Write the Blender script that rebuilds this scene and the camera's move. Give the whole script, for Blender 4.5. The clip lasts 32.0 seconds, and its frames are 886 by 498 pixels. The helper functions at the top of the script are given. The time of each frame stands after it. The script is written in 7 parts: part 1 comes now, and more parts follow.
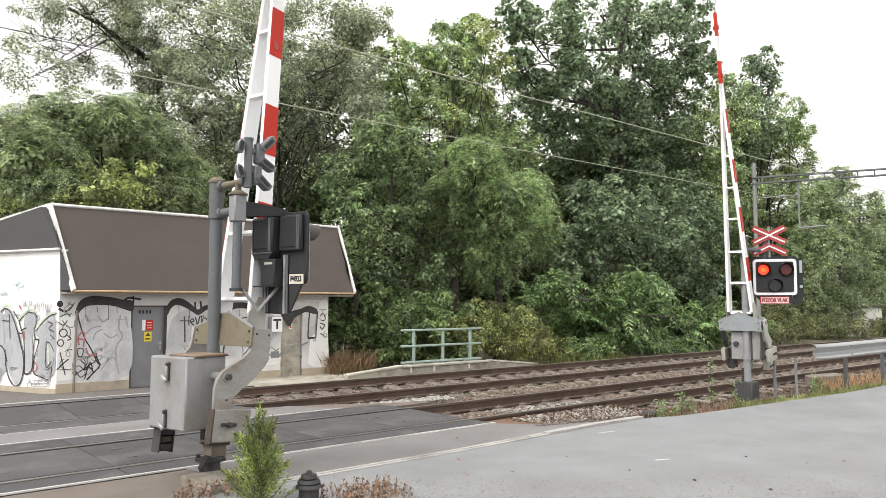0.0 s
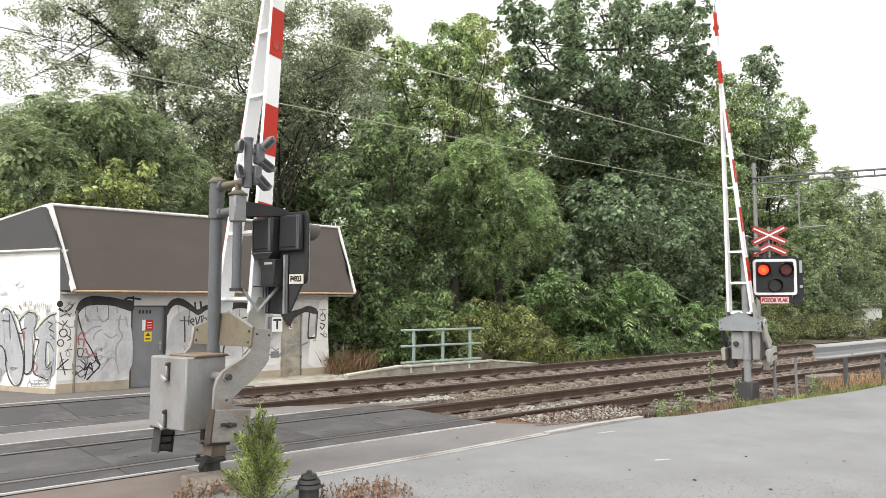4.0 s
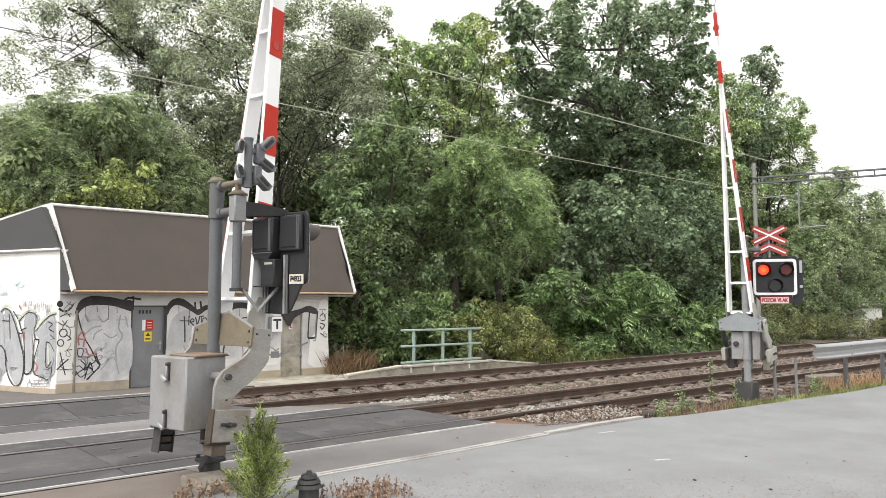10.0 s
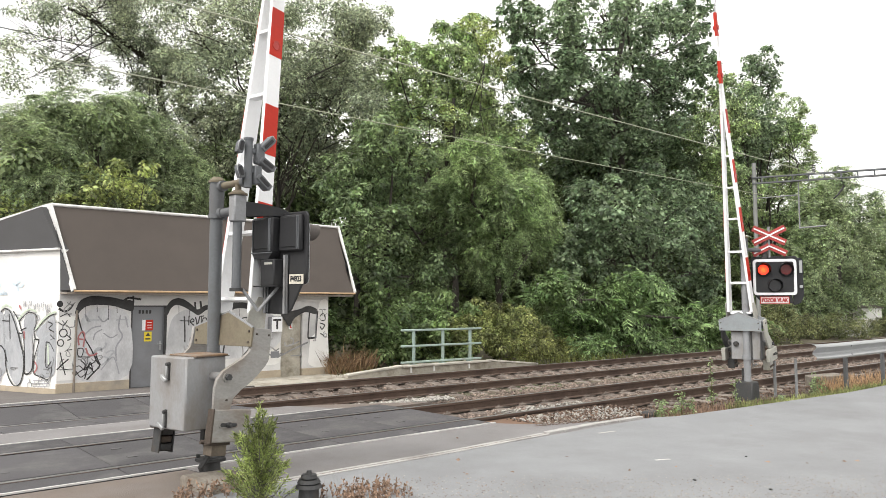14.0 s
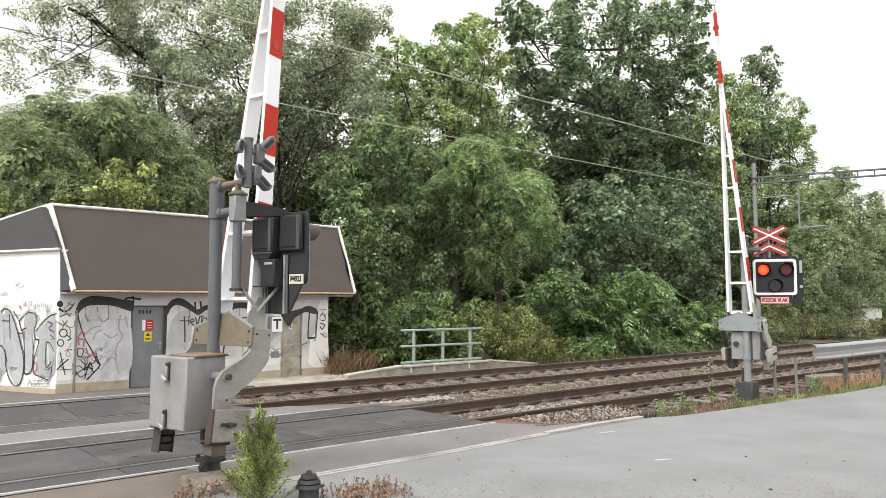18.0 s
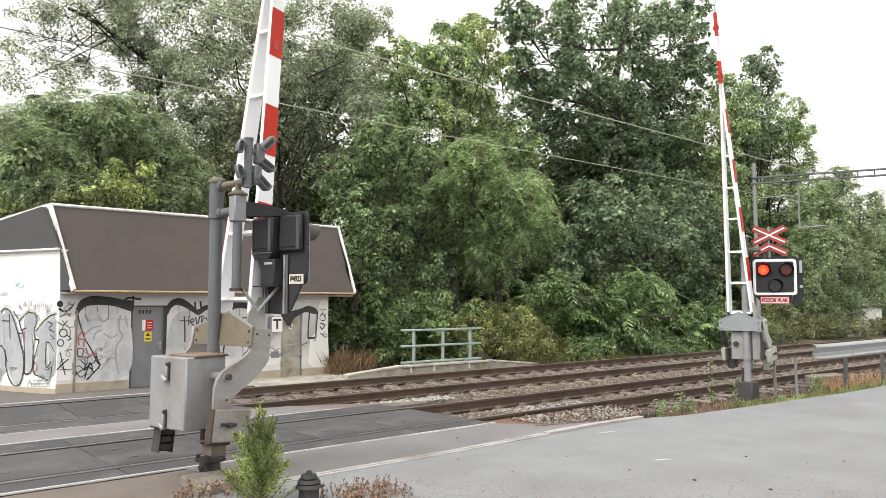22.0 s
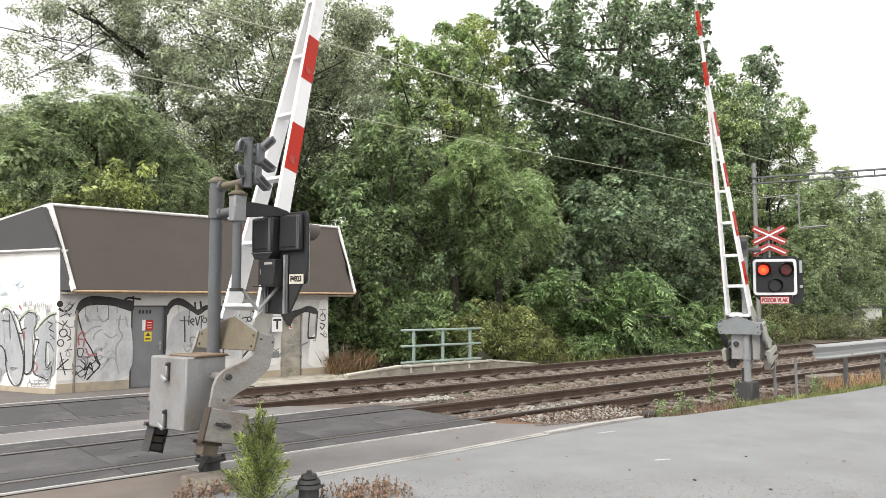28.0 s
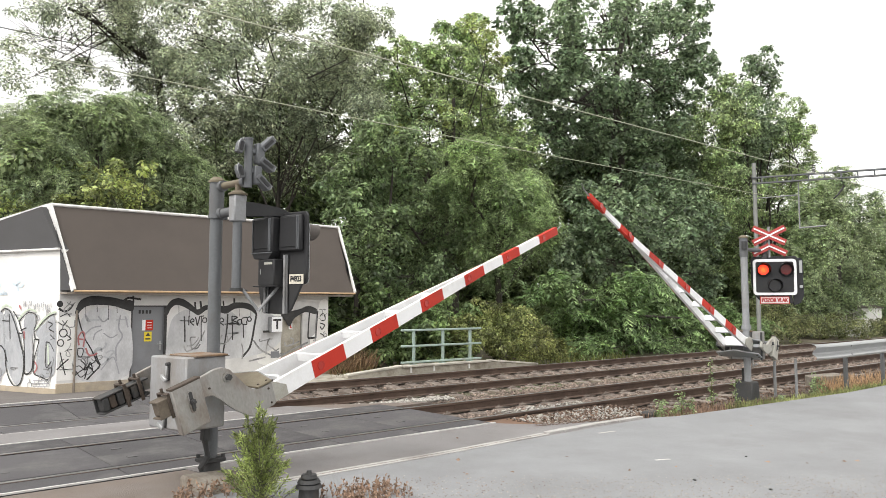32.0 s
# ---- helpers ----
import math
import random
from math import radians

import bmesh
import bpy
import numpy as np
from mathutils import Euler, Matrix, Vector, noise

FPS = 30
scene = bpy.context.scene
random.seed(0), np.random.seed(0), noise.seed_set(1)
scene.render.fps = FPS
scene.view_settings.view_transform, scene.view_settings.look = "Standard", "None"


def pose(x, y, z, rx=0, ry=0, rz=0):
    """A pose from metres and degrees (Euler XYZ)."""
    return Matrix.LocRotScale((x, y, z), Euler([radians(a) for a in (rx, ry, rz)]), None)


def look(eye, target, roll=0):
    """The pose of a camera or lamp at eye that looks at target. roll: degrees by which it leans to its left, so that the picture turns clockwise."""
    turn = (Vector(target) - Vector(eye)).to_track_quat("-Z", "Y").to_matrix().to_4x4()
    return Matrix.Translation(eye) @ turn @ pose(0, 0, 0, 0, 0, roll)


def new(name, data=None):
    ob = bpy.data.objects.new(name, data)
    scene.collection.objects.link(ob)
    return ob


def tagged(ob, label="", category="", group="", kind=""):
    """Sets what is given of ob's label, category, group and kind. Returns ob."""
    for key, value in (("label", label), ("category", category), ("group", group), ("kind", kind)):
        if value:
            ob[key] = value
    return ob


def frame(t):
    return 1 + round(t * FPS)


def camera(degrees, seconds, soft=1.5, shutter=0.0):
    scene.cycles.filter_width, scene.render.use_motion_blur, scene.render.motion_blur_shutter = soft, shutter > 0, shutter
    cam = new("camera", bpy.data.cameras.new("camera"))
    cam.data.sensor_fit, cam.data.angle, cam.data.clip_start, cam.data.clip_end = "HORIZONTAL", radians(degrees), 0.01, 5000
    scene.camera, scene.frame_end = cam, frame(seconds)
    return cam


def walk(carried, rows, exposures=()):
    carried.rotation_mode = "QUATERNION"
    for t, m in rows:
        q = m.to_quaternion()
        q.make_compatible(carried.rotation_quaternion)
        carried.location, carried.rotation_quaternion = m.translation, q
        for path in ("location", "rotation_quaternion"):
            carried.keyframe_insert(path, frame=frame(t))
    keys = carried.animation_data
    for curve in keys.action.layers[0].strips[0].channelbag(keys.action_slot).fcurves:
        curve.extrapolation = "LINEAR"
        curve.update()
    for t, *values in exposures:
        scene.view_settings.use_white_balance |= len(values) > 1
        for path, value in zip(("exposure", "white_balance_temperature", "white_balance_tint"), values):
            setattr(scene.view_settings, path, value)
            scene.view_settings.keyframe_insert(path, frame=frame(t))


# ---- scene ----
# World axes: x runs along the railway, y across it away from the camera, z up; rail heads lie near z = 0.
SECONDS = 32.0
AHEAD = Vector((0.6532, 0.7572, 0.0))
EYE = Vector((0.0, 0.0, 1.6))
cam = camera(62.19, SECONDS, soft=0.65)
STAND = look(EYE, EYE + AHEAD * 10 + Vector((0, 0, 0.7692)))
walk(cam, [(0.0, STAND), (SECONDS, STAND)], exposures=[(0.0, 0.75), (SECONDS, 0.75)])

# ---------------------------------------------------------------- light
SUN_ELEV, SUN_AZ = radians(48), radians(-95)      # azimuth clockwise from +y: the bright part of the cloud lies towards -x
world = bpy.data.worlds.new("overcast_sky")
scene.world = world
world.use_nodes = True
wn, wl = world.node_tree.nodes, world.node_tree.links
sky = wn.new("ShaderNodeTexSky")
sky.sky_type, sky.sun_disc = "NISHITA", False
sky.sun_elevation, sky.sun_rotation = SUN_ELEV, SUN_AZ
sky.air_density, sky.dust_density, sky.ozone_density = 1.0, 5.0, 1.0
grey = wn.new("ShaderNodeHueSaturation")
grey.inputs["Saturation"].default_value = 0.12
cloud = wn.new("ShaderNodeMix")
cloud.data_type = "RGBA"
cloud.inputs["Factor"].default_value = 0.6
cloud.inputs["B"].default_value = (12.4, 12.2, 11.7, 1)
bg = wn["Background"]
bg.inputs["Strength"].default_value = 0.1
wl.new(sky.outputs["Color"], grey.inputs["Color"])
wl.new(grey.outputs["Color"], cloud.inputs["A"])
wl.new(cloud.outputs["Result"], bg.inputs["Color"])
sun = new("sun", bpy.data.lights.new("sun", "SUN"))
sun.data.energy, sun.data.angle, sun.data.color = 1.1, radians(18), (1.0, 0.97, 0.92)
sun_way = Vector((math.sin(SUN_AZ) * math.cos(SUN_ELEV), math.cos(SUN_AZ) * math.cos(SUN_ELEV), math.sin(SUN_ELEV)))
sun.matrix_world = look(sun_way * 50, (0, 0, 0))


# ---------------------------------------------------------------- materials
def mat(name, colour, rough=0.7, metal=0.0, vary=0.15, scale=6.0, fine=60.0, bump=0.2, dirt=None, dirt_amount=0.3, per="none", spec=0.5, stretch=(1, 1, 1)):
    """A surface with variation at two scales, dirt patches and fine relief, at real size."""
    m = bpy.data.materials.new(name)
    m.use_nodes = True
    n, l = m.node_tree.nodes, m.node_tree.links
    b = n["Principled BSDF"]
    b.inputs["Roughness"].default_value, b.inputs["Metallic"].default_value = rough, metal
    b.inputs["Specular IOR Level"].default_value = spec
    tc = n.new("ShaderNodeTexCoord")
    mp = n.new("ShaderNodeMapping")
    mp.inputs["Scale"].default_value = stretch
    l.new(tc.outputs["Object"], mp.inputs["Vector"])
    big, small = n.new("ShaderNodeTexNoise"), n.new("ShaderNodeTexNoise")
    big.inputs["Scale"].default_value, small.inputs["Scale"].default_value = scale, fine
    big.inputs["Detail"].default_value, small.inputs["Detail"].default_value = 5, 4
    for t in (big, small):
        l.new(mp.outputs["Vector"], t.inputs["Vector"])
    add = n.new("ShaderNodeMath")
    add.operation = "ADD"
    l.new(big.outputs["Fac"], add.inputs[0])
    l.new(small.outputs["Fac"], add.inputs[1])
    val = add.outputs[0]
    if per != "none":
        src = n.new("ShaderNodeObjectInfo" if per == "object" else "ShaderNodeNewGeometry")
        rnd = src.outputs["Random" if per == "object" else "Random Per Island"]
        mr = n.new("ShaderNodeMapRange")
        mr.inputs["To Min"].default_value, mr.inputs["To Max"].default_value = -0.5, 0.5
        l.new(rnd, mr.inputs["Value"])
        a2 = n.new("ShaderNodeMath")
        a2.operation = "ADD"
        l.new(val, a2.inputs[0])
        l.new(mr.outputs["Result"], a2.inputs[1])
        val = a2.outputs[0]
    ramp = n.new("ShaderNodeMapRange")
    ramp.inputs["From Min"].default_value, ramp.inputs["From Max"].default_value = 0.55, 1.45
    ramp.inputs["To Min"].default_value, ramp.inputs["To Max"].default_value = 1 - vary, 1 + vary
    l.new(val, ramp.inputs["Value"])
    mul = n.new("ShaderNodeVectorMath")
    mul.operation = "SCALE"
    mul.inputs[0].default_value = colour[:3]
    l.new(ramp.outputs["Result"], mul.inputs["Scale"])
    col = mul.outputs["Vector"]
    if dirt:
        d = n.new("ShaderNodeTexNoise")
        d.inputs["Scale"].default_value, d.inputs["Detail"].default_value = scale * 0.45, 8
        d.inputs["Roughness"].default_value = 0.7
        l.new(mp.outputs["Vector"], d.inputs["Vector"])
        r = n.new("ShaderNodeMapRange")
        r.inputs["From Min"].default_value, r.inputs["From Max"].default_value = 0.62 - 0.3 * dirt_amount, 0.78 - 0.15 * dirt_amount
        l.new(d.outputs["Fac"], r.inputs["Value"])
        mx = n.new("ShaderNodeMix")
        mx.data_type = "RGBA"
        mx.inputs["B"].default_value = (*dirt, 1)
        l.new(r.outputs["Result"], mx.inputs["Factor"])
        l.new(col, mx.inputs["A"])
        col = mx.outputs["Result"]
    l.new(col, b.inputs["Base Color"])
    if bump:
        bp = n.new("ShaderNodeBump")
        bp.inputs["Strength"].default_value, bp.inputs["Distance"].default_value = bump, 0.01
        l.new(small.outputs["Fac"], bp.inputs["Height"])
        l.new(bp.outputs["Normal"], b.inputs["Normal"])
    return m


def leaf_mat(name, colour, other, vary=0.65):
    """Leaves: two greens mixed leaf by leaf, tufts coloured as if lit or shaded, a little light through the blade."""
    m = bpy.data.materials.new(name)
    m.use_nodes = True
    n, l = m.node_tree.nodes, m.node_tree.links
    b = n["Principled BSDF"]
    b.inputs["Roughness"].default_value = 0.48
    b.inputs["Specular IOR Level"].default_value = 0.5
    g = n.new("ShaderNodeNewGeometry")
    tc = n.new("ShaderNodeTexCoord")
    big = n.new("ShaderNodeTexNoise")
    big.inputs["Scale"].default_value = 0.5
    l.new(tc.outputs["Object"], big.inputs["Vector"])
    add = n.new("ShaderNodeMath")
    add.operation = "MULTIPLY_ADD"
    l.new(big.outputs["Fac"], add.inputs[0])
    add.inputs[1].default_value = 1.6
    sub = n.new("ShaderNodeMath")
    sub.operation = "MULTIPLY_ADD"
    l.new(g.outputs["Random Per Island"], sub.inputs[0])
    sub.inputs[1].default_value, sub.inputs[2].default_value = 0.8, -0.7
    l.new(sub.outputs[0], add.inputs[2])
    mx = n.new("ShaderNodeMix")
    mx.data_type = "RGBA"
    mx.clamp_factor = True
    mx.inputs["A"].default_value, mx.inputs["B"].default_value = (*colour, 1), (*other, 1)
    l.new(add.outputs[0], mx.inputs["Factor"])
    wn_ = n.new("ShaderNodeTexWhiteNoise")
    wn_.noise_dimensions = "1D"
    l.new(g.outputs["Random Per Island"], wn_.inputs["W"])
    mr = n.new("ShaderNodeMapRange")
    mr.inputs["To Min"].default_value, mr.inputs["To Max"].default_value = 1 - vary, 1 + vary
    l.new(wn_.outputs["Value"], mr.inputs["Value"])
    # tuft-sized noise: highlights and dark gaps of the crown put into leaf colour
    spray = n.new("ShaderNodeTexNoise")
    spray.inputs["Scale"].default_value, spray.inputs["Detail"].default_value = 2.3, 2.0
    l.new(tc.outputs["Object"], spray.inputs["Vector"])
    # brightness factor, from shaded gap to lit tuft
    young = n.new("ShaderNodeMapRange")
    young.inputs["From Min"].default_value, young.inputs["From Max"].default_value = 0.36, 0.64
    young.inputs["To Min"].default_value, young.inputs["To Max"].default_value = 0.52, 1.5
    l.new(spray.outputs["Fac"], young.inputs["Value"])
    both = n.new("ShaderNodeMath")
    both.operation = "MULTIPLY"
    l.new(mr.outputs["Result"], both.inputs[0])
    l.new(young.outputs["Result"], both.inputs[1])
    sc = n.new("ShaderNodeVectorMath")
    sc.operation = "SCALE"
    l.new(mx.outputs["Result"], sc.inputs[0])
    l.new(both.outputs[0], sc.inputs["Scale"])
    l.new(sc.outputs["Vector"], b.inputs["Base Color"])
    tr = n.new("ShaderNodeBsdfTranslucent")
    thin = n.new("ShaderNodeVectorMath")
    thin.operation = "MULTIPLY"
    thin.inputs[1].default_value = (1.15, 1.15, 1.05)
    l.new(sc.outputs["Vector"], thin.inputs[0])
    l.new(thin.outputs["Vector"], tr.inputs["Color"])
    ms = n.new("ShaderNodeMixShader")
    ms.inputs["Fac"].default_value = 0.46
    l.new(b.outputs["BSDF"], ms.inputs[1])
    l.new(tr.outputs["BSDF"], ms.inputs[2])
    l.new(ms.outputs["Shader"], n["Material Output"].inputs["Surface"])
    return m


def glow(name, colour, core, strength):
    """A lit ribbed lens: a hot core that falls off towards the rim, with a fine pattern."""
    m = bpy.data.materials.new(name)
    m.use_nodes = True
    n, l = m.node_tree.nodes, m.node_tree.links
    b = n["Principled BSDF"]
    b.inputs["Base Color"].default_value = (*colour, 1)
    b.inputs["Emission Strength"].default_value = strength
    tc, far, ramp, mx = n.new("ShaderNodeTexCoord"), n.new("ShaderNodeVectorMath"), n.new("ShaderNodeMapRange"), n.new("ShaderNodeMix")
    far.operation = "LENGTH"
    l.new(tc.outputs["Object"], far.inputs[0])
    ribs = n.new("ShaderNodeTexVoronoi")
    ribs.inputs["Scale"].default_value = 45
    l.new(tc.outputs["Object"], ribs.inputs["Vector"])
    add = n.new("ShaderNodeMath")
    add.operation = "MULTIPLY_ADD"
    add.inputs[1].default_value = 0.05
    l.new(ribs.outputs["Distance"], add.inputs[0])
    l.new(far.outputs["Value"], add.inputs[2])
    ramp.inputs["From Min"].default_value, ramp.inputs["From Max"].default_value = 0.03, 0.09
    l.new(add.outputs[0], ramp.inputs["Value"])
    mx.data_type = "RGBA"
    mx.inputs["A"].default_value, mx.inputs["B"].default_value = (*core, 1), (*colour, 1)
    l.new(ramp.outputs["Result"], mx.inputs["Factor"])
    l.new(mx.outputs["Result"], b.inputs["Emission Color"])
    return m


ASPHALT = mat("asphalt", (0.255, 0.259, 0.268), 0.85, vary=0.15, scale=1.6, fine=140, bump=0.6, dirt=(0.212, 0.213, 0.218), dirt_amount=0.55)
ASPHALT_MID = mat("trodden_asphalt", (0.215, 0.205, 0.205), 0.88, vary=0.22, scale=1.0, fine=130, bump=0.5, dirt=(0.16, 0.145, 0.14), dirt_amount=0.55)
MOSSY = mat("mossy_old_concrete", (0.43, 0.4, 0.34), 0.95, vary=0.3, scale=5, fine=60, bump=0.7, dirt=(0.2, 0.175, 0.13), dirt_amount=0.5)
ASPHALT_DARK = mat("asphalt_crossing", (0.135, 0.12, 0.112), 0.85, vary=0.2, scale=1.2, fine=120, bump=0.5, dirt=(0.17, 0.16, 0.15), dirt_amount=0.5)
BLUE_GREY = mat("bluish_grey_cover_paint", (0.3, 0.325, 0.34), 0.6, vary=0.12, scale=3, fine=50, bump=0.12, dirt=(0.22, 0.21, 0.2), dirt_amount=0.4)
DIRT_ROAD = mat("dirty_asphalt", (0.17, 0.14, 0.12), 0.95, vary=0.25, scale=1.5, fine=90, bump=0.7, dirt=(0.2, 0.18, 0.17), dirt_amount=0.5)
PANEL = mat("rubber_panel", (0.066, 0.062, 0.066), 0.8, vary=0.2, scale=2.5, fine=120, bump=0.4, dirt=(0.14, 0.135, 0.13), dirt_amount=0.4, per="object")
BALLAST_BED = mat("ballast_bed", (0.09, 0.067, 0.054), 0.95, vary=0.5, scale=9, fine=38, bump=1.0, dirt=(0.2, 0.18, 0.165), dirt_amount=0.4)
STONE = mat("ballast_stone", (0.2, 0.155, 0.128), 0.95, vary=0.55, scale=5, fine=40, bump=0.4, per="island")
STONE_BROWN = mat("earthy_ballast_stone", (0.115, 0.078, 0.058), 0.95, vary=0.6, scale=5, fine=40, bump=0.4, per="island")
STONE_LIGHT = mat("light_gravel", (0.36, 0.34, 0.31), 0.95, vary=0.3, scale=5, fine=40, bump=0.4, per="island")
SLEEPER = mat("concrete_sleeper", (0.23, 0.2, 0.172), 0.95, vary=0.3, scale=4, fine=60, bump=0.5, dirt=(0.13, 0.1, 0.085), dirt_amount=0.6, per="object")
RUST = mat("rusty_rail", (0.115, 0.078, 0.06), 0.85, 0.2, vary=0.35, scale=3, fine=70, bump=0.4, dirt=(0.06, 0.038, 0.03), dirt_amount=0.5)
RAIL_TOP = mat("worn_rail_head", (0.3, 0.29, 0.285), 0.42, 0.8, vary=0.15, scale=2, fine=60, bump=0.05)
SOIL = mat("soil", (0.12, 0.095, 0.07), 0.98, vary=0.4, scale=1.2, fine=30, bump=1.0, dirt=(0.07, 0.085, 0.035), dirt_amount=0.6)
CONCRETE = mat("concrete", (0.52, 0.49, 0.43), 0.95, vary=0.2, scale=3, fine=70, bump=0.5, dirt=(0.22, 0.2, 0.17), dirt_amount=0.5)
FOOTING = mat("old_footing_concrete", (0.27, 0.245, 0.21), 0.95, vary=0.35, scale=7, fine=50, bump=0.9, dirt=(0.13, 0.1, 0.075), dirt_amount=0.7)
WHITE_LINE = mat("road_paint", (0.62, 0.605, 0.585), 0.8, vary=0.15, scale=3, fine=90, bump=0.3, dirt=(0.33, 0.31, 0.3), dirt_amount=0.5)
KERB_LINE = mat("worn_edge_strip", (0.42, 0.405, 0.39), 0.9, vary=0.2, scale=2.5, fine=90, bump=0.4, dirt=(0.27, 0.25, 0.235), dirt_amount=0.5)
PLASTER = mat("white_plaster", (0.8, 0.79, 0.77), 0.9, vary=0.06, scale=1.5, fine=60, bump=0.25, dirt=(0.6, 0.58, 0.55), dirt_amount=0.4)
# front wall: dirty white plaster, base also darkened for shade under the eave
PLASTER_SHADE = mat("shaded_dirty_plaster", (0.68, 0.67, 0.66), 0.9, vary=0.1, scale=1.2, fine=60, bump=0.25, dirt=(0.42, 0.41, 0.41), dirt_amount=0.55)
PLINTH = mat("plinth_plaster", (0.44, 0.37, 0.28), 0.95, vary=0.2, scale=3, fine=60, bump=0.5, dirt=(0.3, 0.27, 0.23), dirt_amount=0.5)
ROOFING = mat("brown_bitumen_roofing", (0.088, 0.073, 0.064), 0.9, vary=0.12, scale=0.8, fine=150, bump=0.4, dirt=(0.074, 0.061, 0.054), dirt_amount=0.5)
DARK_BOARD = mat("dark_gable_board", (0.075, 0.073, 0.075), 0.85, vary=0.12, scale=2, fine=80, bump=0.3)
SOFFIT = mat("soffit_board", (0.22, 0.19, 0.16), 0.9, vary=0.2, scale=2, fine=50, bump=0.3)
WHITE_TRIM = mat("white_trim_metal", (0.72, 0.71, 0.7), 0.6, vary=0.1, scale=3, fine=50, bump=0.1, dirt=(0.45, 0.42, 0.4), dirt_amount=0.4)
RUST_TRIM = mat("rusty_gutter_edge", (0.5, 0.34, 0.2), 0.8, vary=0.3, scale=5, fine=50, bump=0.2)
DOOR_GREY = mat("grey_door_paint", (0.21, 0.215, 0.23), 0.6, vary=0.1, scale=2, fine=60, bump=0.1, dirt=(0.16, 0.16, 0.17), dirt_amount=0.4)
SPRAY_BLACK = mat("black_spray_paint", (0.032, 0.031, 0.032), 0.65, vary=0.35, scale=5, fine=60, bump=0.1, dirt=(0.075, 0.073, 0.072), dirt_amount=0.35)
SPRAY_GREY = mat("grey_spray_paint", (0.42, 0.43, 0.45), 0.7, vary=0.15, scale=4, fine=60, bump=0.1)
SPRAY_LIGHT = mat("pale_spray_paint", (0.62, 0.62, 0.635), 0.85, vary=0.16, scale=2, fine=40, bump=0.2, dirt=(0.34, 0.34, 0.35), dirt_amount=0.6, stretch=(1, 1, 0.5))
SPRAY_FILL = mat("silver_grey_spray_paint", (0.36, 0.37, 0.39), 0.7, vary=0.18, scale=2.5, fine=40, bump=0.2, dirt=(0.55, 0.55, 0.56), dirt_amount=0.5, stretch=(1, 1, 0.5))
SPRAY_FAINT = mat("thin_grey_spray_paint", (0.34, 0.34, 0.36), 0.8, vary=0.2, scale=4, fine=60, bump=0.1)
SPRAY_SMUDGE = mat("smudged_black_spray_paint", (0.16, 0.16, 0.165), 0.8, vary=0.3, scale=6, fine=40, bump=0.1, dirt=(0.5, 0.49, 0.48), dirt_amount=0.75)
SPRAY_RED = mat("dull_red_spray_paint", (0.42, 0.16, 0.16), 0.7, vary=0.2, scale=4, fine=60, bump=0.1)
CREAM = mat("yellowed_white_plate", (0.6, 0.56, 0.47), 0.6, vary=0.1, scale=6, fine=50, bump=0.05)
SPRAY_PALE = mat("pale_blue_spray_paint", (0.62, 0.7, 0.76), 0.8, vary=0.15, scale=4, fine=60, bump=0.1)
SPRAY_GREEN = mat("pale_green_spray_paint", (0.55, 0.62, 0.5), 0.7, vary=0.2, scale=4, fine=60, bump=0.1)
LIFT = mat("worn_lifting_plate", (0.105, 0.102, 0.102), 0.8, vary=0.2, bump=0.2)
GALV = mat("weathered_grey_paint", (0.26, 0.265, 0.275), 0.6, 0.1, vary=0.15, scale=3, fine=60, bump=0.15, dirt=(0.17, 0.16, 0.15), dirt_amount=0.45)
POST_GREY = mat("grey_painted_steel_post", (0.118, 0.124, 0.132), 0.6, 0.1, vary=0.18, scale=3, fine=50, bump=0.15, dirt=(0.1, 0.095, 0.09), dirt_amount=0.4)
BOX_GREY = mat("light_grey_painted_steel", (0.28, 0.28, 0.285), 0.6, vary=0.12, scale=2.6, fine=50, bump=0.15, dirt=(0.16, 0.125, 0.09), dirt_amount=0.7, stretch=(1, 1, 0.6))
ARM_GREY = mat("chipped_grey_paint", (0.29, 0.28, 0.265), 0.65, vary=0.2, scale=5, fine=50, bump=0.3, dirt=(0.15, 0.105, 0.075), dirt_amount=0.6, stretch=(1, 1, 0.5))
MUD = mat("yellowed_steel_cover", (0.17, 0.145, 0.1), 0.8, vary=0.2, scale=4, fine=50, bump=0.25, dirt=(0.12, 0.09, 0.065), dirt_amount=0.5)
PALE = mat("pale_weathered_paint", (0.4, 0.39, 0.35), 0.7, vary=0.15, scale=4, fine=50, bump=0.2, dirt=(0.26, 0.23, 0.18), dirt_amount=0.45)
STAINED = mat("rust_stained_steel", (0.115, 0.092, 0.07), 0.8, vary=0.3, scale=5, fine=50, bump=0.3, dirt=(0.2, 0.17, 0.13), dirt_amount=0.5)
LID_RUST = mat("rusty_lid_steel", (0.19, 0.12, 0.07), 0.8, vary=0.3, scale=5, fine=50, bump=0.3, dirt=(0.26, 0.25, 0.24), dirt_amount=0.6)
RUSTY_SOIL = mat("rust_stained_soil", (0.17, 0.1, 0.065), 0.98, vary=0.4, scale=3, fine=45, bump=1.0, dirt=(0.11, 0.075, 0.055), dirt_amount=0.5)
IRON = mat("dark_cast_iron", (0.055, 0.055, 0.056), 0.7, 0.3, vary=0.3, scale=6, fine=60, bump=0.3, dirt=(0.1, 0.08, 0.06), dirt_amount=0.35)
BLACK_BOX = mat("black_signal_plastic", (0.021, 0.021, 0.023), 0.55, vary=0.2, scale=3, fine=60, bump=0.1, dirt=(0.036, 0.035, 0.035), dirt_amount=0.4, spec=0.35)
HOOD = mat("sun_bleached_hood", (0.075, 0.062, 0.055), 0.6, vary=0.2, scale=4, fine=60, bump=0.15)
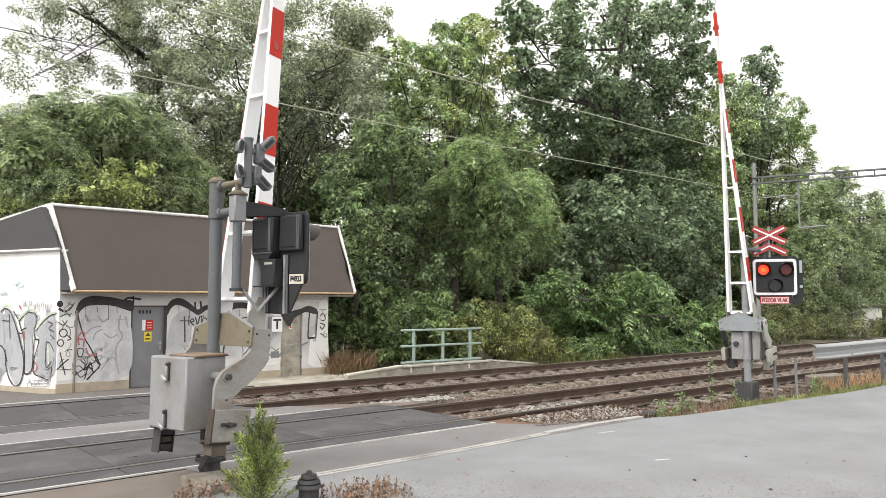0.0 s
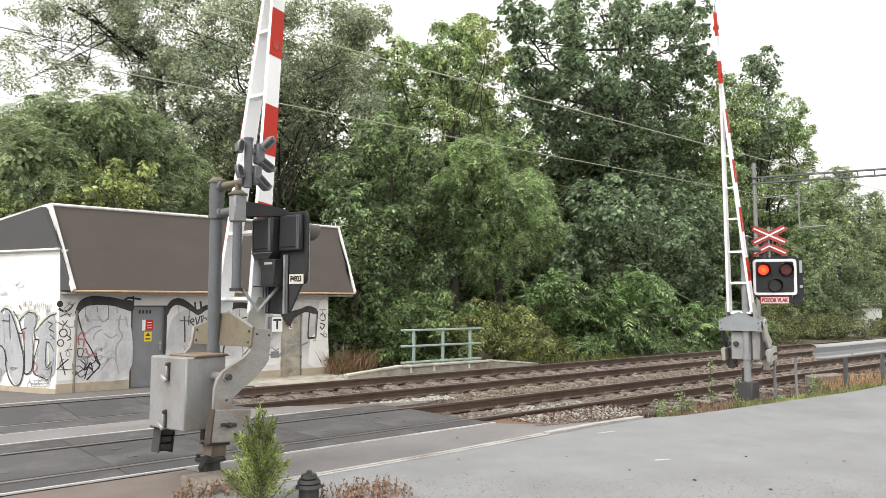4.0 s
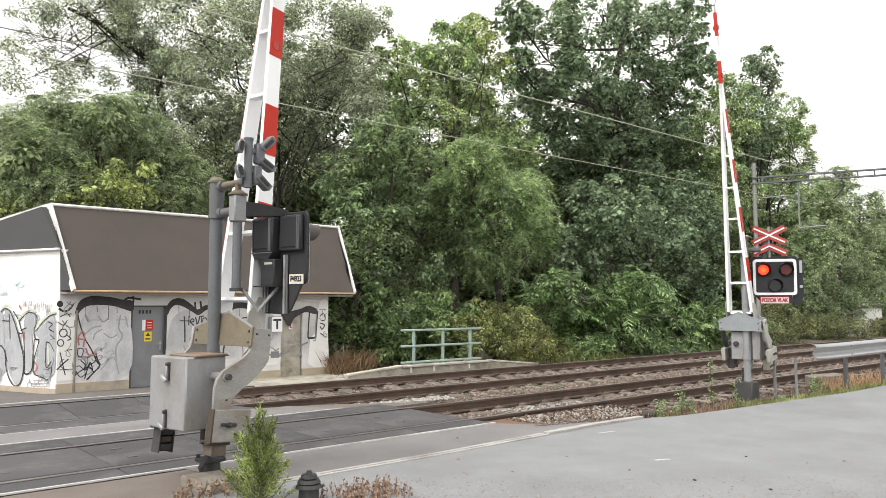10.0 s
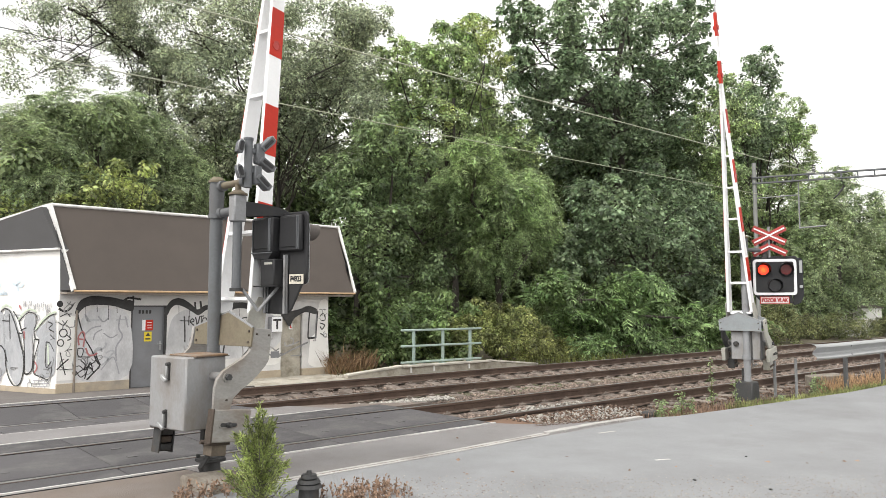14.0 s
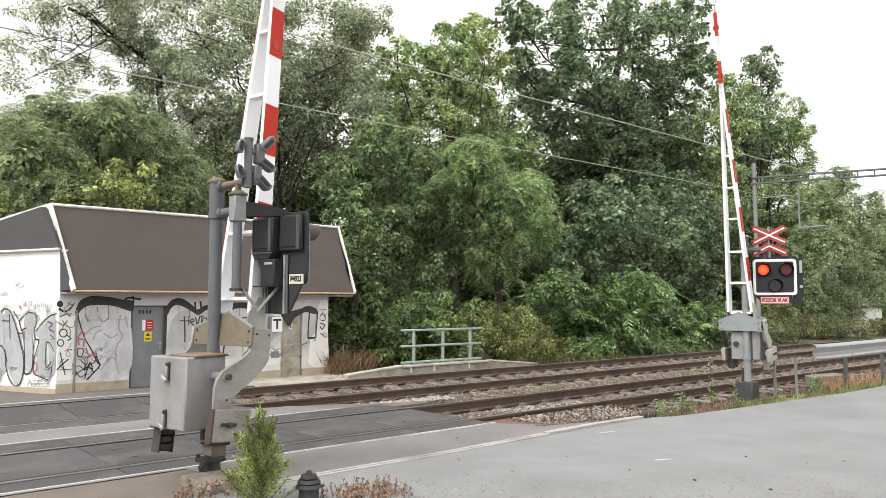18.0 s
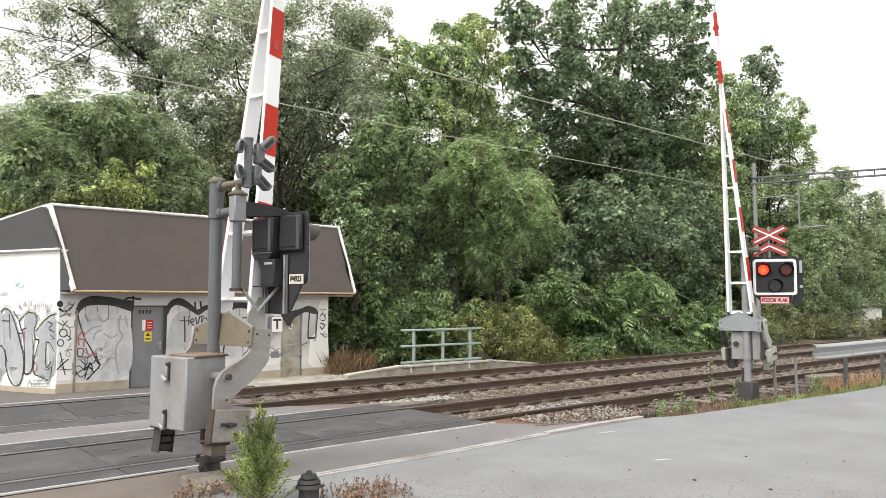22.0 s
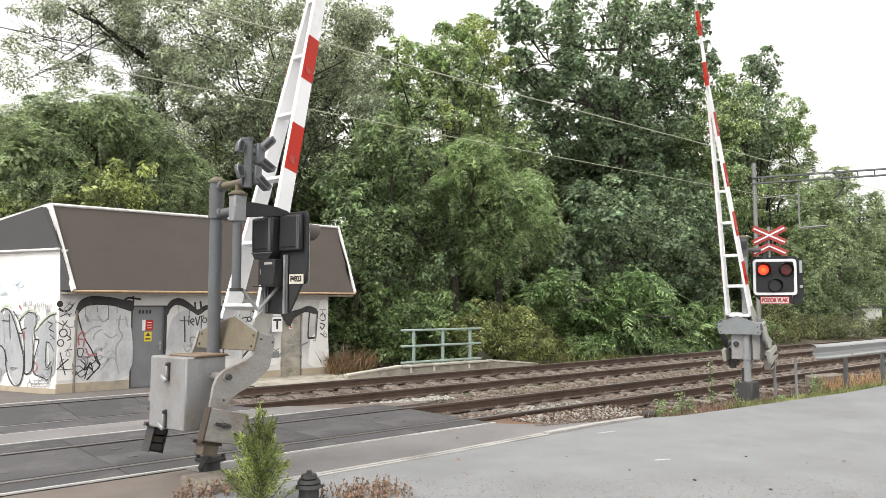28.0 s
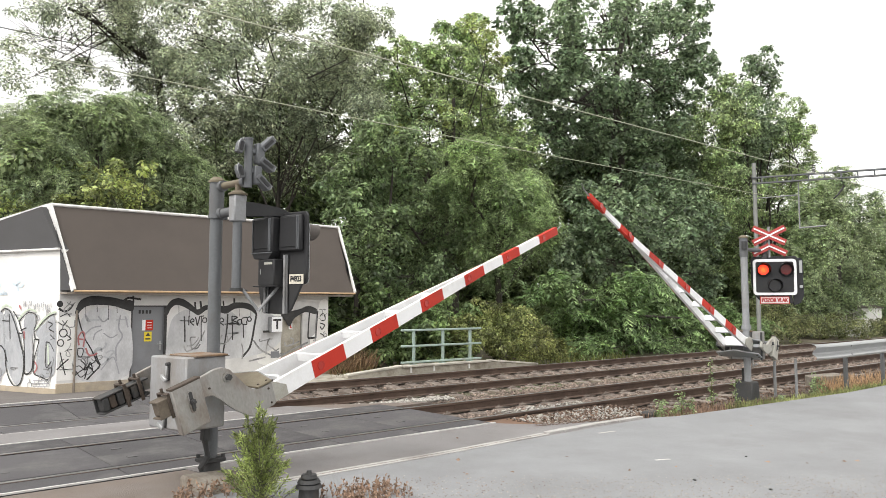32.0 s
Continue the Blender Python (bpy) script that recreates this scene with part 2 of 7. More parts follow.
WHITE_PAINT = mat("white_enamel", (0.85, 0.85, 0.86), 0.4, vary=0.05, scale=3, fine=50, bump=0.06, dirt=(0.7, 0.69, 0.68), dirt_amount=0.35)
RED_PAINT = mat("red_enamel", (0.5, 0.035, 0.02), 0.55, spec=0.2, vary=0.1, scale=3, fine=50, bump=0.06, dirt=(0.38, 0.04, 0.028), dirt_amount=0.35)
SIGN_FACE = mat("dulled_white_sign", (0.6, 0.58, 0.57), 0.5, vary=0.08, scale=6, fine=50, bump=0.05)
REFLECTOR = mat("red_reflector", (0.42, 0.03, 0.02), 0.2, vary=0.1, scale=20, fine=90, bump=0.1)
YELLOW = mat("yellow_sticker", (0.75, 0.6, 0.03), 0.5, vary=0.08, bump=0.05)
GREEN_RAIL = mat("pale_green_railing_paint", (0.33, 0.42, 0.38), 0.6, vary=0.12, scale=5, fine=60, bump=0.15, dirt=(0.3, 0.31, 0.28), dirt_amount=0.4)
ZINC = mat("galvanised_steel", (0.4, 0.405, 0.41), 0.45, 0.6, vary=0.12, scale=3, fine=60, bump=0.1, dirt=(0.36, 0.36, 0.36), dirt_amount=0.4)
MAST = mat("weathered_mast_steel", (0.24, 0.245, 0.235), 0.7, 0.2, vary=0.15, scale=3, fine=40, bump=0.2)
WIRE = mat("copper_wire", (0.46, 0.48, 0.36), 0.5, 0.5, vary=0.1, bump=0)
BARK = mat("bark", (0.05, 0.043, 0.036), 0.95, vary=0.4, scale=5, fine=25, bump=1.0, stretch=(1, 1, 0.25))
BARK_GREY = mat("grey_bark", (0.13, 0.12, 0.105), 0.95, vary=0.35, scale=5, fine=25, bump=1.0, stretch=(1, 1, 0.25))
DRY = mat("dry_stalks", (0.25, 0.165, 0.115), 0.9, vary=0.5, scale=8, fine=40, bump=0, per="island")
STRAW = mat("straw_stalks", (0.34, 0.25, 0.14), 0.9, vary=0.5, scale=8, fine=40, bump=0, per="island")
ORANGE_STALK = mat("orange_dry_stalks", (0.4, 0.26, 0.15), 0.9, vary=0.6, scale=8, fine=40, bump=0, per="island")
REED = mat("brown_reed_stalks", (0.215, 0.14, 0.078), 0.9, vary=0.6, scale=8, fine=40, bump=0, per="island")
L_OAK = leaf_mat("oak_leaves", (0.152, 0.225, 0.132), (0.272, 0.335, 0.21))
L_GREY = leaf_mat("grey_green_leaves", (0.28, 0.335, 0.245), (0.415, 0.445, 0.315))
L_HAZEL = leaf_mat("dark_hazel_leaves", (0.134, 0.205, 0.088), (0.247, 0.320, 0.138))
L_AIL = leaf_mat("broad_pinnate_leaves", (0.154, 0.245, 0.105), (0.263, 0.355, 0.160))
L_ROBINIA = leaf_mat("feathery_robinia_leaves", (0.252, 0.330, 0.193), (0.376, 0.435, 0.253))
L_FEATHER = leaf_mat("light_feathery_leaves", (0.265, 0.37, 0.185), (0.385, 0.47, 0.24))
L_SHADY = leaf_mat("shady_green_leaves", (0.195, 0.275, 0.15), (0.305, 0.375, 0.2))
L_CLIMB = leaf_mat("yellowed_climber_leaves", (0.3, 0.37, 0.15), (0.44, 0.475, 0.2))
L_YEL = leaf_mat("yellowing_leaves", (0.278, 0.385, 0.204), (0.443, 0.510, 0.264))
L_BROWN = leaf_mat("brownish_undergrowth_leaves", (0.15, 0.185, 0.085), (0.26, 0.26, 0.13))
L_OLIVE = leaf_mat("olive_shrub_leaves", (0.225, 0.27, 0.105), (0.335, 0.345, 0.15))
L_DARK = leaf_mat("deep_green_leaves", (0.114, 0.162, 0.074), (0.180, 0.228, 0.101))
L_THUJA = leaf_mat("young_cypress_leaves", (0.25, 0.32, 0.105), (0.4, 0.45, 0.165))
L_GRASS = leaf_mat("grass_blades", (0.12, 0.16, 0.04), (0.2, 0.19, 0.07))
SIGN_RED = mat("dark_red_sign_paint", (0.34, 0.04, 0.035), 0.5, vary=0.1, bump=0.05)
RIVET = mat("rusted_bolt_steel", (0.085, 0.066, 0.053), 0.8, 0.3, vary=0.3, scale=20, fine=80, bump=0.3)
LIT_RED = glow("lit_red_lens", (0.8, 0.03, 0.012), (1.0, 0.16, 0.02), 1.3)
DARK_RED = mat("unlit_red_lens", (0.16, 0.012, 0.012), 0.2, vary=0.1, scale=20, fine=90, bump=0.1)
# near-black fill that stands for the shade inside the rail grooves
GROOVE = mat("dark_groove_fill", (0.018, 0.018, 0.019), 0.9, vary=0.3, scale=6, fine=60, bump=0.3)
GLASS = mat("dark_lens", (0.03, 0.03, 0.035), 0.15, vary=0.05, bump=0)


# ---------------------------------------------------------------- mesh helpers
def M(x=0, y=0, z=0, rx=0, ry=0, rz=0):
    return pose(x, y, z, rx, ry, rz)


def box(bm, c, size, rot=(0, 0, 0), bevel=0.0):
    """A box of that size round the centre c, with its edges chamfered."""
    m = pose(*c, *rot) @ Matrix.Diagonal((*size, 1))
    made = bmesh.ops.create_cube(bm, size=1, matrix=m)["verts"]
    if bevel:
        edges = list({e for v in made for e in v.link_edges})
        bmesh.ops.bevel(bm, geom=edges, offset=bevel, segments=1, affect="EDGES", clamp_overlap=True)
    return bm


def tube(bm, a, b, r, r2=None, seg=12, caps=True):
    a, b = Vector(a), Vector(b)
    d = b - a
    m = Matrix.Translation((a + b) / 2) @ d.to_track_quat("Z", "Y").to_matrix().to_4x4()
    bmesh.ops.create_cone(bm, cap_ends=caps, segments=seg, radius1=r, radius2=r if r2 is None else r2, depth=d.length, matrix=m)
    return bm


def chain(bm, pts, r0, r1, seg=7):
    """A bent, tapering limb through the points."""
    k = len(pts) - 1
    rings = []
    for i, q in enumerate(pts):
        q = Vector(q)
        d = Vector(pts[min(i + 1, k)]) - Vector(pts[max(i - 1, 0)])
        rot = d.to_track_quat("Z", "Y").to_matrix()
        r = r0 + (r1 - r0) * i / k
        rings.append([bm.verts.new(q + rot @ Vector((r * math.cos(a), r * math.sin(a), 0))) for a in [2 * math.pi * j / seg for j in range(seg)]])
    for a, b in zip(rings, rings[1:]):
        for j in range(seg):
            bm.faces.new((a[j], a[(j + 1) % seg], b[(j + 1) % seg], b[j]))
    bm.faces.new(rings[-1])
    return bm


def slab(bm, outline, axis, lo, hi, bevel=0.0):
    """A polygon in the plane across an axis ('x', 'y' or 'z'), given thickness from lo to hi."""
    def at(q, d):
        return {"x": (d, q[0], q[1]), "y": (q[0], d, q[1]), "z": (q[0], q[1], d)}[axis]
    a = [bm.verts.new(at(q, lo)) for q in outline]
    b = [bm.verts.new(at(q, hi)) for q in outline]
    faces = [bm.faces.new(a), bm.faces.new(b[::-1])]
    k = len(a)
    for i in range(k):
        faces.append(bm.faces.new((a[(i + 1) % k], a[i], b[i], b[(i + 1) % k])))
    if bevel:
        bmesh.ops.bevel(bm, geom=list({e for f in faces for e in f.edges}), offset=bevel, segments=1, affect="EDGES", clamp_overlap=True)
    return bm


def ring(bm, c, axis, r_out, r_in, depth, seg=20):
    """A flat ring or hood open at both ends."""
    rows = []
    for r, d in ((r_out, 0), (r_out, depth), (r_in, depth), (r_in, 0)):
        row = []
        for j in range(seg):
            a = 2 * math.pi * j / seg
            p, q = r * math.cos(a), r * math.sin(a)
            o = {"x": (d, p, q), "y": (p, d, q), "z": (p, q, d)}[axis]
            row.append(bm.verts.new(Vector(c) + Vector(o)))
        rows.append(row)
    for i in range(4):
        a, b = rows[i], rows[(i + 1) % 4]
        for j in range(seg):
            bm.faces.new((a[j], a[(j + 1) % seg], b[(j + 1) % seg], b[j]))
    return bm


def rounded(w, h, r, seg=4):
    """The outline of a rectangle with round corners."""
    out = []
    for cx, cy, a0 in ((w / 2 - r, h / 2 - r, 0), (-w / 2 + r, h / 2 - r, 90), (-w / 2 + r, -h / 2 + r, 180), (w / 2 - r, -h / 2 + r, 270)):
        for i in range(seg + 1):
            a = radians(a0 + 90 * i / seg)
            out.append((cx + r * math.cos(a), cy + r * math.sin(a)))
    return out


def mesh_of(name, bm, material, smooth=False):
    bmesh.ops.recalc_face_normals(bm, faces=bm.faces)
    me = bpy.data.meshes.new(name)
    bm.to_mesh(me)
    bm.free()
    me.materials.append(material)
    if smooth:
        me.shade_smooth()
        me.set_sharp_from_angle(angle=radians(40))
    return me


def part(name, bm, material, parent, label="", smooth=True, m=None):
    ob = new(name, mesh_of(name, bm, material, smooth))
    ob.parent = parent
    if m is not None:
        ob.matrix_basis = m
    if label:
        ob["label"] = label
    return ob


def thing(name, m, label, category, group="", kind=""):
    ob = new(name)
    ob.matrix_basis = m
    ob.empty_display_size = 0.2
    return tagged(ob, label, category, group, kind)


def solo(name, bm, material, label, category="", kind="", group="", smooth=True, m=None):
    ob = new(name, mesh_of(name, bm, material, smooth))
    if m is not None:
        ob.matrix_basis = m
    return tagged(ob, label, category, group, kind)


def raw(name, verts, faces, material):
    """A mesh from arrays of corners and of equal faces, quick for thousands of pieces."""
    me = bpy.data.meshes.new(name)
    verts, faces = np.asarray(verts, np.float32), np.asarray(faces, np.int32)
    k = faces.shape[1]
    me.vertices.add(len(verts))
    me.vertices.foreach_set("co", verts.ravel())
    me.loops.add(faces.size)
    me.loops.foreach_set("vertex_index", faces.ravel())
    me.polygons.add(len(faces))
    me.polygons.foreach_set("loop_start", np.arange(0, faces.size, k, dtype=np.int32))
    me.update(calc_edges=True)
    me.materials.append(material)
    return me


def text_mesh(words, size, depth=0.002):
    cu = bpy.data.curves.new("words", "FONT")
    cu.body, cu.size, cu.extrude, cu.align_x, cu.align_y = words, size, depth, "CENTER", "CENTER"
    cu.offset = size * 0.025
    ob = bpy.data.objects.new("words", cu)
    me = bpy.data.meshes.new_from_object(ob)
    bpy.data.objects.remove(ob)
    return me


def text_part(name, words, size, material, parent, m, label="", stretch=1.0):
    me = text_mesh(words, size)
    me.transform(Matrix.Diagonal((stretch, 1, 1, 1)))
    me.materials.append(material)
    ob = new(name, me)
    ob.parent, ob.matrix_basis = parent, m
    if label:
        ob["label"] = label
    return ob


def ribbon(bm, pts, width, y, thick=0.004, closed=False):
    """A brush stroke on a wall: points (x, z) on the plane y, with a little body."""
    pts = [Vector((p[0], p[1])) for p in pts]
    k = len(pts)
    left, right = [], []
    for i, q in enumerate(pts):
        d = pts[(i + 1) % k] - pts[i - 1] if closed else pts[min(i + 1, k - 1)] - pts[max(i - 1, 0)]
        d = d.normalized() if d.length else Vector((1, 0))
        nrm = Vector((-d.y, d.x)) * width / 2
        left.append(q + nrm)
        right.append(q - nrm)
    for i in range(k if closed else k - 1):
        j = (i + 1) % k
        vs = [bm.verts.new((v.x, y, v.y)) for v in (left[i], left[j], right[j], right[i])]
        bm.faces.new(vs)
    return bm


def curve_pts(pts, steps=6, closed=False):
    """A smooth line through control points."""
    k, out = len(pts), []
    for i in range(k if closed else k - 1):
        g = [pts[(i + j) % k] if closed else pts[min(max(i + j, 0), k - 1)] for j in (-1, 0, 1, 2)]
        for s in range(steps):
            t = s / steps
            out.append(tuple(0.5 * (2 * g[1][c] + (g[2][c] - g[0][c]) * t + (2 * g[0][c] - 5 * g[1][c] + 4 * g[2][c] - g[3][c]) * t * t + (3 * g[1][c] - g[0][c] - 3 * g[2][c] + g[3][c]) * t ** 3) for c in (0, 1)))
    if not closed:
        out.append(pts[-1])
    return out


# ---------------------------------------------------------------- setting: ground, road, railway
def sheet(name, outline, z, material, label, category, thick=0.12):
    """A flat sheet with an edge; z is a number or a function of y."""
    bm = bmesh.new()
    slab(bm, outline, "z", (z if not callable(z) else 0) - thick, z if not callable(z) else 0)
    if callable(z):
        for v in bm.verts:
            v.co.z += z(v.co.y)
    return solo(name, bm, material, label, category, kind="structure", smooth=False)


bm = bmesh.new()
bmesh.ops.create_grid(bm, x_segments=60, y_segments=60, size=900, matrix=M(0, 0, -0.3))
solo("ground", bm, SOIL, "bare brown soil with sparse weeds", "ground", kind="structure")
# near road with the open asphalt yard; its far edge bends away from the railway towards the right
yard = [(-40, -40), (70, -40), (70, 4.3), (40, 5.0), (24, 5.35), (16.53, 5.5), (14.6, 5.51), (13.59, 5.6), (12.67, 5.68), (11.82, 5.755), (11.0, 5.82), (10.31, 5.89), (9.63, 5.97), (9.2, 6.15), (9.2, 6.12), (-40, 6.12)]
sheet("road", yard, 0.0, ASPHALT, "worn grey asphalt yard beside the crossing", "road", 0.3)
sheet("road_approach", [(3.1, 6.125), (9.15, 6.125), (9.0, 6.3), (8.0, 6.6), (7.45, 6.9), (7.2, 7.24), (2.9, 7.24)], -0.002, ASPHALT_MID, "grey asphalt strip before the crossing deck", "road", 0.3)
sheet("road_verge", [(-40, 6.125), (3.09, 6.125), (2.89, 7.2), (-40, 7.2)], -0.004, DIRT_ROAD, "brownish dusty asphalt beside the crossing", "road", 0.3)
sheet("road_middle", [(-40, 9.98), (6.55, 9.98), (6.0, 10.82), (-40, 10.82)], -0.03, ASPHALT_MID, "grey asphalt strip between the tracks", "road", 0.25)
sheet("road_middle_end", [(6.6, 9.72), (8.2, 9.8), (6.6, 10.7), (5.4, 11.1), (6.1, 10.75), (6.56, 9.98)], -0.05, DIRT_ROAD, "dusty broken asphalt edge beside the deck", "road", 0.2)
sheet("road_far", [(-40, 14.0), (7.0, 14.0), (5.6, 16.9), (5.6, 40), (-40, 40)], lambda y: -0.03 - 0.17 * min(1, max(0, (y - 14) / 2.4)), ASPHALT_DARK, "dark asphalt road in front of the hut", "road", 0.3)
sheet("pavement", [(7.05, 14.75), (11.4, 14.9), (11.4, 16.9), (5.7, 16.9), (5.9, 16.0)], -0.15, MOSSY, "pale concrete apron along the hut", "pavement", 0.2)

sheet("rusty_shoulder", [(7.22, 7.26), (7.3, 7.66), (8.8, 7.66), (9.8, 7.2), (9.0, 6.75), (7.55, 6.93)], -0.05, RUSTY_SOIL, "rust-stained soil where the deck ends", "ground", 0.2)
# edge strips on the road
bm = bmesh.new()
kerb_y = lambda x: float(np.interp(x, [3.3, 5.4, 6.5, 8.0, 9.1], [6.155, 6.155, 6.205, 6.255, 6.225]))
for x in np.arange(3.3, 9.0, 0.29):
    turn_ = math.degrees(math.atan2(kerb_y(x + 0.29) - kerb_y(x), 0.29))
    lean_ = random.uniform(-0.4, 0.4)
    for side_y, wide in ((-0.045, 0.045), (0.03, 0.05)) if x < 7.0 else ((-0.005, 0.115),):
        box(bm, (x + 0.145, kerb_y(x + 0.145) + side_y, 0.004 if x < 7.0 else 0.012), (0.288, wide * random.uniform(0.75, 1.1), 0.014 if x < 7.0 else 0.03), (0, 0, turn_ + lean_), 0.004)
GAP = bmesh.new()
for x in np.arange(3.3, 7.0, 0.29):
    box(GAP, (x + 0.145, kerb_y(x + 0.145) - 0.008, 0.001), (0.29, 0.02, 0.008), (0, 0, math.degrees(math.atan2(kerb_y(x + 0.29) - kerb_y(x), 0.29))))
solo("kerb_joint", GAP, RUSTY_SOIL, "earth-filled joint between the kerb strips", "kerb", kind="structure", smooth=False)
solo("kerb_strip", bm, KERB_LINE, "worn pale flush kerb strip in the asphalt", "kerb", kind="structure", smooth=False)
bm = bmesh.new()
box(bm, (-8.9, 7.255, 0.004), (32.2, 0.027, 0.016))
box(bm, (-9.8, 10.86, -0.045), (30.6, 0.05, 0.016))
box(bm, (-10, 9.96, -0.022), (33, 0.03, 0.014))
box(bm, (-16.5, 13.98, -0.02), (45, 0.05, 0.016))
solo("deck_edging", bm, WHITE_LINE, "thin pale steel edging along the crossing deck", "edging", kind="structure", smooth=False)

# ballast bed: one bed with shoulders for both tracks
bm = bmesh.new()
prof = [(6.25, -0.3), (6.9, -0.23), (7.1, -0.2), (9.9, -0.2), (10.6, -0.25), (11.3, -0.3), (12.0, -0.31), (13.5, -0.21), (14.2, -0.21), (14.9, -0.3)]
xs = [-140, -40, 0, 7] + [7 + 1.2 * i for i in range(1, 40)] + [60, 90, 160, 260]
grid = [[bm.verts.new((x, y, z + random.uniform(-0.015, 0.015))) for y, z in prof] for x in xs]
for a, b in zip(grid, grid[1:]):
    for j in range(len(prof) - 1):
        bm.faces.new((a[j], b[j], b[j + 1], a[j + 1]))
solo("ballast_bed", bm, BALLAST_BED, "rusty brown crushed stone bed of the railway", "ballast", kind="structure")


def stones(name, n, x0, x1, y0, y1, zf, r0, r1, material, label, seed, power=1.6):
    """Loose crushed stones, denser near x0."""
    rng = np.random.default_rng(seed)
    base = np.array([(1, 0, 0), (-1, 0, 0), (0, 1, 0), (0, -1, 0), (0, 0, 1), (0, 0, -1)], float)
    tri = np.array([(0, 2, 4), (2, 1, 4), (1, 3, 4), (3, 0, 4), (2, 0, 5), (1, 2, 5), (3, 1, 5), (0, 3, 5)])
    x = x0 + (x1 - x0) * rng.random(n) ** power
    y = y0 + (y1 - y0) * rng.random(n)
    z = np.array([zf(v) for v in y]) + rng.uniform(-0.02, 0.02, n)
    r = rng.uniform(r0, r1, n) * (1 + 0.02 * (x - x0))
    v = base[None] * rng.uniform(0.5, 1.2, (n, 6, 1)) + rng.normal(0, 0.18, (n, 6, 3))
    a = rng.uniform(0, 6.28, n)
    ca, sa = np.cos(a)[:, None], np.sin(a)[:, None]
    w = np.stack([v[..., 0] * ca - v[..., 1] * sa, v[..., 0] * sa + v[..., 1] * ca, v[..., 2] * 0.75], -1) * r[:, None, None]
    w += np.stack([x, y, z], -1)[:, None]
    f = tri[None] + (np.arange(n) * 6)[:, None, None]
    ob = new(name, raw(name, w.reshape(-1, 3), f.reshape(-1, 3), material))
    return tagged(ob, label, "gravel", kind="stuff")


def bed_z(y):
    return float(np.interp(y, [q[0] for q in prof], [q[1] for q in prof])) - 0.005


stones("ballast", 9000, 7.3, 34, 7.9, 9.1, bed_z, 0.022, 0.045, STONE, "brown crushed track ballast between the rails", 1)
stones("ballast", 9000, 7.3, 40, 9.35, 11.9, bed_z, 0.022, 0.05, STONE, "brown crushed ballast between both tracks", 2)
stones("ballast", 7000, 5.6, 40, 12.1, 14.5, bed_z, 0.025, 0.05, STONE, "brown crushed track ballast of the far track", 3)
stones("ballast", 8000, 7.6, 30, 6.35, 7.65, bed_z, 0.02, 0.045, STONE_BROWN, "brown crushed ballast shoulder beside the yard", 4, 1.2)
bm = bmesh.new()
box(bm, (6.82, 4.405, 0.001), (0.17, 0.03, 0.004), (0, 0, -23))
solo("paint_mark", bm, WHITE_LINE, "short worn white paint mark on the asphalt", "paint mark", smooth=False)
bm = bmesh.new()
box(bm, (7.75, 5.8, 0.001), (0.3, 0.04, 0.004), (0, 0, -9))
solo("paint_mark", bm, KERB_LINE, "faint pale streak on the asphalt", "paint mark", smooth=False)
for x, y, s in ((6.24, 3.7, 0.02), (6.42, 3.08, 0.018), (7.6, 3.9, 0.014)):
    bm = bmesh.new()
    slab(bm, [(-s, -s * 0.5), (s * 0.6, -s * 0.7), (s, 0.2 * s), (0.1 * s, s * 0.6), (-0.7 * s, s * 0.4)], "z", 0.0, 0.012, 0.003)
    solo("scrap", bm, IRON, "dark scrap lying on the asphalt", "scrap", m=M(x, y, 0.001, 0, 0, 40 * x))
stones("gravel", 700, 6.9, 9.3, 10.45, 10.8, lambda y: -0.14, 0.02, 0.05, STONE_LIGHT, "heap of fresh pale gravel between the tracks", 5, 1.0)
stones("gravel", 350, 8.6, 10.6, 8.0, 8.7, lambda y: -0.14, 0.018, 0.035, STONE_LIGHT, "pale gravel spilled between the rails", 6, 1.0)
stones("ballast", 1700, 7.75, 10.2, 6.55, 7.62, lambda y: -0.06, 0.016, 0.036, STONE_BROWN, "brown stones strewn over the rusty soil", 19, 1.0)
stones("gravel", 800, 7.8, 9.9, 6.6, 7.5, lambda y: -0.045, 0.012, 0.03, STONE_LIGHT, "pale crumbs of broken concrete on the rusty soil", 20, 1.0)
stones("gravel", 300, 8.7, 10.4, 7.0, 7.5, lambda y: -0.16, 0.018, 0.035, STONE_LIGHT, "pale gravel spilled beside the near rail", 7, 1.0)


def grit_band(name, n, a, b, deep, r0, r1, material, label, seed):
    """Loose grit along a line on the asphalt, thinning out away from it."""
    rng = np.random.default_rng(seed)
    base = np.array([(1, 0, 0), (-0.5, 0.9, 0), (-0.5, -0.9, 0), (0, 0, 1.0)])
    tri = np.array([(0, 1, 3), (1, 2, 3), (2, 0, 3)])
    t, d = rng.random(n), rng.random(n) ** 3.0 * deep
    c = np.stack([a[0] + (b[0] - a[0]) * t + 0.65 * d, a[1] + (b[1] - a[1]) * t + 0.75 * d, np.full(n, 0.001)], -1)
    v = (base[None] + rng.normal(0, 0.25, (n, 4, 3))) * rng.uniform(r0, r1, (n, 1, 1)) * np.array([1, 1, 0.6]) + c[:, None]
    f = tri[None] + (np.arange(n) * 4)[:, None, None]
    return tagged(new(name, raw(name, v.reshape(-1, 3), f.reshape(-1, 3), material)), label, "gravel", kind="stuff")


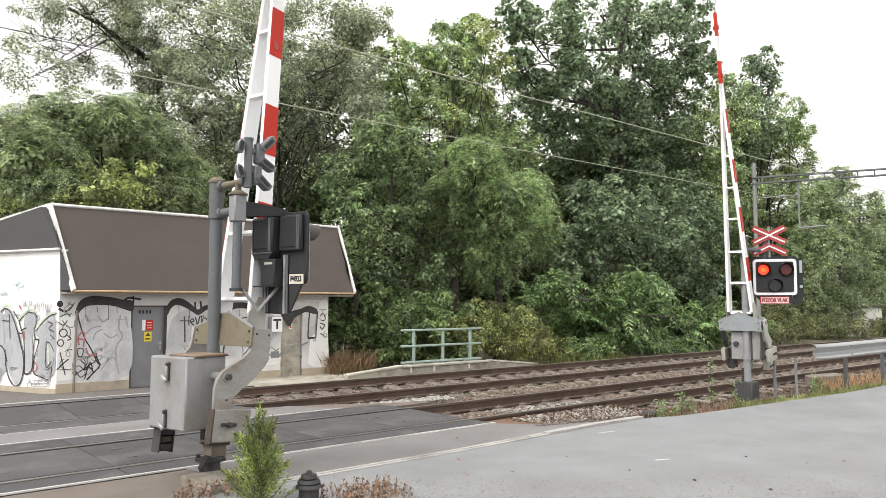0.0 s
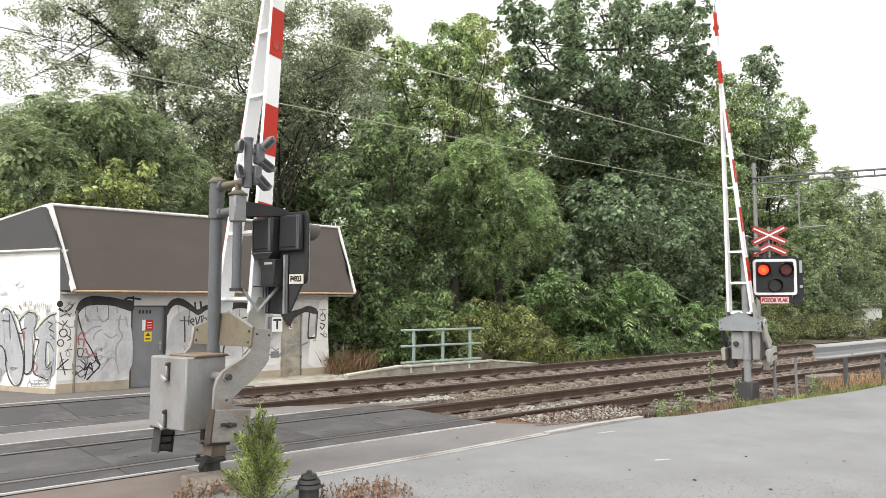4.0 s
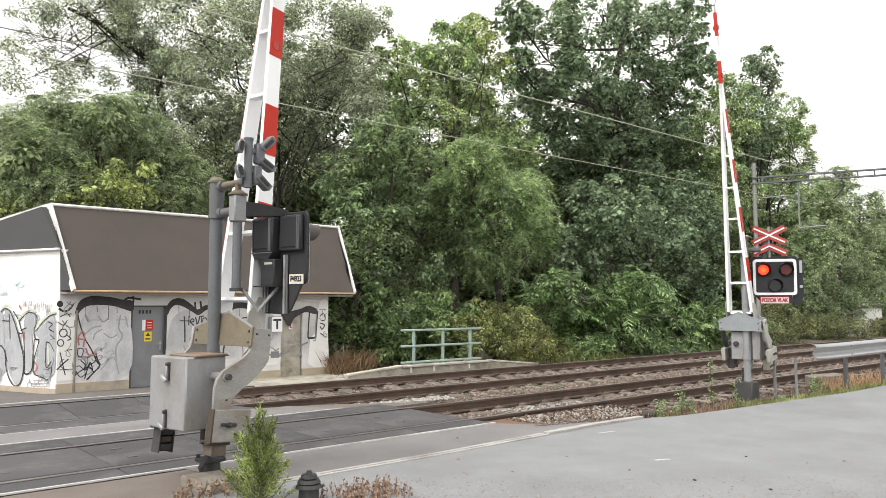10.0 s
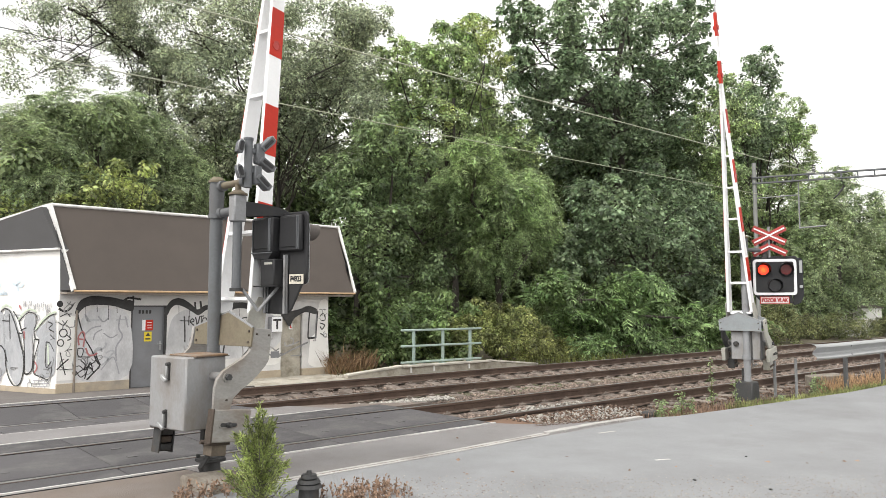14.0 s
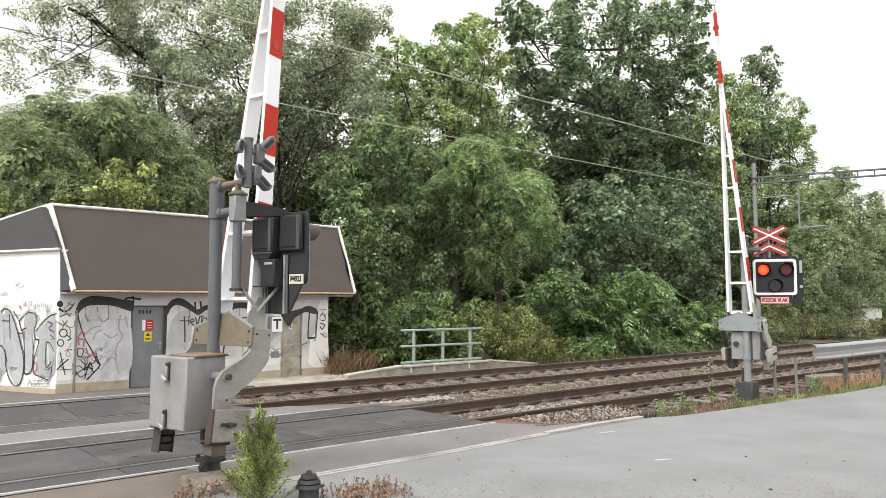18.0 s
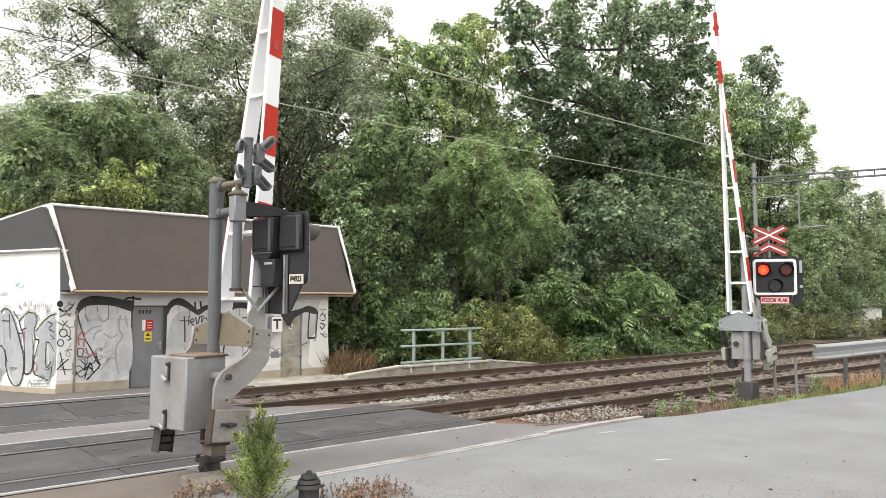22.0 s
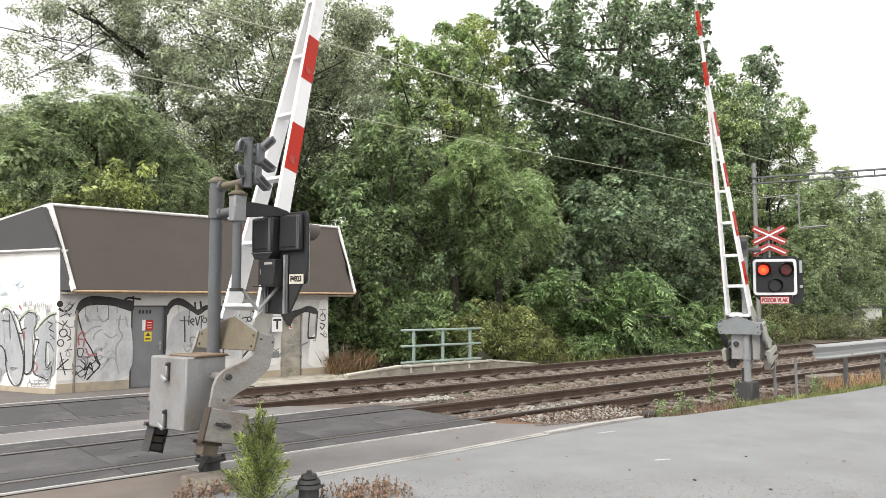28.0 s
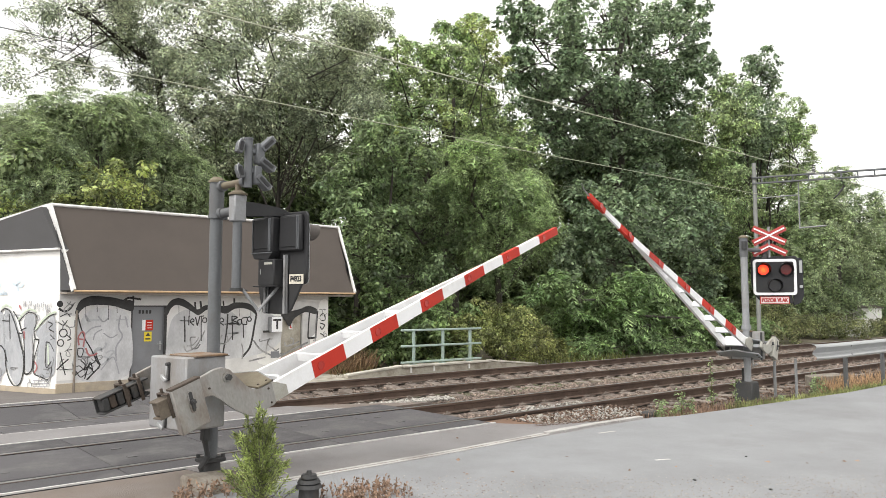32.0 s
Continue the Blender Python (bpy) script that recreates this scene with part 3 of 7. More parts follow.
grit_band("grit", 4600, (3.4, 4.85), (7.2, 1.7), 1.1, 0.003, 0.009, STONE, "dark grit scattered on the asphalt yard", 8)
grit_band("grit", 3000, (3.4, 4.85), (7.2, 1.7), 1.2, 0.003, 0.009, STONE_LIGHT, "pale grit scattered on the asphalt yard", 9)
grit_band("leaf_litter", 22, (4.0, 5.6), (9.0, 2.6), 3.5, 0.01, 0.03, DRY, "dry leaf scraps on the asphalt yard", 10)
grit_band("grit", 900, (7.4, 6.7), (9.2, 6.2), 0.5, 0.005, 0.015, STONE_BROWN, "brown grit washed onto the asphalt edge", 18)


def rail_profile(z):
    return [(-0.07, z - 0.16), (0.07, z - 0.16), (0.07, z - 0.148), (0.012, z - 0.13), (0.011, z - 0.045), (0.036, z - 0.035), (0.036, z - 0.006), (0.03, z - 0.001), (-0.03, z - 0.001), (-0.036, z - 0.006), (-0.036, z - 0.035), (-0.011, z - 0.045), (-0.012, z - 0.13), (-0.07, z - 0.148)]


def track(name, rails, label):
    t = thing(name, M(0, 0, 0), label, "railway track", kind="structure")
    for y, z in rails:
        bm = bmesh.new()
        slab(bm, [(y + a, b) for a, b in rail_profile(z)], "x", -140, 260)
        r = part("rail", bm, RUST, t, "rusty steel rail with a worn head", smooth=False)
        bm = bmesh.new()
        box(bm, (60, y - 0.002, z), (400, 0.058, 0.003))
        part("running_surface", bm, RAIL_TOP, r, "bright worn top of the rail", smooth=False)
    return t


TRACK_NEAR = track("railway_track_1", ((7.745, 0.0), (9.22, 0.0)), "near railway track with rusty rails on concrete sleepers")
TRACK_FAR = track("railway_track_2", ((12.0, -0.1), (13.5, 0.0)), "far canted railway track with rusty rails")


# ---------------------------------------------------------------- the hut
HUT = thing("switch_hut", M(3.88, 16.45, -0.2), "low white plastered railway hut with brown roof and graffiti", "hut")
LEAN = Vector((-0.41, 0.912, 0))


def hut_side(t, z):
    return (LEAN.x * t, LEAN.y * t, z)


def wall_panel(bm, a, b, z0, z1, thick):
    """An upright wall from plan point a to b, given thickness to its left."""
    a, b = Vector((*a, 0)), Vector((*b, 0))
    d = (b - a).normalized()
    nrm = Vector((-d.y, d.x, 0)) * thick
    slab(bm, [tuple(q.xy) for q in (a, b, b + nrm, a + nrm)], "z", z0, z1)
    return bm


# front wall in pieces round two doors, its plaster coloured darker as if shaded by the eave
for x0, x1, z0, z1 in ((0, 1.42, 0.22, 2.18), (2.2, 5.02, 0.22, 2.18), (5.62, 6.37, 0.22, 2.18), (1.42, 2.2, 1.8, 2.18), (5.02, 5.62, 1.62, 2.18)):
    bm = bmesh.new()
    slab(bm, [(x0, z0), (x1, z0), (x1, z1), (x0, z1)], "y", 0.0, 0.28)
    part("front_wall", bm, PLASTER_SHADE, HUT, "white plaster wall sprayed with black outlines", smooth=False)
bm = bmesh.new()
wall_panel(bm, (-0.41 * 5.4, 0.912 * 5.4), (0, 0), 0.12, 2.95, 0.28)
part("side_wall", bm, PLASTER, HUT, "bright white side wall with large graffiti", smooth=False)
bm = bmesh.new()
wall_panel(bm, (6.37, 0.285), (6.37, 5.0), 0, 3.0, 0.28)
wall_panel(bm, (6.37, 5.0), (-2.2, 5.0), 0, 2.6, 0.28)
part("rear_wall", bm, PLASTER, HUT, smooth=False)
bm = bmesh.new()
for x0, x1 in ((-0.01, 1.42), (2.2, 5.02), (5.62, 6.38)):
    slab(bm, [(x0, 0), (x1, 0), (x1, 0.22), (x0, 0.22)], "y", -0.025, 0.27, 0.008)
part("plinth", bm, PLINTH, HUT, "tan stained plinth", smooth=False)
bm = bmesh.new()
wall_panel(bm, (-0.41 * 5.4 - 0.02, 0.912 * 5.4), (-0.02, -0.01), -0.02, 0.12, 0.28)
part("plinth", bm, PLINTH, HUT, "broken yellowish base of the side wall", smooth=False)
# gable board above the side wall, with a white drip strip
bm = bmesh.new()
g = [hut_side(0.0, 2.95), hut_side(5.4, 2.95), hut_side(5.4, 3.02), hut_side(0.62, 3.86), hut_side(0.02, 2.98)]
front = [bm.verts.new(Vector(q) + Vector((-0.03, -0.014, 0))) for q in g]
back = [bm.verts.new(Vector(q) + Vector((0.2, 0.09, 0))) for q in g]
bm.faces.new(front)
bm.faces.new(back[::-1])
for i in range(5):
    bm.faces.new((front[i], front[(i + 1) % 5], back[(i + 1) % 5], back[i]))
part("gable_board", bm, DARK_BOARD, HUT, "dark grey gable boarding", smooth=False)
bm = bmesh.new()
tube(bm, Vector(hut_side(0, 2.95)) + Vector((-0.05, -0.03, 0)), Vector(hut_side(5.4, 2.95)) + Vector((-0.05, -0.03, 0)), 0.028, seg=6)
part("drip_strip", bm, WHITE_TRIM, HUT, "white drip strip")

# steep front roof plane and shallow rear plane
EAVE_Y, EAVE_Z, RIDGE_Y, RIDGE_Z = -0.36, 2.1, 0.55, 3.89


def roof_plane(name, pts, thick, material, label):
    bm = bmesh.new()
    top = [bm.verts.new(q) for q in pts]
    nrm = (Vector(pts[1]) - Vector(pts[0])).cross(Vector(pts[-1]) - Vector(pts[0])).normalized() * -thick
    low = [bm.verts.new(Vector(q) + nrm) for q in pts]
    k = len(pts)
    bm.faces.new(top)
    bm.faces.new(low[::-1])
    for i in range(k):
        bm.faces.new((top[i], low[i], low[(i + 1) % k], top[(i + 1) % k]))
    return part(name, bm, material, HUT, label, smooth=False)


E0, E1 = (0.17, EAVE_Y, EAVE_Z), (6.95, EAVE_Y, EAVE_Z + 0.02)
R0, R1 = (-0.12, RIDGE_Y, RIDGE_Z), (7.0, RIDGE_Y, RIDGE_Z + 0.01)
ROOF = roof_plane("roof", [E0, E1, R1, R0], 0.08, ROOFING, "steep brown bitumen roof slope")
roof_plane("roof", [R0, R1, (7.0, 5.4, 3.0), (-2.35, 5.4, 3.03)], 0.1, ROOFING, "shallow rear roof slope")
bm = bmesh.new()
tube(bm, Vector(R0) + Vector((0, 0, 0.03)), Vector(R1) + Vector((0, 0, 0.03)), 0.035, seg=8)
part("ridge_strip", bm, WHITE_TRIM, HUT, "pale metal ridge strip")
for a, b in ((R0, E0), (R1, E1), (R0, (-2.35, 5.4, 3.03))):
    bm = bmesh.new()
    a, b = Vector(a), Vector(b)
    d = (b - a).normalized()
    m = Matrix.Translation((a + b) / 2) @ d.to_track_quat("X", "Z").to_matrix().to_4x4()
    bmesh.ops.create_cube(bm, size=1, matrix=m @ Matrix.Diagonal(((b - a).length, 0.05, 0.11, 1)))
    part("verge_board", bm, WHITE_TRIM, HUT, "white painted verge boards", smooth=False)
bm = bmesh.new()
tube(bm, Vector(E0) + Vector((0, -0.02, -0.01)), Vector(E1) + Vector((0, -0.02, -0.01)), 0.022, seg=6)
part("eave_edge", bm, RUST_TRIM, HUT, "rust-streaked metal eave edge")
bm = bmesh.new()
slab(bm, [(0.05, EAVE_Y), (6.9, EAVE_Y), (6.37, 0.05), (0.0, 0.05)], "z", 2.03, 2.07)
part("soffit", bm, SOFFIT, HUT, "brown soffit boards", smooth=False)
bm = bmesh.new()
cheek = [Vector(q) for q in ((-0.1, 0.5, 3.8), (0.16, -0.34, 2.12), (0.0, -0.02, 2.1), (-0.03, -0.012, 2.95))]
outer, inner = [bm.verts.new(q) for q in cheek], [bm.verts.new(q + Vector((0.05, 0.06, 0))) for q in cheek]
bm.faces.new(outer)
bm.faces.new(inner[::-1])
for i in range(4):
    bm.faces.new((outer[i], outer[(i + 1) % 4], inner[(i + 1) % 4], inner[i]))
part("roof_cheek", bm, DARK_BOARD, HUT, "dark boarded roof cheek", smooth=False)
bm = bmesh.new()
slab(bm, [(-0.02, 2.1), (-0.36, 2.1), (-0.3, 2.2), (0.5, 3.8), (0.5, 2.9), (-0.02, 2.9)][::-1], "x", 6.88, 6.92)
part("roof_cheek", bm, DARK_BOARD, HUT, "dark boarded roof cheek", smooth=False)

# doors
bm = bmesh.new()
slab(bm, [(1.46, 0.03), (2.16, 0.03), (2.16, 1.77), (1.46, 1.77)], "y", 0.07, 0.12, 0.006)
door = part("door", bm, DOOR_GREY, HUT, "closed grey steel door", smooth=False)
bm = bmesh.new()
for x0, x1, z0, z1 in ((1.42, 1.46, 0, 1.8), (2.16, 2.2, 0, 1.8), (1.46, 2.16, 1.77, 1.8), (1.46, 2.16, 0.0, 0.03)):
    slab(bm, [(x0, z0), (x1, z0), (x1, z1), (x0, z1)], "y", 0.02, 0.16)
part("door_frame", bm, DARK_BOARD, HUT, smooth=False)
bm = bmesh.new()
tube(bm, (2.08, 0.07, 0.95), (2.08, 0.01, 0.95), 0.013, seg=8)
tube(bm, (2.1, 0.015, 0.95), (1.99, 0.015, 0.95), 0.01, seg=8)
box(bm, (2.08, 0.066, 0.92), (0.04, 0.01, 0.2), bevel=0.003)
part("door_handle", bm, ZINC, door, "small steel door handle")
bm = bmesh.new()
box(bm, (1.83, 0.062, 1.37), (0.17, 0.006, 0.23))
part("sticker", bm, RED_PAINT, door, "red warning sticker with white rows", smooth=False)
bm = bmesh.new()
box(bm, (1.715, 0.061, 1.37), (0.07, 0.006, 0.23))
for i in range(3):
    box(bm, (1.835, 0.058, 1.31 + 0.06 * i), (0.1, 0.004, 0.014))
part("sticker", bm, WHITE_PAINT, door, "white strip beside the red sticker", smooth=False)
bm = bmesh.new()
box(bm, (1.81, 0.062, 1.12), (0.16, 0.006, 0.21))
st = part("sticker", bm, YELLOW, door, "yellow warning sticker with a black triangle", smooth=False)
bm = bmesh.new()
slab(bm, [(1.755, 1.13), (1.865, 1.13), (1.81, 1.21)], "y", 0.055, 0.058)
box(bm, (1.81, 0.057, 1.07), (0.11, 0.004, 0.03))
part("triangle", bm, SPRAY_BLACK, st, smooth=False)
bm = bmesh.new()
for i in range(4):
    box(bm, (1.62 + 0.075 * i, 0.066, 1.66), (0.045, 0.004, 0.075))
part("lettering", bm, SPRAY_BLACK, door, "faded dark characters", smooth=False)
bm = bmesh.new()
slab(bm, [(5.04, 0.03), (5.6, 0.03), (5.6, 1.6), (5.04, 1.6)], "y", 0.06, 0.11, 0.006)
door2 = part("door", bm, MOSSY, HUT, "narrow grey-white hatch door", smooth=False)
bm = bmesh.new()
box(bm, (5.31, 0.05, 1.28), (0.1, 0.006, 0.15))
part("sticker", bm, WHITE_PAINT, door2, "small white notice with a red mark", smooth=False)
bm = bmesh.new()
slab(bm, [(5.28, 1.23), (5.34, 1.23), (5.31, 1.32)], "y", 0.042, 0.046)
part("sticker_mark", bm, RED_PAINT, door2, smooth=False)
# telephone box with its letter plate
bm = bmesh.new()
box(bm, (4.81, -0.09, 1.34), (0.3, 0.18, 0.38), bevel=0.01)
tbox = part("telephone_box", bm, GALV, HUT, "grey wall-mounted telephone box")
bm = bmesh.new()
box(bm, (4.81, -0.186, 1.34), (0.28, 0.012, 0.36), bevel=0.003)
tp = part("sign_plate", bm, WHITE_PAINT, tbox, "white plate with a black letter T", smooth=False)
text_part("letter", "T", 0.34, SPRAY_BLACK, tbox, pose(4.81, -0.194, 1.335, 90, 0, 0))
bm = bmesh.new()
box(bm, (4.62, -0.06, 1.17), (0.2, 0.06, 0.05))
part("bracket", bm, IRON, tbox, smooth=False)
# downpipe and conduit
bm = bmesh.new()
tube(bm, (0.32, -0.03, 0.02), (0.33, -0.03, 1.7), 0.022, seg=8)
box(bm, (0.32, -0.02, 0.42), (0.06, 0.04, 0.05))
part("conduit", bm, SOFFIT, HUT, "thin stained cable conduit")
bm = bmesh.new()
box(bm, (6.0, -0.012, 1.25), (0.02, 0.012, 0.6), (0, 3, 0))
part("trim_strip", bm, GALV, HUT, smooth=False)


def graffiti(name, strokes, width, material, label, parent=HUT, y=-0.004, closed=False):
    for s in strokes:
        bm = bmesh.new()
        ribbon(bm, curve_pts(s, closed=closed), width * random.uniform(0.8, 1.2), y, closed=closed)
        part(name, bm, material, parent, label, smooth=False)


def patch(name, outline, material, label, parent=HUT, y=-0.003):
    bm = bmesh.new()
    bm.faces.new([bm.verts.new((a, y, b)) for a, b in curve_pts(outline, 4, True)])
    return part(name, bm, material, parent, label, smooth=False)


bm = bmesh.new()
box(bm, (0.16, -0.0005, 0.93), (0.3, 0.003, 1.3))
part("whitewash", bm, PLASTER, HUT, "fresh white strip of plaster at the corner", smooth=False)
patch("whitewash", [(5.84, 0.3), (6.36, 0.26), (6.36, 1.2), (6.35, 1.9), (6.1, 1.86), (6.04, 1.2), (5.86, 0.96), (5.82, 0.6)], PLASTER, "bright white plaster at the corner", y=-0.002)
patch("whitewash", [(4.42, 0.42), (4.98, 0.4), (5.0, 0.9), (5.0, 1.64), (4.62, 1.66), (4.5, 1.3), (4.42, 0.9)], PLASTER, "white patch of plaster under the sign", y=-0.002)
bm = bmesh.new()
box(bm, (4.86, -0.004, 0.6), (0.22, 0.008, 0.16))
part("vent_cover", bm, DOOR_GREY, HUT, "small dark vent in the wall", smooth=False)
# pale filled letters on the front, with a heavy black outline running under the eave
patch("graffiti_fill", [(0.36, 0.3), (0.34, 1.0), (0.4, 1.45), (0.62, 1.72), (1.0, 1.73), (1.38, 1.55), (1.4, 0.32)], SPRAY_LIGHT, "pale grey graffiti fill")
patch("graffiti_fill", [(2.24, 0.32), (2.26, 1.35), (2.5, 1.66), (2.8, 1.68), (3.1, 1.4), (3.3, 1.62), (3.7, 1.66), (4.0, 1.4), (4.25, 1.66), (4.7, 1.6), (4.98, 1.4), (4.98, 0.9), (4.4, 0.62), (3.0, 0.5)], SPRAY_LIGHT, "pale grey graffiti fill")
patch("graffiti_band", [(0.3, 1.66), (0.37, 1.87), (0.48, 1.96), (0.64, 2.0), (0.86, 1.99), (1.04, 1.97), (1.21, 1.93), (1.45, 1.89), (1.45, 1.68), (1.27, 1.72), (1.04, 1.79), (0.81, 1.81), (0.59, 1.8), (0.48, 1.76), (0.39, 1.67), (0.35, 1.6)], SPRAY_BLACK, "thick black spray band under the eave", y=-0.0045)
patch("graffiti_band", [(2.13, 1.66), (2.24, 1.88), (2.39, 1.96), (2.56, 1.94), (2.76, 1.81), (2.89, 1.71), (3.09, 1.81), (3.57, 1.79), (3.78, 1.87), (4.14, 1.85), (4.32, 1.7), (4.37, 1.54), (4.23, 1.66), (4.03, 1.73), (3.79, 1.72), (3.58, 1.61), (3.37, 1.66), (3.13, 1.71), (2.92, 1.58), (2.76, 1.66), (2.56, 1.77), (2.39, 1.81), (2.28, 1.74), (2.2, 1.59)], SPRAY_BLACK, "thick black spray band under the eave", y=-0.0045)
patch("graffiti_band", [(5.01, 1.59), (5.29, 1.66), (5.53, 1.71), (5.77, 1.79), (6.02, 1.71), (6.0, 1.58), (5.72, 1.63), (5.53, 1.57), (5.37, 1.46), (5.25, 1.28), (5.13, 1.42)], SPRAY_BLACK, "black spray blot", y=-0.0045)
patch("graffiti_blot", [(0.07, 1.83), (0.04, 1.77), (-0.02, 1.77), (-0.05, 1.83), (-0.02, 1.89), (0.04, 1.89)], SPRAY_BLACK, "black spray blot", y=-0.0045)
graffiti("graffiti_outline", [[(-0.01, 1.74), (0.1, 1.68), (0.2, 1.73), (0.26, 1.83)], [(2.15, 1.61), (2.15, 1.19), (2.16, 0.74)], [(5.82, 1.66), (5.79, 1.31), (5.78, 0.98)], [(6.05, 1.66), (6.02, 1.31), (6.0, 0.96)], [(5.78, 0.97), (6.01, 0.98)], [(1.23, 1.87), (1.34, 1.96), (1.5, 1.95), (1.62, 1.93)], [(1.45, 2.01), (1.46, 1.86)], [(4.35, 1.58), (4.3, 1.3), (4.25, 1.0), (4.17, 0.76), (4.0, 0.58)], [(3.62, 1.6), (3.6, 1.22), (3.52, 0.68)], [(2.82, 1.88), (2.84, 1.71)], [(3.5, 1.91), (3.52, 1.75)], [(3.77, 1.97), (3.78, 1.81)], [(2.95, 1.9), (2.97, 1.75)]], 0.042, SPRAY_BLACK, "black spray outline between the letters", y=-0.005)
graffiti("graffiti_tag", [[(0.35, 1.63), (0.41, 1.39), (0.51, 1.11), (0.62, 0.92), (0.76, 0.63), (0.81, 0.54), (0.69, 0.4), (0.57, 0.27)], [(0.17, 1.24), (0.13, 1.17), (0.06, 1.17), (0.02, 1.24), (0.05, 1.31), (0.13, 1.31), (0.17, 1.24)], [(0.11, 1.04), (0.08, 0.98), (0.02, 0.99), (-0.01, 1.05), (0.02, 1.1), (0.08, 1.1), (0.11, 1.04)], [(-0.0, 0.5), (0.1, 0.61), (0.21, 0.71)], [(0.05, 0.85), (0.11, 0.58), (0.16, 0.39)], [(0.16, 1.2), (0.24, 1.12), (0.17, 1.09)], [(0.17, 0.89), (0.27, 0.9)], [(0.02, 1.57), (0.15, 1.63), (0.21, 1.57)], [(-0.02, 1.47), (0.09, 1.4), (0.16, 1.5)], [(0.38, 0.92), (0.38, 0.79), (0.44, 0.74), (0.48, 0.82), (0.47, 0.91), (0.38, 0.92)]], 0.023, SPRAY_BLACK, "black spray tag lines", y=-0.006)
graffiti("graffiti_tag", [[(0.31, 0.52), (0.42, 0.56), (0.53, 0.47), (0.63, 0.58), (0.72, 0.64), (0.74, 0.8)], [(0.34, 0.37), (0.47, 0.47), (0.61, 0.53), (0.71, 0.39)], [(0.53, 0.29), (0.58, 0.5), (0.63, 0.62), (0.68, 0.46)], [(0.44, 0.67), (0.53, 0.58), (0.51, 0.47)], [(0.36, 0.45), (0.45, 0.33), (0.55, 0.39)], [(0.59, 0.27), (0.68, 0.38), (0.81, 0.51)], [(0.74, 0.75), (0.79, 0.63), (0.83, 0.56)]], 0.023, SPRAY_BLACK, "black spray tag lines", y=-0.0065)
graffiti("graffiti_red", [[(0.4, 0.98), (0.38, 1.15), (0.46, 1.26), (0.5, 1.16), (0.48, 0.95)], [(0.53, 0.92), (0.59, 0.78), (0.68, 0.77), (0.76, 0.81)], [(0.39, 1.11), (0.48, 1.1)]], 0.035, SPRAY_RED, "dull red spray accents", y=-0.007)
graffiti("graffiti_tag", [[(2.58, 1.56), (2.6, 1.3), (2.61, 0.97)], [(2.48, 1.46), (2.69, 1.45)], [(2.69, 1.57), (2.69, 1.35)], [(2.73, 1.42), (2.81, 1.45), (2.77, 1.5), (2.72, 1.43), (2.81, 1.35)], [(2.84, 1.54), (2.87, 1.44), (2.89, 1.35), (2.92, 1.45), (2.94, 1.55)], [(2.93, 1.55), (3.04, 1.56)], [(2.98, 1.56), (2.98, 1.3), (2.99, 0.99)], [(3.11, 1.46), (3.09, 1.42), (3.03, 1.42), (3.01, 1.46), (3.03, 1.51), (3.09, 1.51), (3.11, 1.46)], [(3.43, 1.41), (3.52, 1.44), (3.47, 1.51), (3.41, 1.42), (3.53, 1.34)], [(3.72, 1.55), (3.74, 1.28), (3.75, 0.99)], [(3.72, 1.55), (3.86, 1.52), (3.75, 1.45), (3.89, 1.38), (3.64, 1.36)]], 0.026, SPRAY_BLACK, "thin black scrawled strokes", y=-0.007)
graffiti("graffiti_tag", [[(3.98, 1.41), (3.95, 1.36), (3.89, 1.37), (3.86, 1.41), (3.89, 1.46), (3.95, 1.46), (3.98, 1.41)], [(4.11, 1.52), (3.98, 1.49), (3.98, 1.37), (4.1, 1.35), (4.09, 1.44)], [(4.01, 1.36), (4.03, 1.03)], [(4.22, 1.47), (4.2, 1.43), (4.14, 1.43), (4.11, 1.48), (4.14, 1.52), (4.19, 1.52), (4.22, 1.47)], [(3.55, 1.36), (3.75, 1.39), (3.92, 1.33)], [(6.12, 1.52), (6.22, 1.6), (6.28, 1.44), (6.16, 1.41)], [(6.12, 1.35), (6.26, 1.3), (6.19, 1.19), (6.13, 1.26)], [(6.13, 1.09), (6.25, 1.03)]], 0.026, SPRAY_BLACK, "thin black scrawled strokes", y=-0.007)
graffiti("graffiti_edge", [[(2.59, 0.9), (2.66, 0.77), (2.85, 0.85), (2.98, 1.04), (3.07, 1.23)], [(4.0, 0.53), (4.02, 0.71), (3.98, 0.9)], [(4.28, 0.97), (4.46, 0.75), (4.69, 0.62), (4.95, 0.55), (5.3, 0.69), (5.78, 0.87)], [(5.11, 0.82), (5.26, 0.8), (5.54, 0.91)], [(4.77, 0.57), (5.07, 0.62)], [(4.17, 0.47), (4.61, 0.55)]], 0.035, SPRAY_SMUDGE, "smudged dark grey spray edges", y=-0.006)
graffiti("graffiti_faint", [[(0.5, 1.2), (0.64, 1.33), (0.81, 1.37)], [(0.67, 1.08), (0.71, 1.22), (0.84, 1.3)], [(0.84, 0.45), (0.97, 0.62), (1.08, 0.71), (1.15, 0.56), (1.21, 0.35)], [(1.2, 1.6), (1.17, 1.33), (1.25, 1.14), (1.13, 0.91), (1.15, 0.62)], [(0.75, 1.58), (0.85, 1.46), (0.96, 1.53)], [(0.87, 1.22), (1.02, 1.12), (1.15, 1.19)], [(0.6, 1.46), (0.49, 1.62)], [(1.3, 1.57), (1.36, 1.33)]], 0.03, SPRAY_FAINT, "faint grey spray lines", y=-0.006)


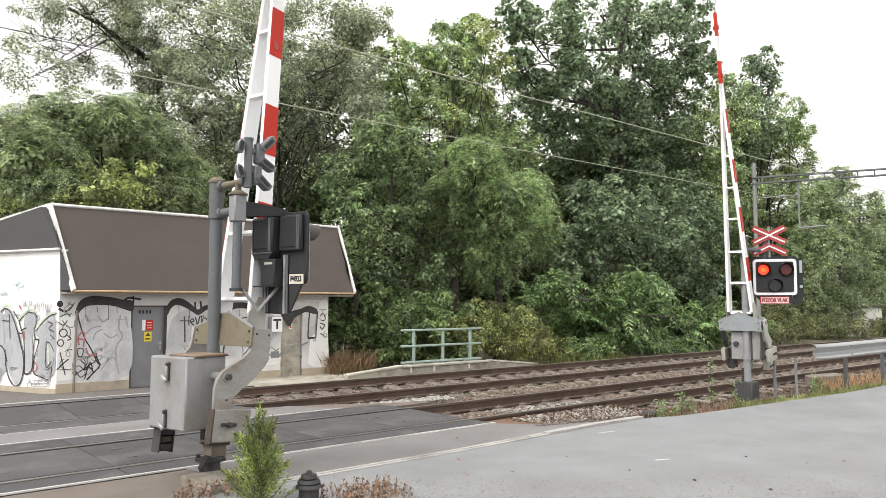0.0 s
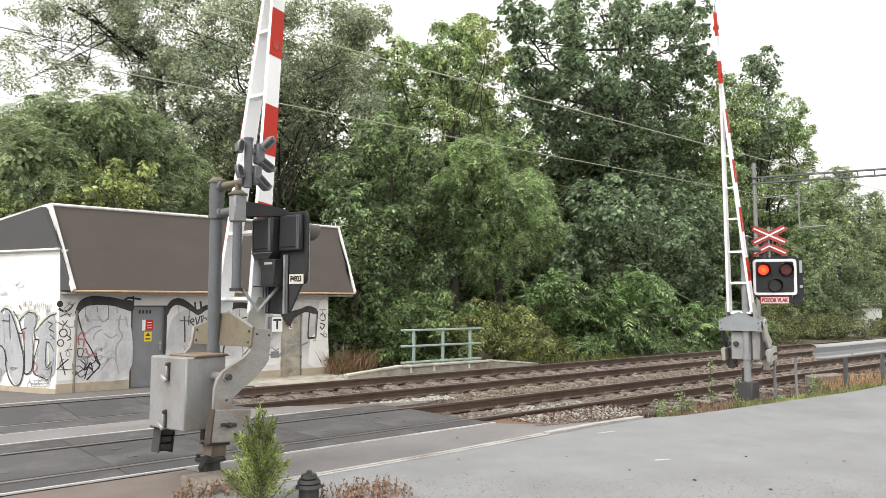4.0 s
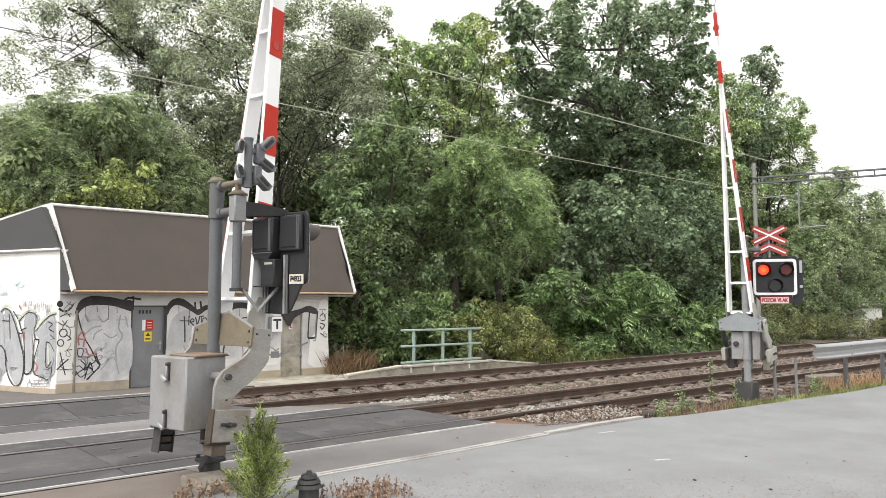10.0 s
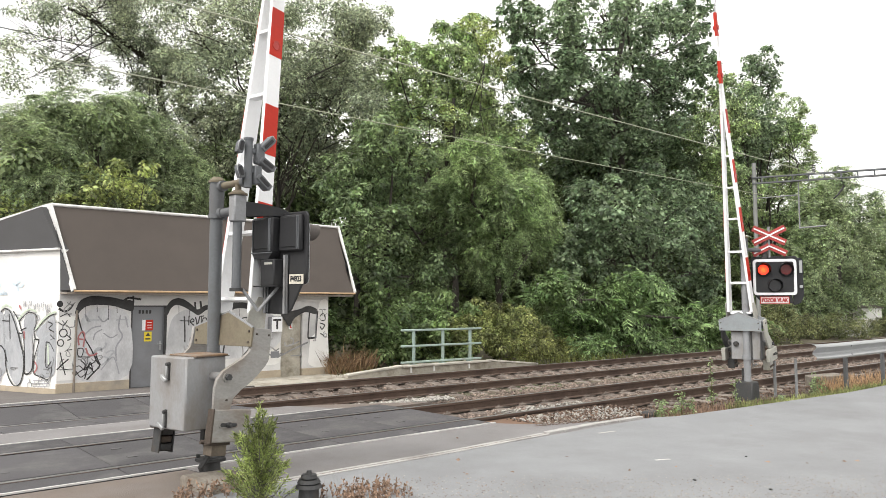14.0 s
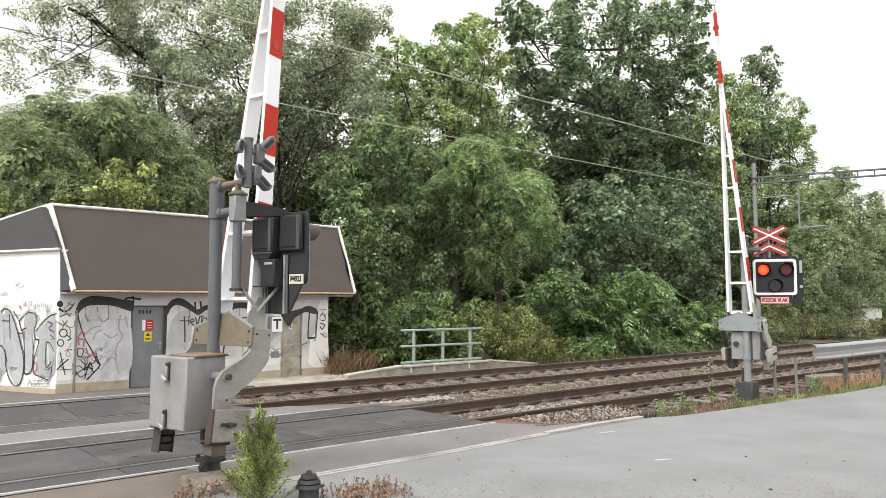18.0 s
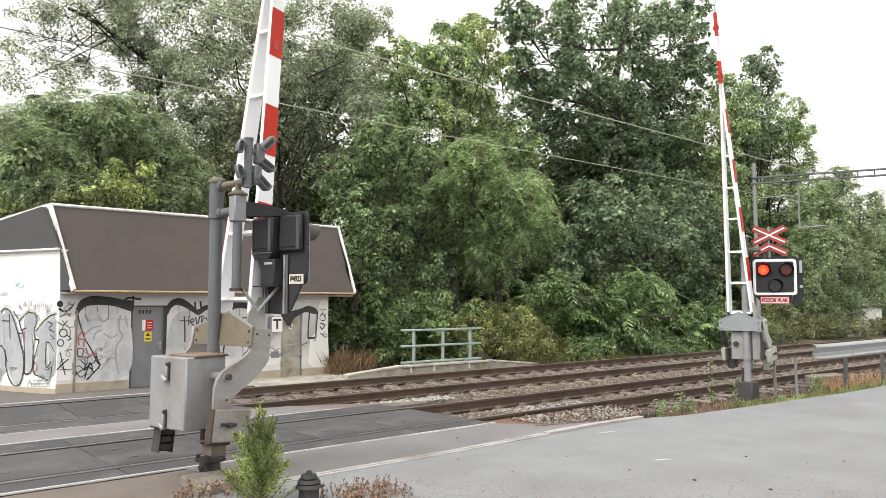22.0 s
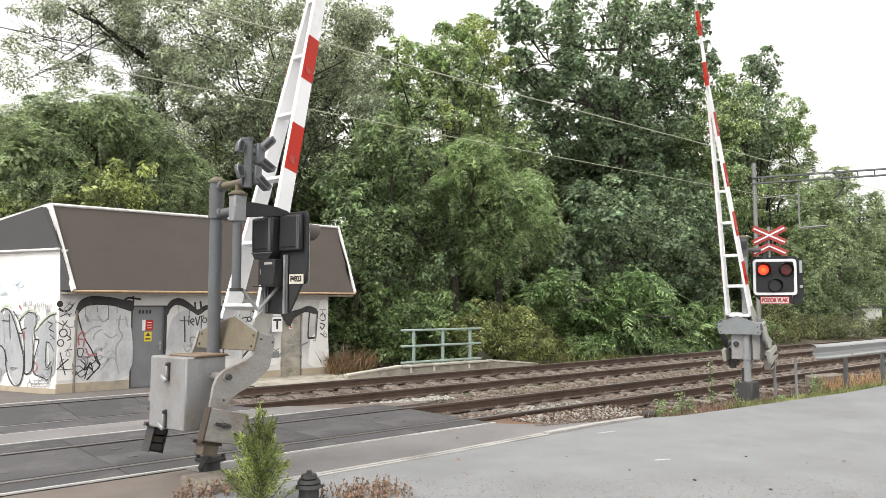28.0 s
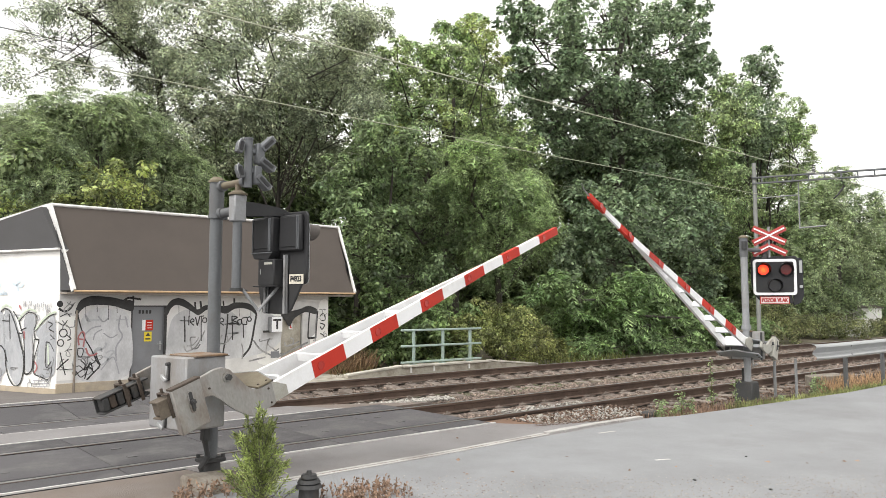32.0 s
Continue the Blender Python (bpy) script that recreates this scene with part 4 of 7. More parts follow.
def scrawl(n, x0, x1, z0, z1, size, seed):
    """Random curly scribbles within a field."""
    rng = np.random.default_rng(seed)
    out = []
    for i in range(n):
        x, z, a = rng.uniform(x0, x1), rng.uniform(z0, z1), rng.uniform(0, 6.28)
        turn = rng.uniform(-1.3, 1.3)
        pts = []
        for j in range(rng.integers(4, 8)):
            pts.append((float(min(max(x, x0), x1)), float(min(max(z, z0), z1))))
            x, z = x + size * math.cos(a), z + size * math.sin(a)
            a += turn + rng.normal() * 0.5
        out.append(pts)
    return out


graffiti("graffiti_scrawl", scrawl(10, 0.02, 0.3, 0.5, 1.9, 0.07, 5), 0.02, SPRAY_SMUDGE, "dense dark scribbles at the corner", y=-0.0055)
graffiti("graffiti_scrawl", scrawl(7, 0.36, 0.85, 0.35, 0.75, 0.08, 6), 0.02, SPRAY_SMUDGE, "dense dark scribbles", y=-0.0055)
graffiti("graffiti_scrawl", scrawl(8, 2.3, 4.4, 0.55, 1.15, 0.12, 7), 0.03, SPRAY_SMUDGE, "smudged dark strokes low on the wall", y=-0.0055)
graffiti("graffiti_scrawl", scrawl(9, 0.5, 1.35, 0.4, 1.5, 0.09, 8), 0.035, SPRAY_GREY, "faded grey strokes", y=-0.0045)
graffiti("graffiti_scrawl", scrawl(7, 5.9, 6.33, 0.9, 1.7, 0.05, 9), 0.018, SPRAY_SMUDGE, "small dark scribbles by the corner", y=-0.0055)
graffiti("graffiti_scrawl", scrawl(5, 4.45, 5.6, 0.55, 1.0, 0.1, 10), 0.03, SPRAY_SMUDGE, "smudged dark strokes by the hatch", y=-0.0055)
graffiti("graffiti_drip", [[(x, z), (x + 0.01, z - d)] for x, z, d in ((0.5, 1.78, 0.25), (0.72, 1.8, 0.14), (0.95, 1.8, 0.3), (1.12, 1.76, 0.12), (2.45, 1.8, 0.2), (2.7, 1.7, 0.16), (3.3, 1.66, 0.22), (3.6, 1.62, 0.3), (3.9, 1.72, 0.18), (4.2, 1.66, 0.24))], 0.012, SPRAY_BLACK, "thin paint drip", y=-0.006)


def side_graffiti(name, strokes, width, material, label, closed=False, fill=False, off=0.012):
    """Strokes on the side wall: (distance along the wall from the corner, height)."""
    for s in strokes:
        bm = bmesh.new()
        pts = curve_pts(s, 5, closed or fill)
        if fill:
            bm.faces.new([bm.verts.new((a, 0, b)) for a, b in pts])
        else:
            ribbon(bm, pts, width * random.uniform(0.8, 1.2), 0, closed=closed)
        for v in bm.verts:
            t, z = v.co.x, v.co.z
            v.co = Vector(hut_side(t, z)) + Vector((-0.912, -0.41, 0)) * off
        part(name, bm, material, HUT, label, smooth=False)


side_graffiti("graffiti_fill", [[(1.66, 1.69), (1.44, 1.67), (1.21, 1.28), (1.02, 0.76), (1.02, 0.29), (1.23, 0.16), (1.5, 0.51), (1.64, 1.09)], [(1.02, 1.55), (0.76, 1.62), (0.68, 1.4), (0.76, 1.11), (0.72, 0.53), (0.93, 0.47), (1.02, 1.11)], [(0.66, 1.23), (0.4, 1.44), (0.1, 1.56), (0.04, 0.56), (0.2, 0.35), (0.61, 0.42), (0.55, 1.06)], [(2.21, 1.57), (1.77, 1.69), (1.65, 1.09), (1.54, 0.5), (1.83, 0.26), (2.14, 0.6)]], 0, SPRAY_FILL, "pale grey graffiti letters", fill=True)
side_graffiti("graffiti_outline", [[(1.79, 1.66), (1.68, 1.73), (1.51, 1.69), (1.37, 1.51), (1.21, 1.22), (1.07, 0.93), (0.99, 0.64), (1.01, 0.35), (1.1, 0.17), (1.24, 0.13), (1.41, 0.25), (1.54, 0.5), (1.6, 0.86)], [(1.74, 1.48), (1.5, 1.47)], [(1.39, 1.68), (1.23, 1.52), (1.13, 1.34), (1.07, 1.22), (1.19, 1.2), (1.06, 0.87)], [(1.19, 1.46), (1.02, 1.6), (0.85, 1.66), (0.67, 1.6), (0.64, 1.46), (0.72, 1.3)], [(1.13, 1.28), (0.95, 1.34)], [(1.03, 1.2), (0.96, 0.64), (0.96, 0.41), (0.82, 0.4), (0.72, 0.53), (0.71, 0.88), (0.69, 1.11)]], 0.026, SPRAY_BLACK, "black graffiti outlines", off=0.018)
side_graffiti("graffiti_outline", [[(0.7, 1.25), (0.49, 1.44), (0.27, 1.58), (0.06, 1.63)], [(0.7, 1.23), (0.66, 1.11), (0.55, 1.09), (0.61, 0.88), (0.67, 0.71), (0.69, 0.53), (0.65, 0.4), (0.42, 0.34), (0.23, 0.3), (0.14, 0.44), (0.14, 0.55), (0.26, 0.49)], [(0.33, 1.06), (0.21, 1.03), (0.08, 0.87)], [(0.33, 1.06), (0.3, 0.55), (0.15, 0.67)], [(1.79, 0.97), (1.64, 0.88), (1.51, 0.62)], [(1.51, 1.63), (1.45, 1.1)], [(0.3, 1.47), (0.16, 1.42), (0.26, 1.33), (0.1, 1.26)], [(0.22, 1.21), (0.08, 1.12)]], 0.026, SPRAY_BLACK, "black graffiti outlines", off=0.018)
side_graffiti("graffiti_edging", [[(1.77, 1.74), (1.63, 1.81), (1.44, 1.75)], [(1.21, 1.5), (1.03, 1.66), (0.85, 1.72), (0.66, 1.67)], [(0.67, 1.3), (0.44, 1.51), (0.21, 1.64), (0.06, 1.67)], [(0.27, 1.01), (0.23, 0.61)]], 0.035, SPRAY_GREEN, "pale green graffiti edging", off=0.02)
side_graffiti("graffiti_red", [[(1.02, 1.27), (0.99, 1.11)], [(0.65, 0.65), (0.57, 0.54), (0.65, 0.42)], [(1.2, 1.81), (1.15, 1.72)]], 0.04, SPRAY_RED, "dull red spray accents", off=0.021)
side_graffiti("graffiti_tag", [[(1.06, 1.89), (1.06, 1.78)], [(1.0, 1.9), (1.01, 1.78)], [(0.93, 1.82), (0.9, 1.66)], [(0.88, 1.89), (0.86, 1.79)], [(0.82, 1.9), (0.82, 1.8)], [(0.75, 1.82), (0.72, 1.65)], [(0.7, 1.83), (0.7, 1.73)], [(0.64, 1.85), (0.61, 1.68)], [(0.58, 1.82), (0.58, 1.68)], [(0.52, 1.85), (0.51, 1.76)], [(0.46, 1.87), (0.46, 1.69)], [(0.4, 1.83), (0.38, 1.72)], [(0.34, 1.82), (0.32, 1.65)], [(0.29, 1.83), (0.27, 1.71)], [(0.23, 1.85), (0.22, 1.77)]], 0.02, SPRAY_FAINT, "thin grey spray scribbles", off=0.018)
side_graffiti("graffiti_scrawl", scrawl(9, 0.05, 2.1, 0.1, 0.5, 0.1, 11), 0.02, SPRAY_SMUDGE, "dark scribbles low on the side wall", off=0.019)
side_graffiti("graffiti_scrawl", scrawl(12, 0.1, 2.0, 0.5, 1.6, 0.09, 12), 0.03, SPRAY_GREY, "grey shading strokes in the letters", off=0.015)
side_graffiti("graffiti_scrawl", scrawl(7, 0.05, 0.35, 0.4, 1.7, 0.07, 13), 0.02, SPRAY_SMUDGE, "dark scribbles at the corner", off=0.019)
side_graffiti("graffiti_pale", scrawl(5, 1.1, 1.9, 2.05, 2.3, 0.1, 14), 0.05, SPRAY_PALE, "washed-out pale blue letters", off=0.013)
side_graffiti("mortar_line", [[(0.67, 0.26), (0.2, 0.28)], [(0.63, 0.2), (0.19, 0.22)], [(0.67, 0.14), (0.19, 0.17)], [(0.63, 0.09), (0.18, 0.11)], [(0.66, 0.03), (0.18, 0.05)], [(0.64, 0.26), (0.63, 0.2)], [(0.53, 0.26), (0.53, 0.21)], [(0.43, 0.27), (0.43, 0.21)], [(0.33, 0.27), (0.33, 0.22)], [(0.23, 0.28), (0.23, 0.22)], [(0.58, 0.2), (0.58, 0.15)], [(0.48, 0.21), (0.48, 0.15)], [(0.38, 0.21), (0.37, 0.16)], [(0.28, 0.22), (0.27, 0.16)], [(0.18, 0.22), (0.17, 0.17)], [(0.63, 0.15), (0.63, 0.09)], [(0.53, 0.15), (0.52, 0.09)], [(0.43, 0.15), (0.42, 0.1)], [(0.32, 0.16), (0.32, 0.1)], [(0.22, 0.16), (0.22, 0.11)], [(0.58, 0.09), (0.57, 0.03)], [(0.47, 0.1), (0.47, 0.04)], [(0.37, 0.1), (0.37, 0.04)], [(0.27, 0.11), (0.27, 0.05)], [(0.17, 0.11), (0.16, 0.05)]], 0.012, SPRAY_FAINT, "bared brick joints at the foot of the wall", off=0.014)


# ---------------------------------------------------------------- barriers and warning lights
# each boom: half distance of its arms, drop of the beams below the axle, where the beams spread and meet, length, starts and ends of the red bands
BOOM_NEAR = dict(half=0.474, drop=-0.424, spread=0.258, merge=5.1, length=7.325, bands=[(1.175, 1.694), (2.189, 2.711), (3.244, 3.771), (4.367, 4.923), (5.486, 5.993), (6.688, 7.325)], deep=0.098, taper=0.4, tip=0.03)
BOOM_FAR = dict(half=0.39, drop=-0.23, spread=0.2, merge=4.58, length=5.779, bands=[(1.139, 1.547), (1.996, 2.422), (2.856, 3.258), (3.719, 4.133), (4.579, 4.968), (5.399, 5.779)], deep=0.075, taper=0.6, tip=0.016)
PIVOT_NEAR = Matrix.Translation((-0.22, -0.06, 0.97)) @ Matrix.Rotation(radians(5.8), 4, "Z")
PIVOT_FAR = Matrix.Translation((-0.307, -0.07, 0.94)) @ Matrix.Rotation(radians(-0.43), 4, "Z")


def beam_half(S, x):
    return S["deep"] * (1 - S["taper"] * x / S["length"])


def beam_y(S, x):
    return max(0.0, S["spread"] * (1 - (x - 0.6) / (S["merge"] - 0.6)))


def tapered(bm, S, x0, x1, side, y_in, y_out, grow=0.0):
    """A stretch of boom from x0 to x1 between two faces, which run in towards the tip."""
    ends = []
    for x in (x0, x1):
        c, hh = side * beam_y(S, x), beam_half(S, x) + grow
        ends.append([bm.verts.new((x, c + side * y, S["drop"] + z)) for y, z in ((y_in, -hh), (y_out, -hh), (y_out, hh), (y_in, hh))])
    a, b = ends
    bm.faces.new(a)
    bm.faces.new(b[::-1])
    for i in range(4):
        bm.faces.new((a[(i + 1) % 4], a[i], b[i], b[(i + 1) % 4]))
    return bm


def boom(barrier, S, cover, paint, dark):
    """The swinging part, along +x in its own space, with arms, counterweights and two striped beams."""
    half, drop, spread, length, merge, bands = S["half"], S["drop"], S["spread"], S["length"], S["merge"], S["bands"]
    k, g, side_ = drop / -0.424, length / 7.325, 1 if drop > -0.4 else -1
    out = [(-0.3, 0.1), (-0.3, -0.07), (-0.18, -0.085), (-0.107, -0.16), (-0.054, -0.246), (0.024, -0.335), (0.12, -0.425), (0.17, -0.455), (0.44, -0.455), (0.457, -0.43), (0.457, -0.242), (0.33, -0.24), (0.24, -0.232), (0.17, -0.152), (0.1, -0.037), (0.05, 0.05), (-0.024, 0.103), (-0.11, 0.115)]
    out = [(x * g if x < 0 else x, z * k if z < 0 else z) for x, z in out]
    bm = bmesh.new()
    slab(bm, out, "y", half - 0.035, half, 0.006)
    root = part("boom", bm, paint, barrier, "red and white striped barrier boom with grey arms")
    bm = bmesh.new()
    slab(bm, out, "y", -half, -half + 0.035, 0.006)
    part("arm", bm, dark, root, "chipped grey steel arm")
    for s in (-1, 1):
        shown = s * side_ > 0
        if shown or side_ > 0:
            xw = -0.42 if side_ < 0 else -0.235
            tall, zp = (0.405, -0.085) if side_ < 0 else ((0.48 * g, -0.13 * k + 0.05) if shown else (0.32, -0.2 * k + 0.05))
            bm = bmesh.new()
            box(bm, (xw * g, s * (half - 0.005), zp), (0.28 * g, 0.07, tall), bevel=0.008)
            plate_ = part("weight_plate", bm, paint, root, "grey counterweight plate with a bolted slot")
            bm = bmesh.new()
            box(bm, (xw * g, s * (half - 0.005), zp + tall / 2), (0.29 * g, 0.076, 0.02), bevel=0.004)
            part("rusty_edge", bm, RIVET, plate_, "rust-brown edge of the plate")
            zs = zp + 0.04
            bm = bmesh.new()
            slab(bm, rounded(0.056, 0.2, 0.027, 4), "y", -0.004, 0.004)
            part("slot_rim", bm, paint, plate_, "raised rim of the slot", m=M((xw + 0.01) * g, s * (half + 0.034), zs))
            bm = bmesh.new()
            slab(bm, rounded(0.034, 0.175, 0.016, 4), "y", -0.004, 0.004)
            part("slot", bm, IRON, plate_, "dark oblong slot", m=M((xw + 0.01) * g, s * (half + 0.0365), zs))
            bm = bmesh.new()
            tube(bm, ((xw + 0.01) * g, s * (half + 0.03), zs), ((xw + 0.01) * g, s * (half + 0.06), zs), 0.026, seg=6)
            tube(bm, ((xw + 0.01) * g, s * (half + 0.06), zs), ((xw + 0.01) * g, s * (half + 0.085), zs), 0.013, seg=8)
            box(bm, ((xw + 0.01) * g, s * (half + 0.05), zs - 0.04), (0.03, 0.016, 0.05), bevel=0.004)
            part("bolt", bm, IRON, plate_, "dark bolt in its slot")
        # channel with the cast weights: open and short beside the plate, long and rusty on the other side
        x0, x1 = (-0.68, -0.42) if shown and side_ < 0 else (-0.58 * g, -0.36 * g) if side_ > 0 else (-0.74, -0.26)
        long_, xm = x1 - x0, (x0 + x1) / 2
        shade_ = STAINED if shown and side_ < 0 else PALE if shown else IRON
        bm = bmesh.new()
        box(bm, (xm, s * (half - 0.03), -0.02), (long_, 0.012, 0.15), bevel=0.003)
        box(bm, (xm, s * (half - 0.085), 0.05), (long_, 0.12, 0.014), bevel=0.003)
        box(bm, (xm, s * (half - 0.085), -0.09), (long_, 0.12, 0.014), bevel=0.003)
        channel = part("weight_channel", bm, shade_, root, "rusty steel channel holding the weights")
        for i in range(2 if shown else 5):
            bm = bmesh.new()
            box(bm, (x0 + 0.05 + 0.07 * i, s * (half - 0.095), -0.02), (0.06, 0.1 - 0.02 * (i % 2), 0.115), bevel=0.008)
            part("cast_weight", bm, RIVET if i % 2 else shade_, channel, "cast-iron weight")
        for xc in (xm - 0.02,) if shown or side_ > 0 else (x0 + 0.24, x0 + 0.38):
            bm = bmesh.new()
            for y_ in (half - 0.155, half - 0.018):
                box(bm, (xc, s * y_, -0.02), (0.035, 0.012, 0.2), bevel=0.003)
            box(bm, (xc, s * (half - 0.086), 0.085), (0.035, 0.15, 0.014), bevel=0.003)
            tube(bm, (xc, s * (half - 0.1), 0.085), (xc, s * (half - 0.1), 0.13), 0.013, seg=8)
            part("weight_clamp", bm, RIVET, channel, "rusty clamp round the weights")
        for bx, bz in ((-0.2, -0.02), (0.4, -0.28), (0.4, -0.42)):
            bm = bmesh.new()
            tube(bm, (bx, s * (half - 0.004), bz * k), (bx, s * (half + 0.01), bz * k), 0.012, 0.009, seg=6)
            part("arm_bolt", bm, RIVET, root, "rusted bolt head")
        bm = bmesh.new()
        slab(bm, [(0.44, drop - 0.09), (0.76, drop - 0.085), (0.76, drop + 0.02), (0.6, drop + 0.12), (0.44, drop + 0.14)], "y", s * (spread + 0.032) - 0.006, s * (spread + 0.032) + 0.006, 0.003)
        part("gusset", bm, PALE, root, "light grey gusset plate carrying the beam")
        bm = bmesh.new()
        tube(bm, (0, s * (half - 0.05), 0), (0, s * (half + 0.012), 0), 0.045, seg=18)
        hub = part("pivot_flange", bm, paint, root, "pivot flange")
        bm = bmesh.new()
        tube(bm, (0, s * (half + 0.01), 0), (0, s * (half + 0.04), 0), 0.03, seg=6)
        part("pivot_bolt", bm, IRON, hub, "dark pivot bolt")
    bm = bmesh.new()
    tube(bm, (0, -half, 0), (0, half, 0), 0.04, seg=14)
    part("axle", bm, GALV, root)
    bm = bmesh.new()
    box(bm, (0.43, 0, drop + 0.02), (0.04, 2 * half - 0.08, 0.06), bevel=0.006)
    part("cross_bar", bm, GALV, root, "grey cross bar between the arms")
    # gabled cover plates on both sides of the arms' ends
    w, wp = (half + 0.012, half - 0.1) if cover is MUD else (half - 0.03, half - 0.03)
    for zc, paint_ in ((-0.222 * k, cover), (drop - 0.13, cover))[:2 if cover is BLUE_GREY else 1]:
        bm = bmesh.new()
        slab(bm, [(-w, 0.28), (wp, 0.28), (wp, 0.455), (wp - w, 0.6), (-w, 0.455)], "z", zc - 0.01, zc + 0.01, 0.003)
        for v in bm.verts:
            v.co.x, v.co.y = v.co.y, v.co.x
        bmesh.ops.recalc_face_normals(bm, faces=bm.faces[:])
        lid_ = part("cover_plate", bm, paint_, root, "gabled steel cover plate across the arms", smooth=False)
        for y0, x0, y1, x1 in ((-w, 0.455, wp - w, 0.6), (wp - w, 0.6, wp, 0.455)):
            bm = bmesh.new()
            chain(bm, [(x0, y0, zc), (x1, y1, zc)], 0.013, 0.013, 6)
            part("ridge_edge", bm, GALV, lid_, "grey folded edge")
        for y in (-w + 0.04, wp - 0.04):
            for x in (0.32, 0.42):
                bm = bmesh.new()
                tube(bm, (x, y, zc - 0.02), (x, y, zc + 0.02), 0.011, seg=8)
                part("rivet", bm, RIVET, lid_, "rusted rivet head")
    # the two beams: white boxes with red plates on their outer faces
    for s in (-1, 1):
        bm = bmesh.new()
        tapered(bm, S, 0.6, merge, s, -0.022, 0.022)
        part("beam", bm, WHITE_PAINT, root, "white enamelled boom beam", smooth=False)
        for x0, x1 in [q for q in bands if q[0] < merge - 0.2]:
            bm = bmesh.new()
            tapered(bm, S, x0, min(x1, merge), s, 0.022, 0.026, 0.001)
            part("red_band", bm, RED_PAINT, root, "red band", smooth=False)
            bm = bmesh.new()
            xm = x0 + 0.12
            ring(bm, (xm, s * (beam_y(S, xm) + 0.026) + (0 if s > 0 else -0.008), drop), "y", 0.048, 0.036, 0.008, 18)
            tube(bm, (xm, s * (beam_y(S, xm) + 0.024), drop), (xm, s * (beam_y(S, xm) + 0.031), drop), 0.037, seg=18)
            part("reflector", bm, REFLECTOR, root, "round red reflector")
    bm = bmesh.new()
    tapered(bm, S, merge - 0.05, length, 1, -S["tip"], S["tip"])
    part("beam_tip", bm, WHITE_PAINT, root, "white outer end of the boom", smooth=False)
    for x0, x1 in [q for q in bands if q[0] >= merge - 0.2]:
        bm = bmesh.new()
        tapered(bm, S, x0, x1 + (0.022 if x1 >= length else 0), 1, -S["tip"] - 0.005, S["tip"] + 0.005, 0.004)
        part("red_band", bm, RED_PAINT, root, "red band", smooth=False)
        for s in (-1, 1):
            bm = bmesh.new()
            tube(bm, (x0 + 0.14, s * 0.03, drop), (x0 + 0.14, s * 0.042, drop), 0.04, seg=18)
            part("reflector", bm, REFLECTOR, root, "round red reflector")
    for i, x in enumerate([q * length for q in (0.1, 0.19, 0.285, 0.385, 0.48, 0.575)]):
        bm = bmesh.new()
        w = beam_y(S, x) * 2 - 0.03
        box(bm, (x, 0, drop + 0.04), (0.035, w, 0.09 if i else 0.16), bevel=0.004)
        part("rung", bm, WHITE_PAINT, root, smooth=False)
    bm = bmesh.new()
    chain(bm, [(length, 0, drop), (length + 0.17, 0.01, drop + 0.01), (length + 0.28, 0.03, drop + 0.03)], 0.012, 0.006, 6)
    part("tip_rod", bm, GALV, root)
    return root


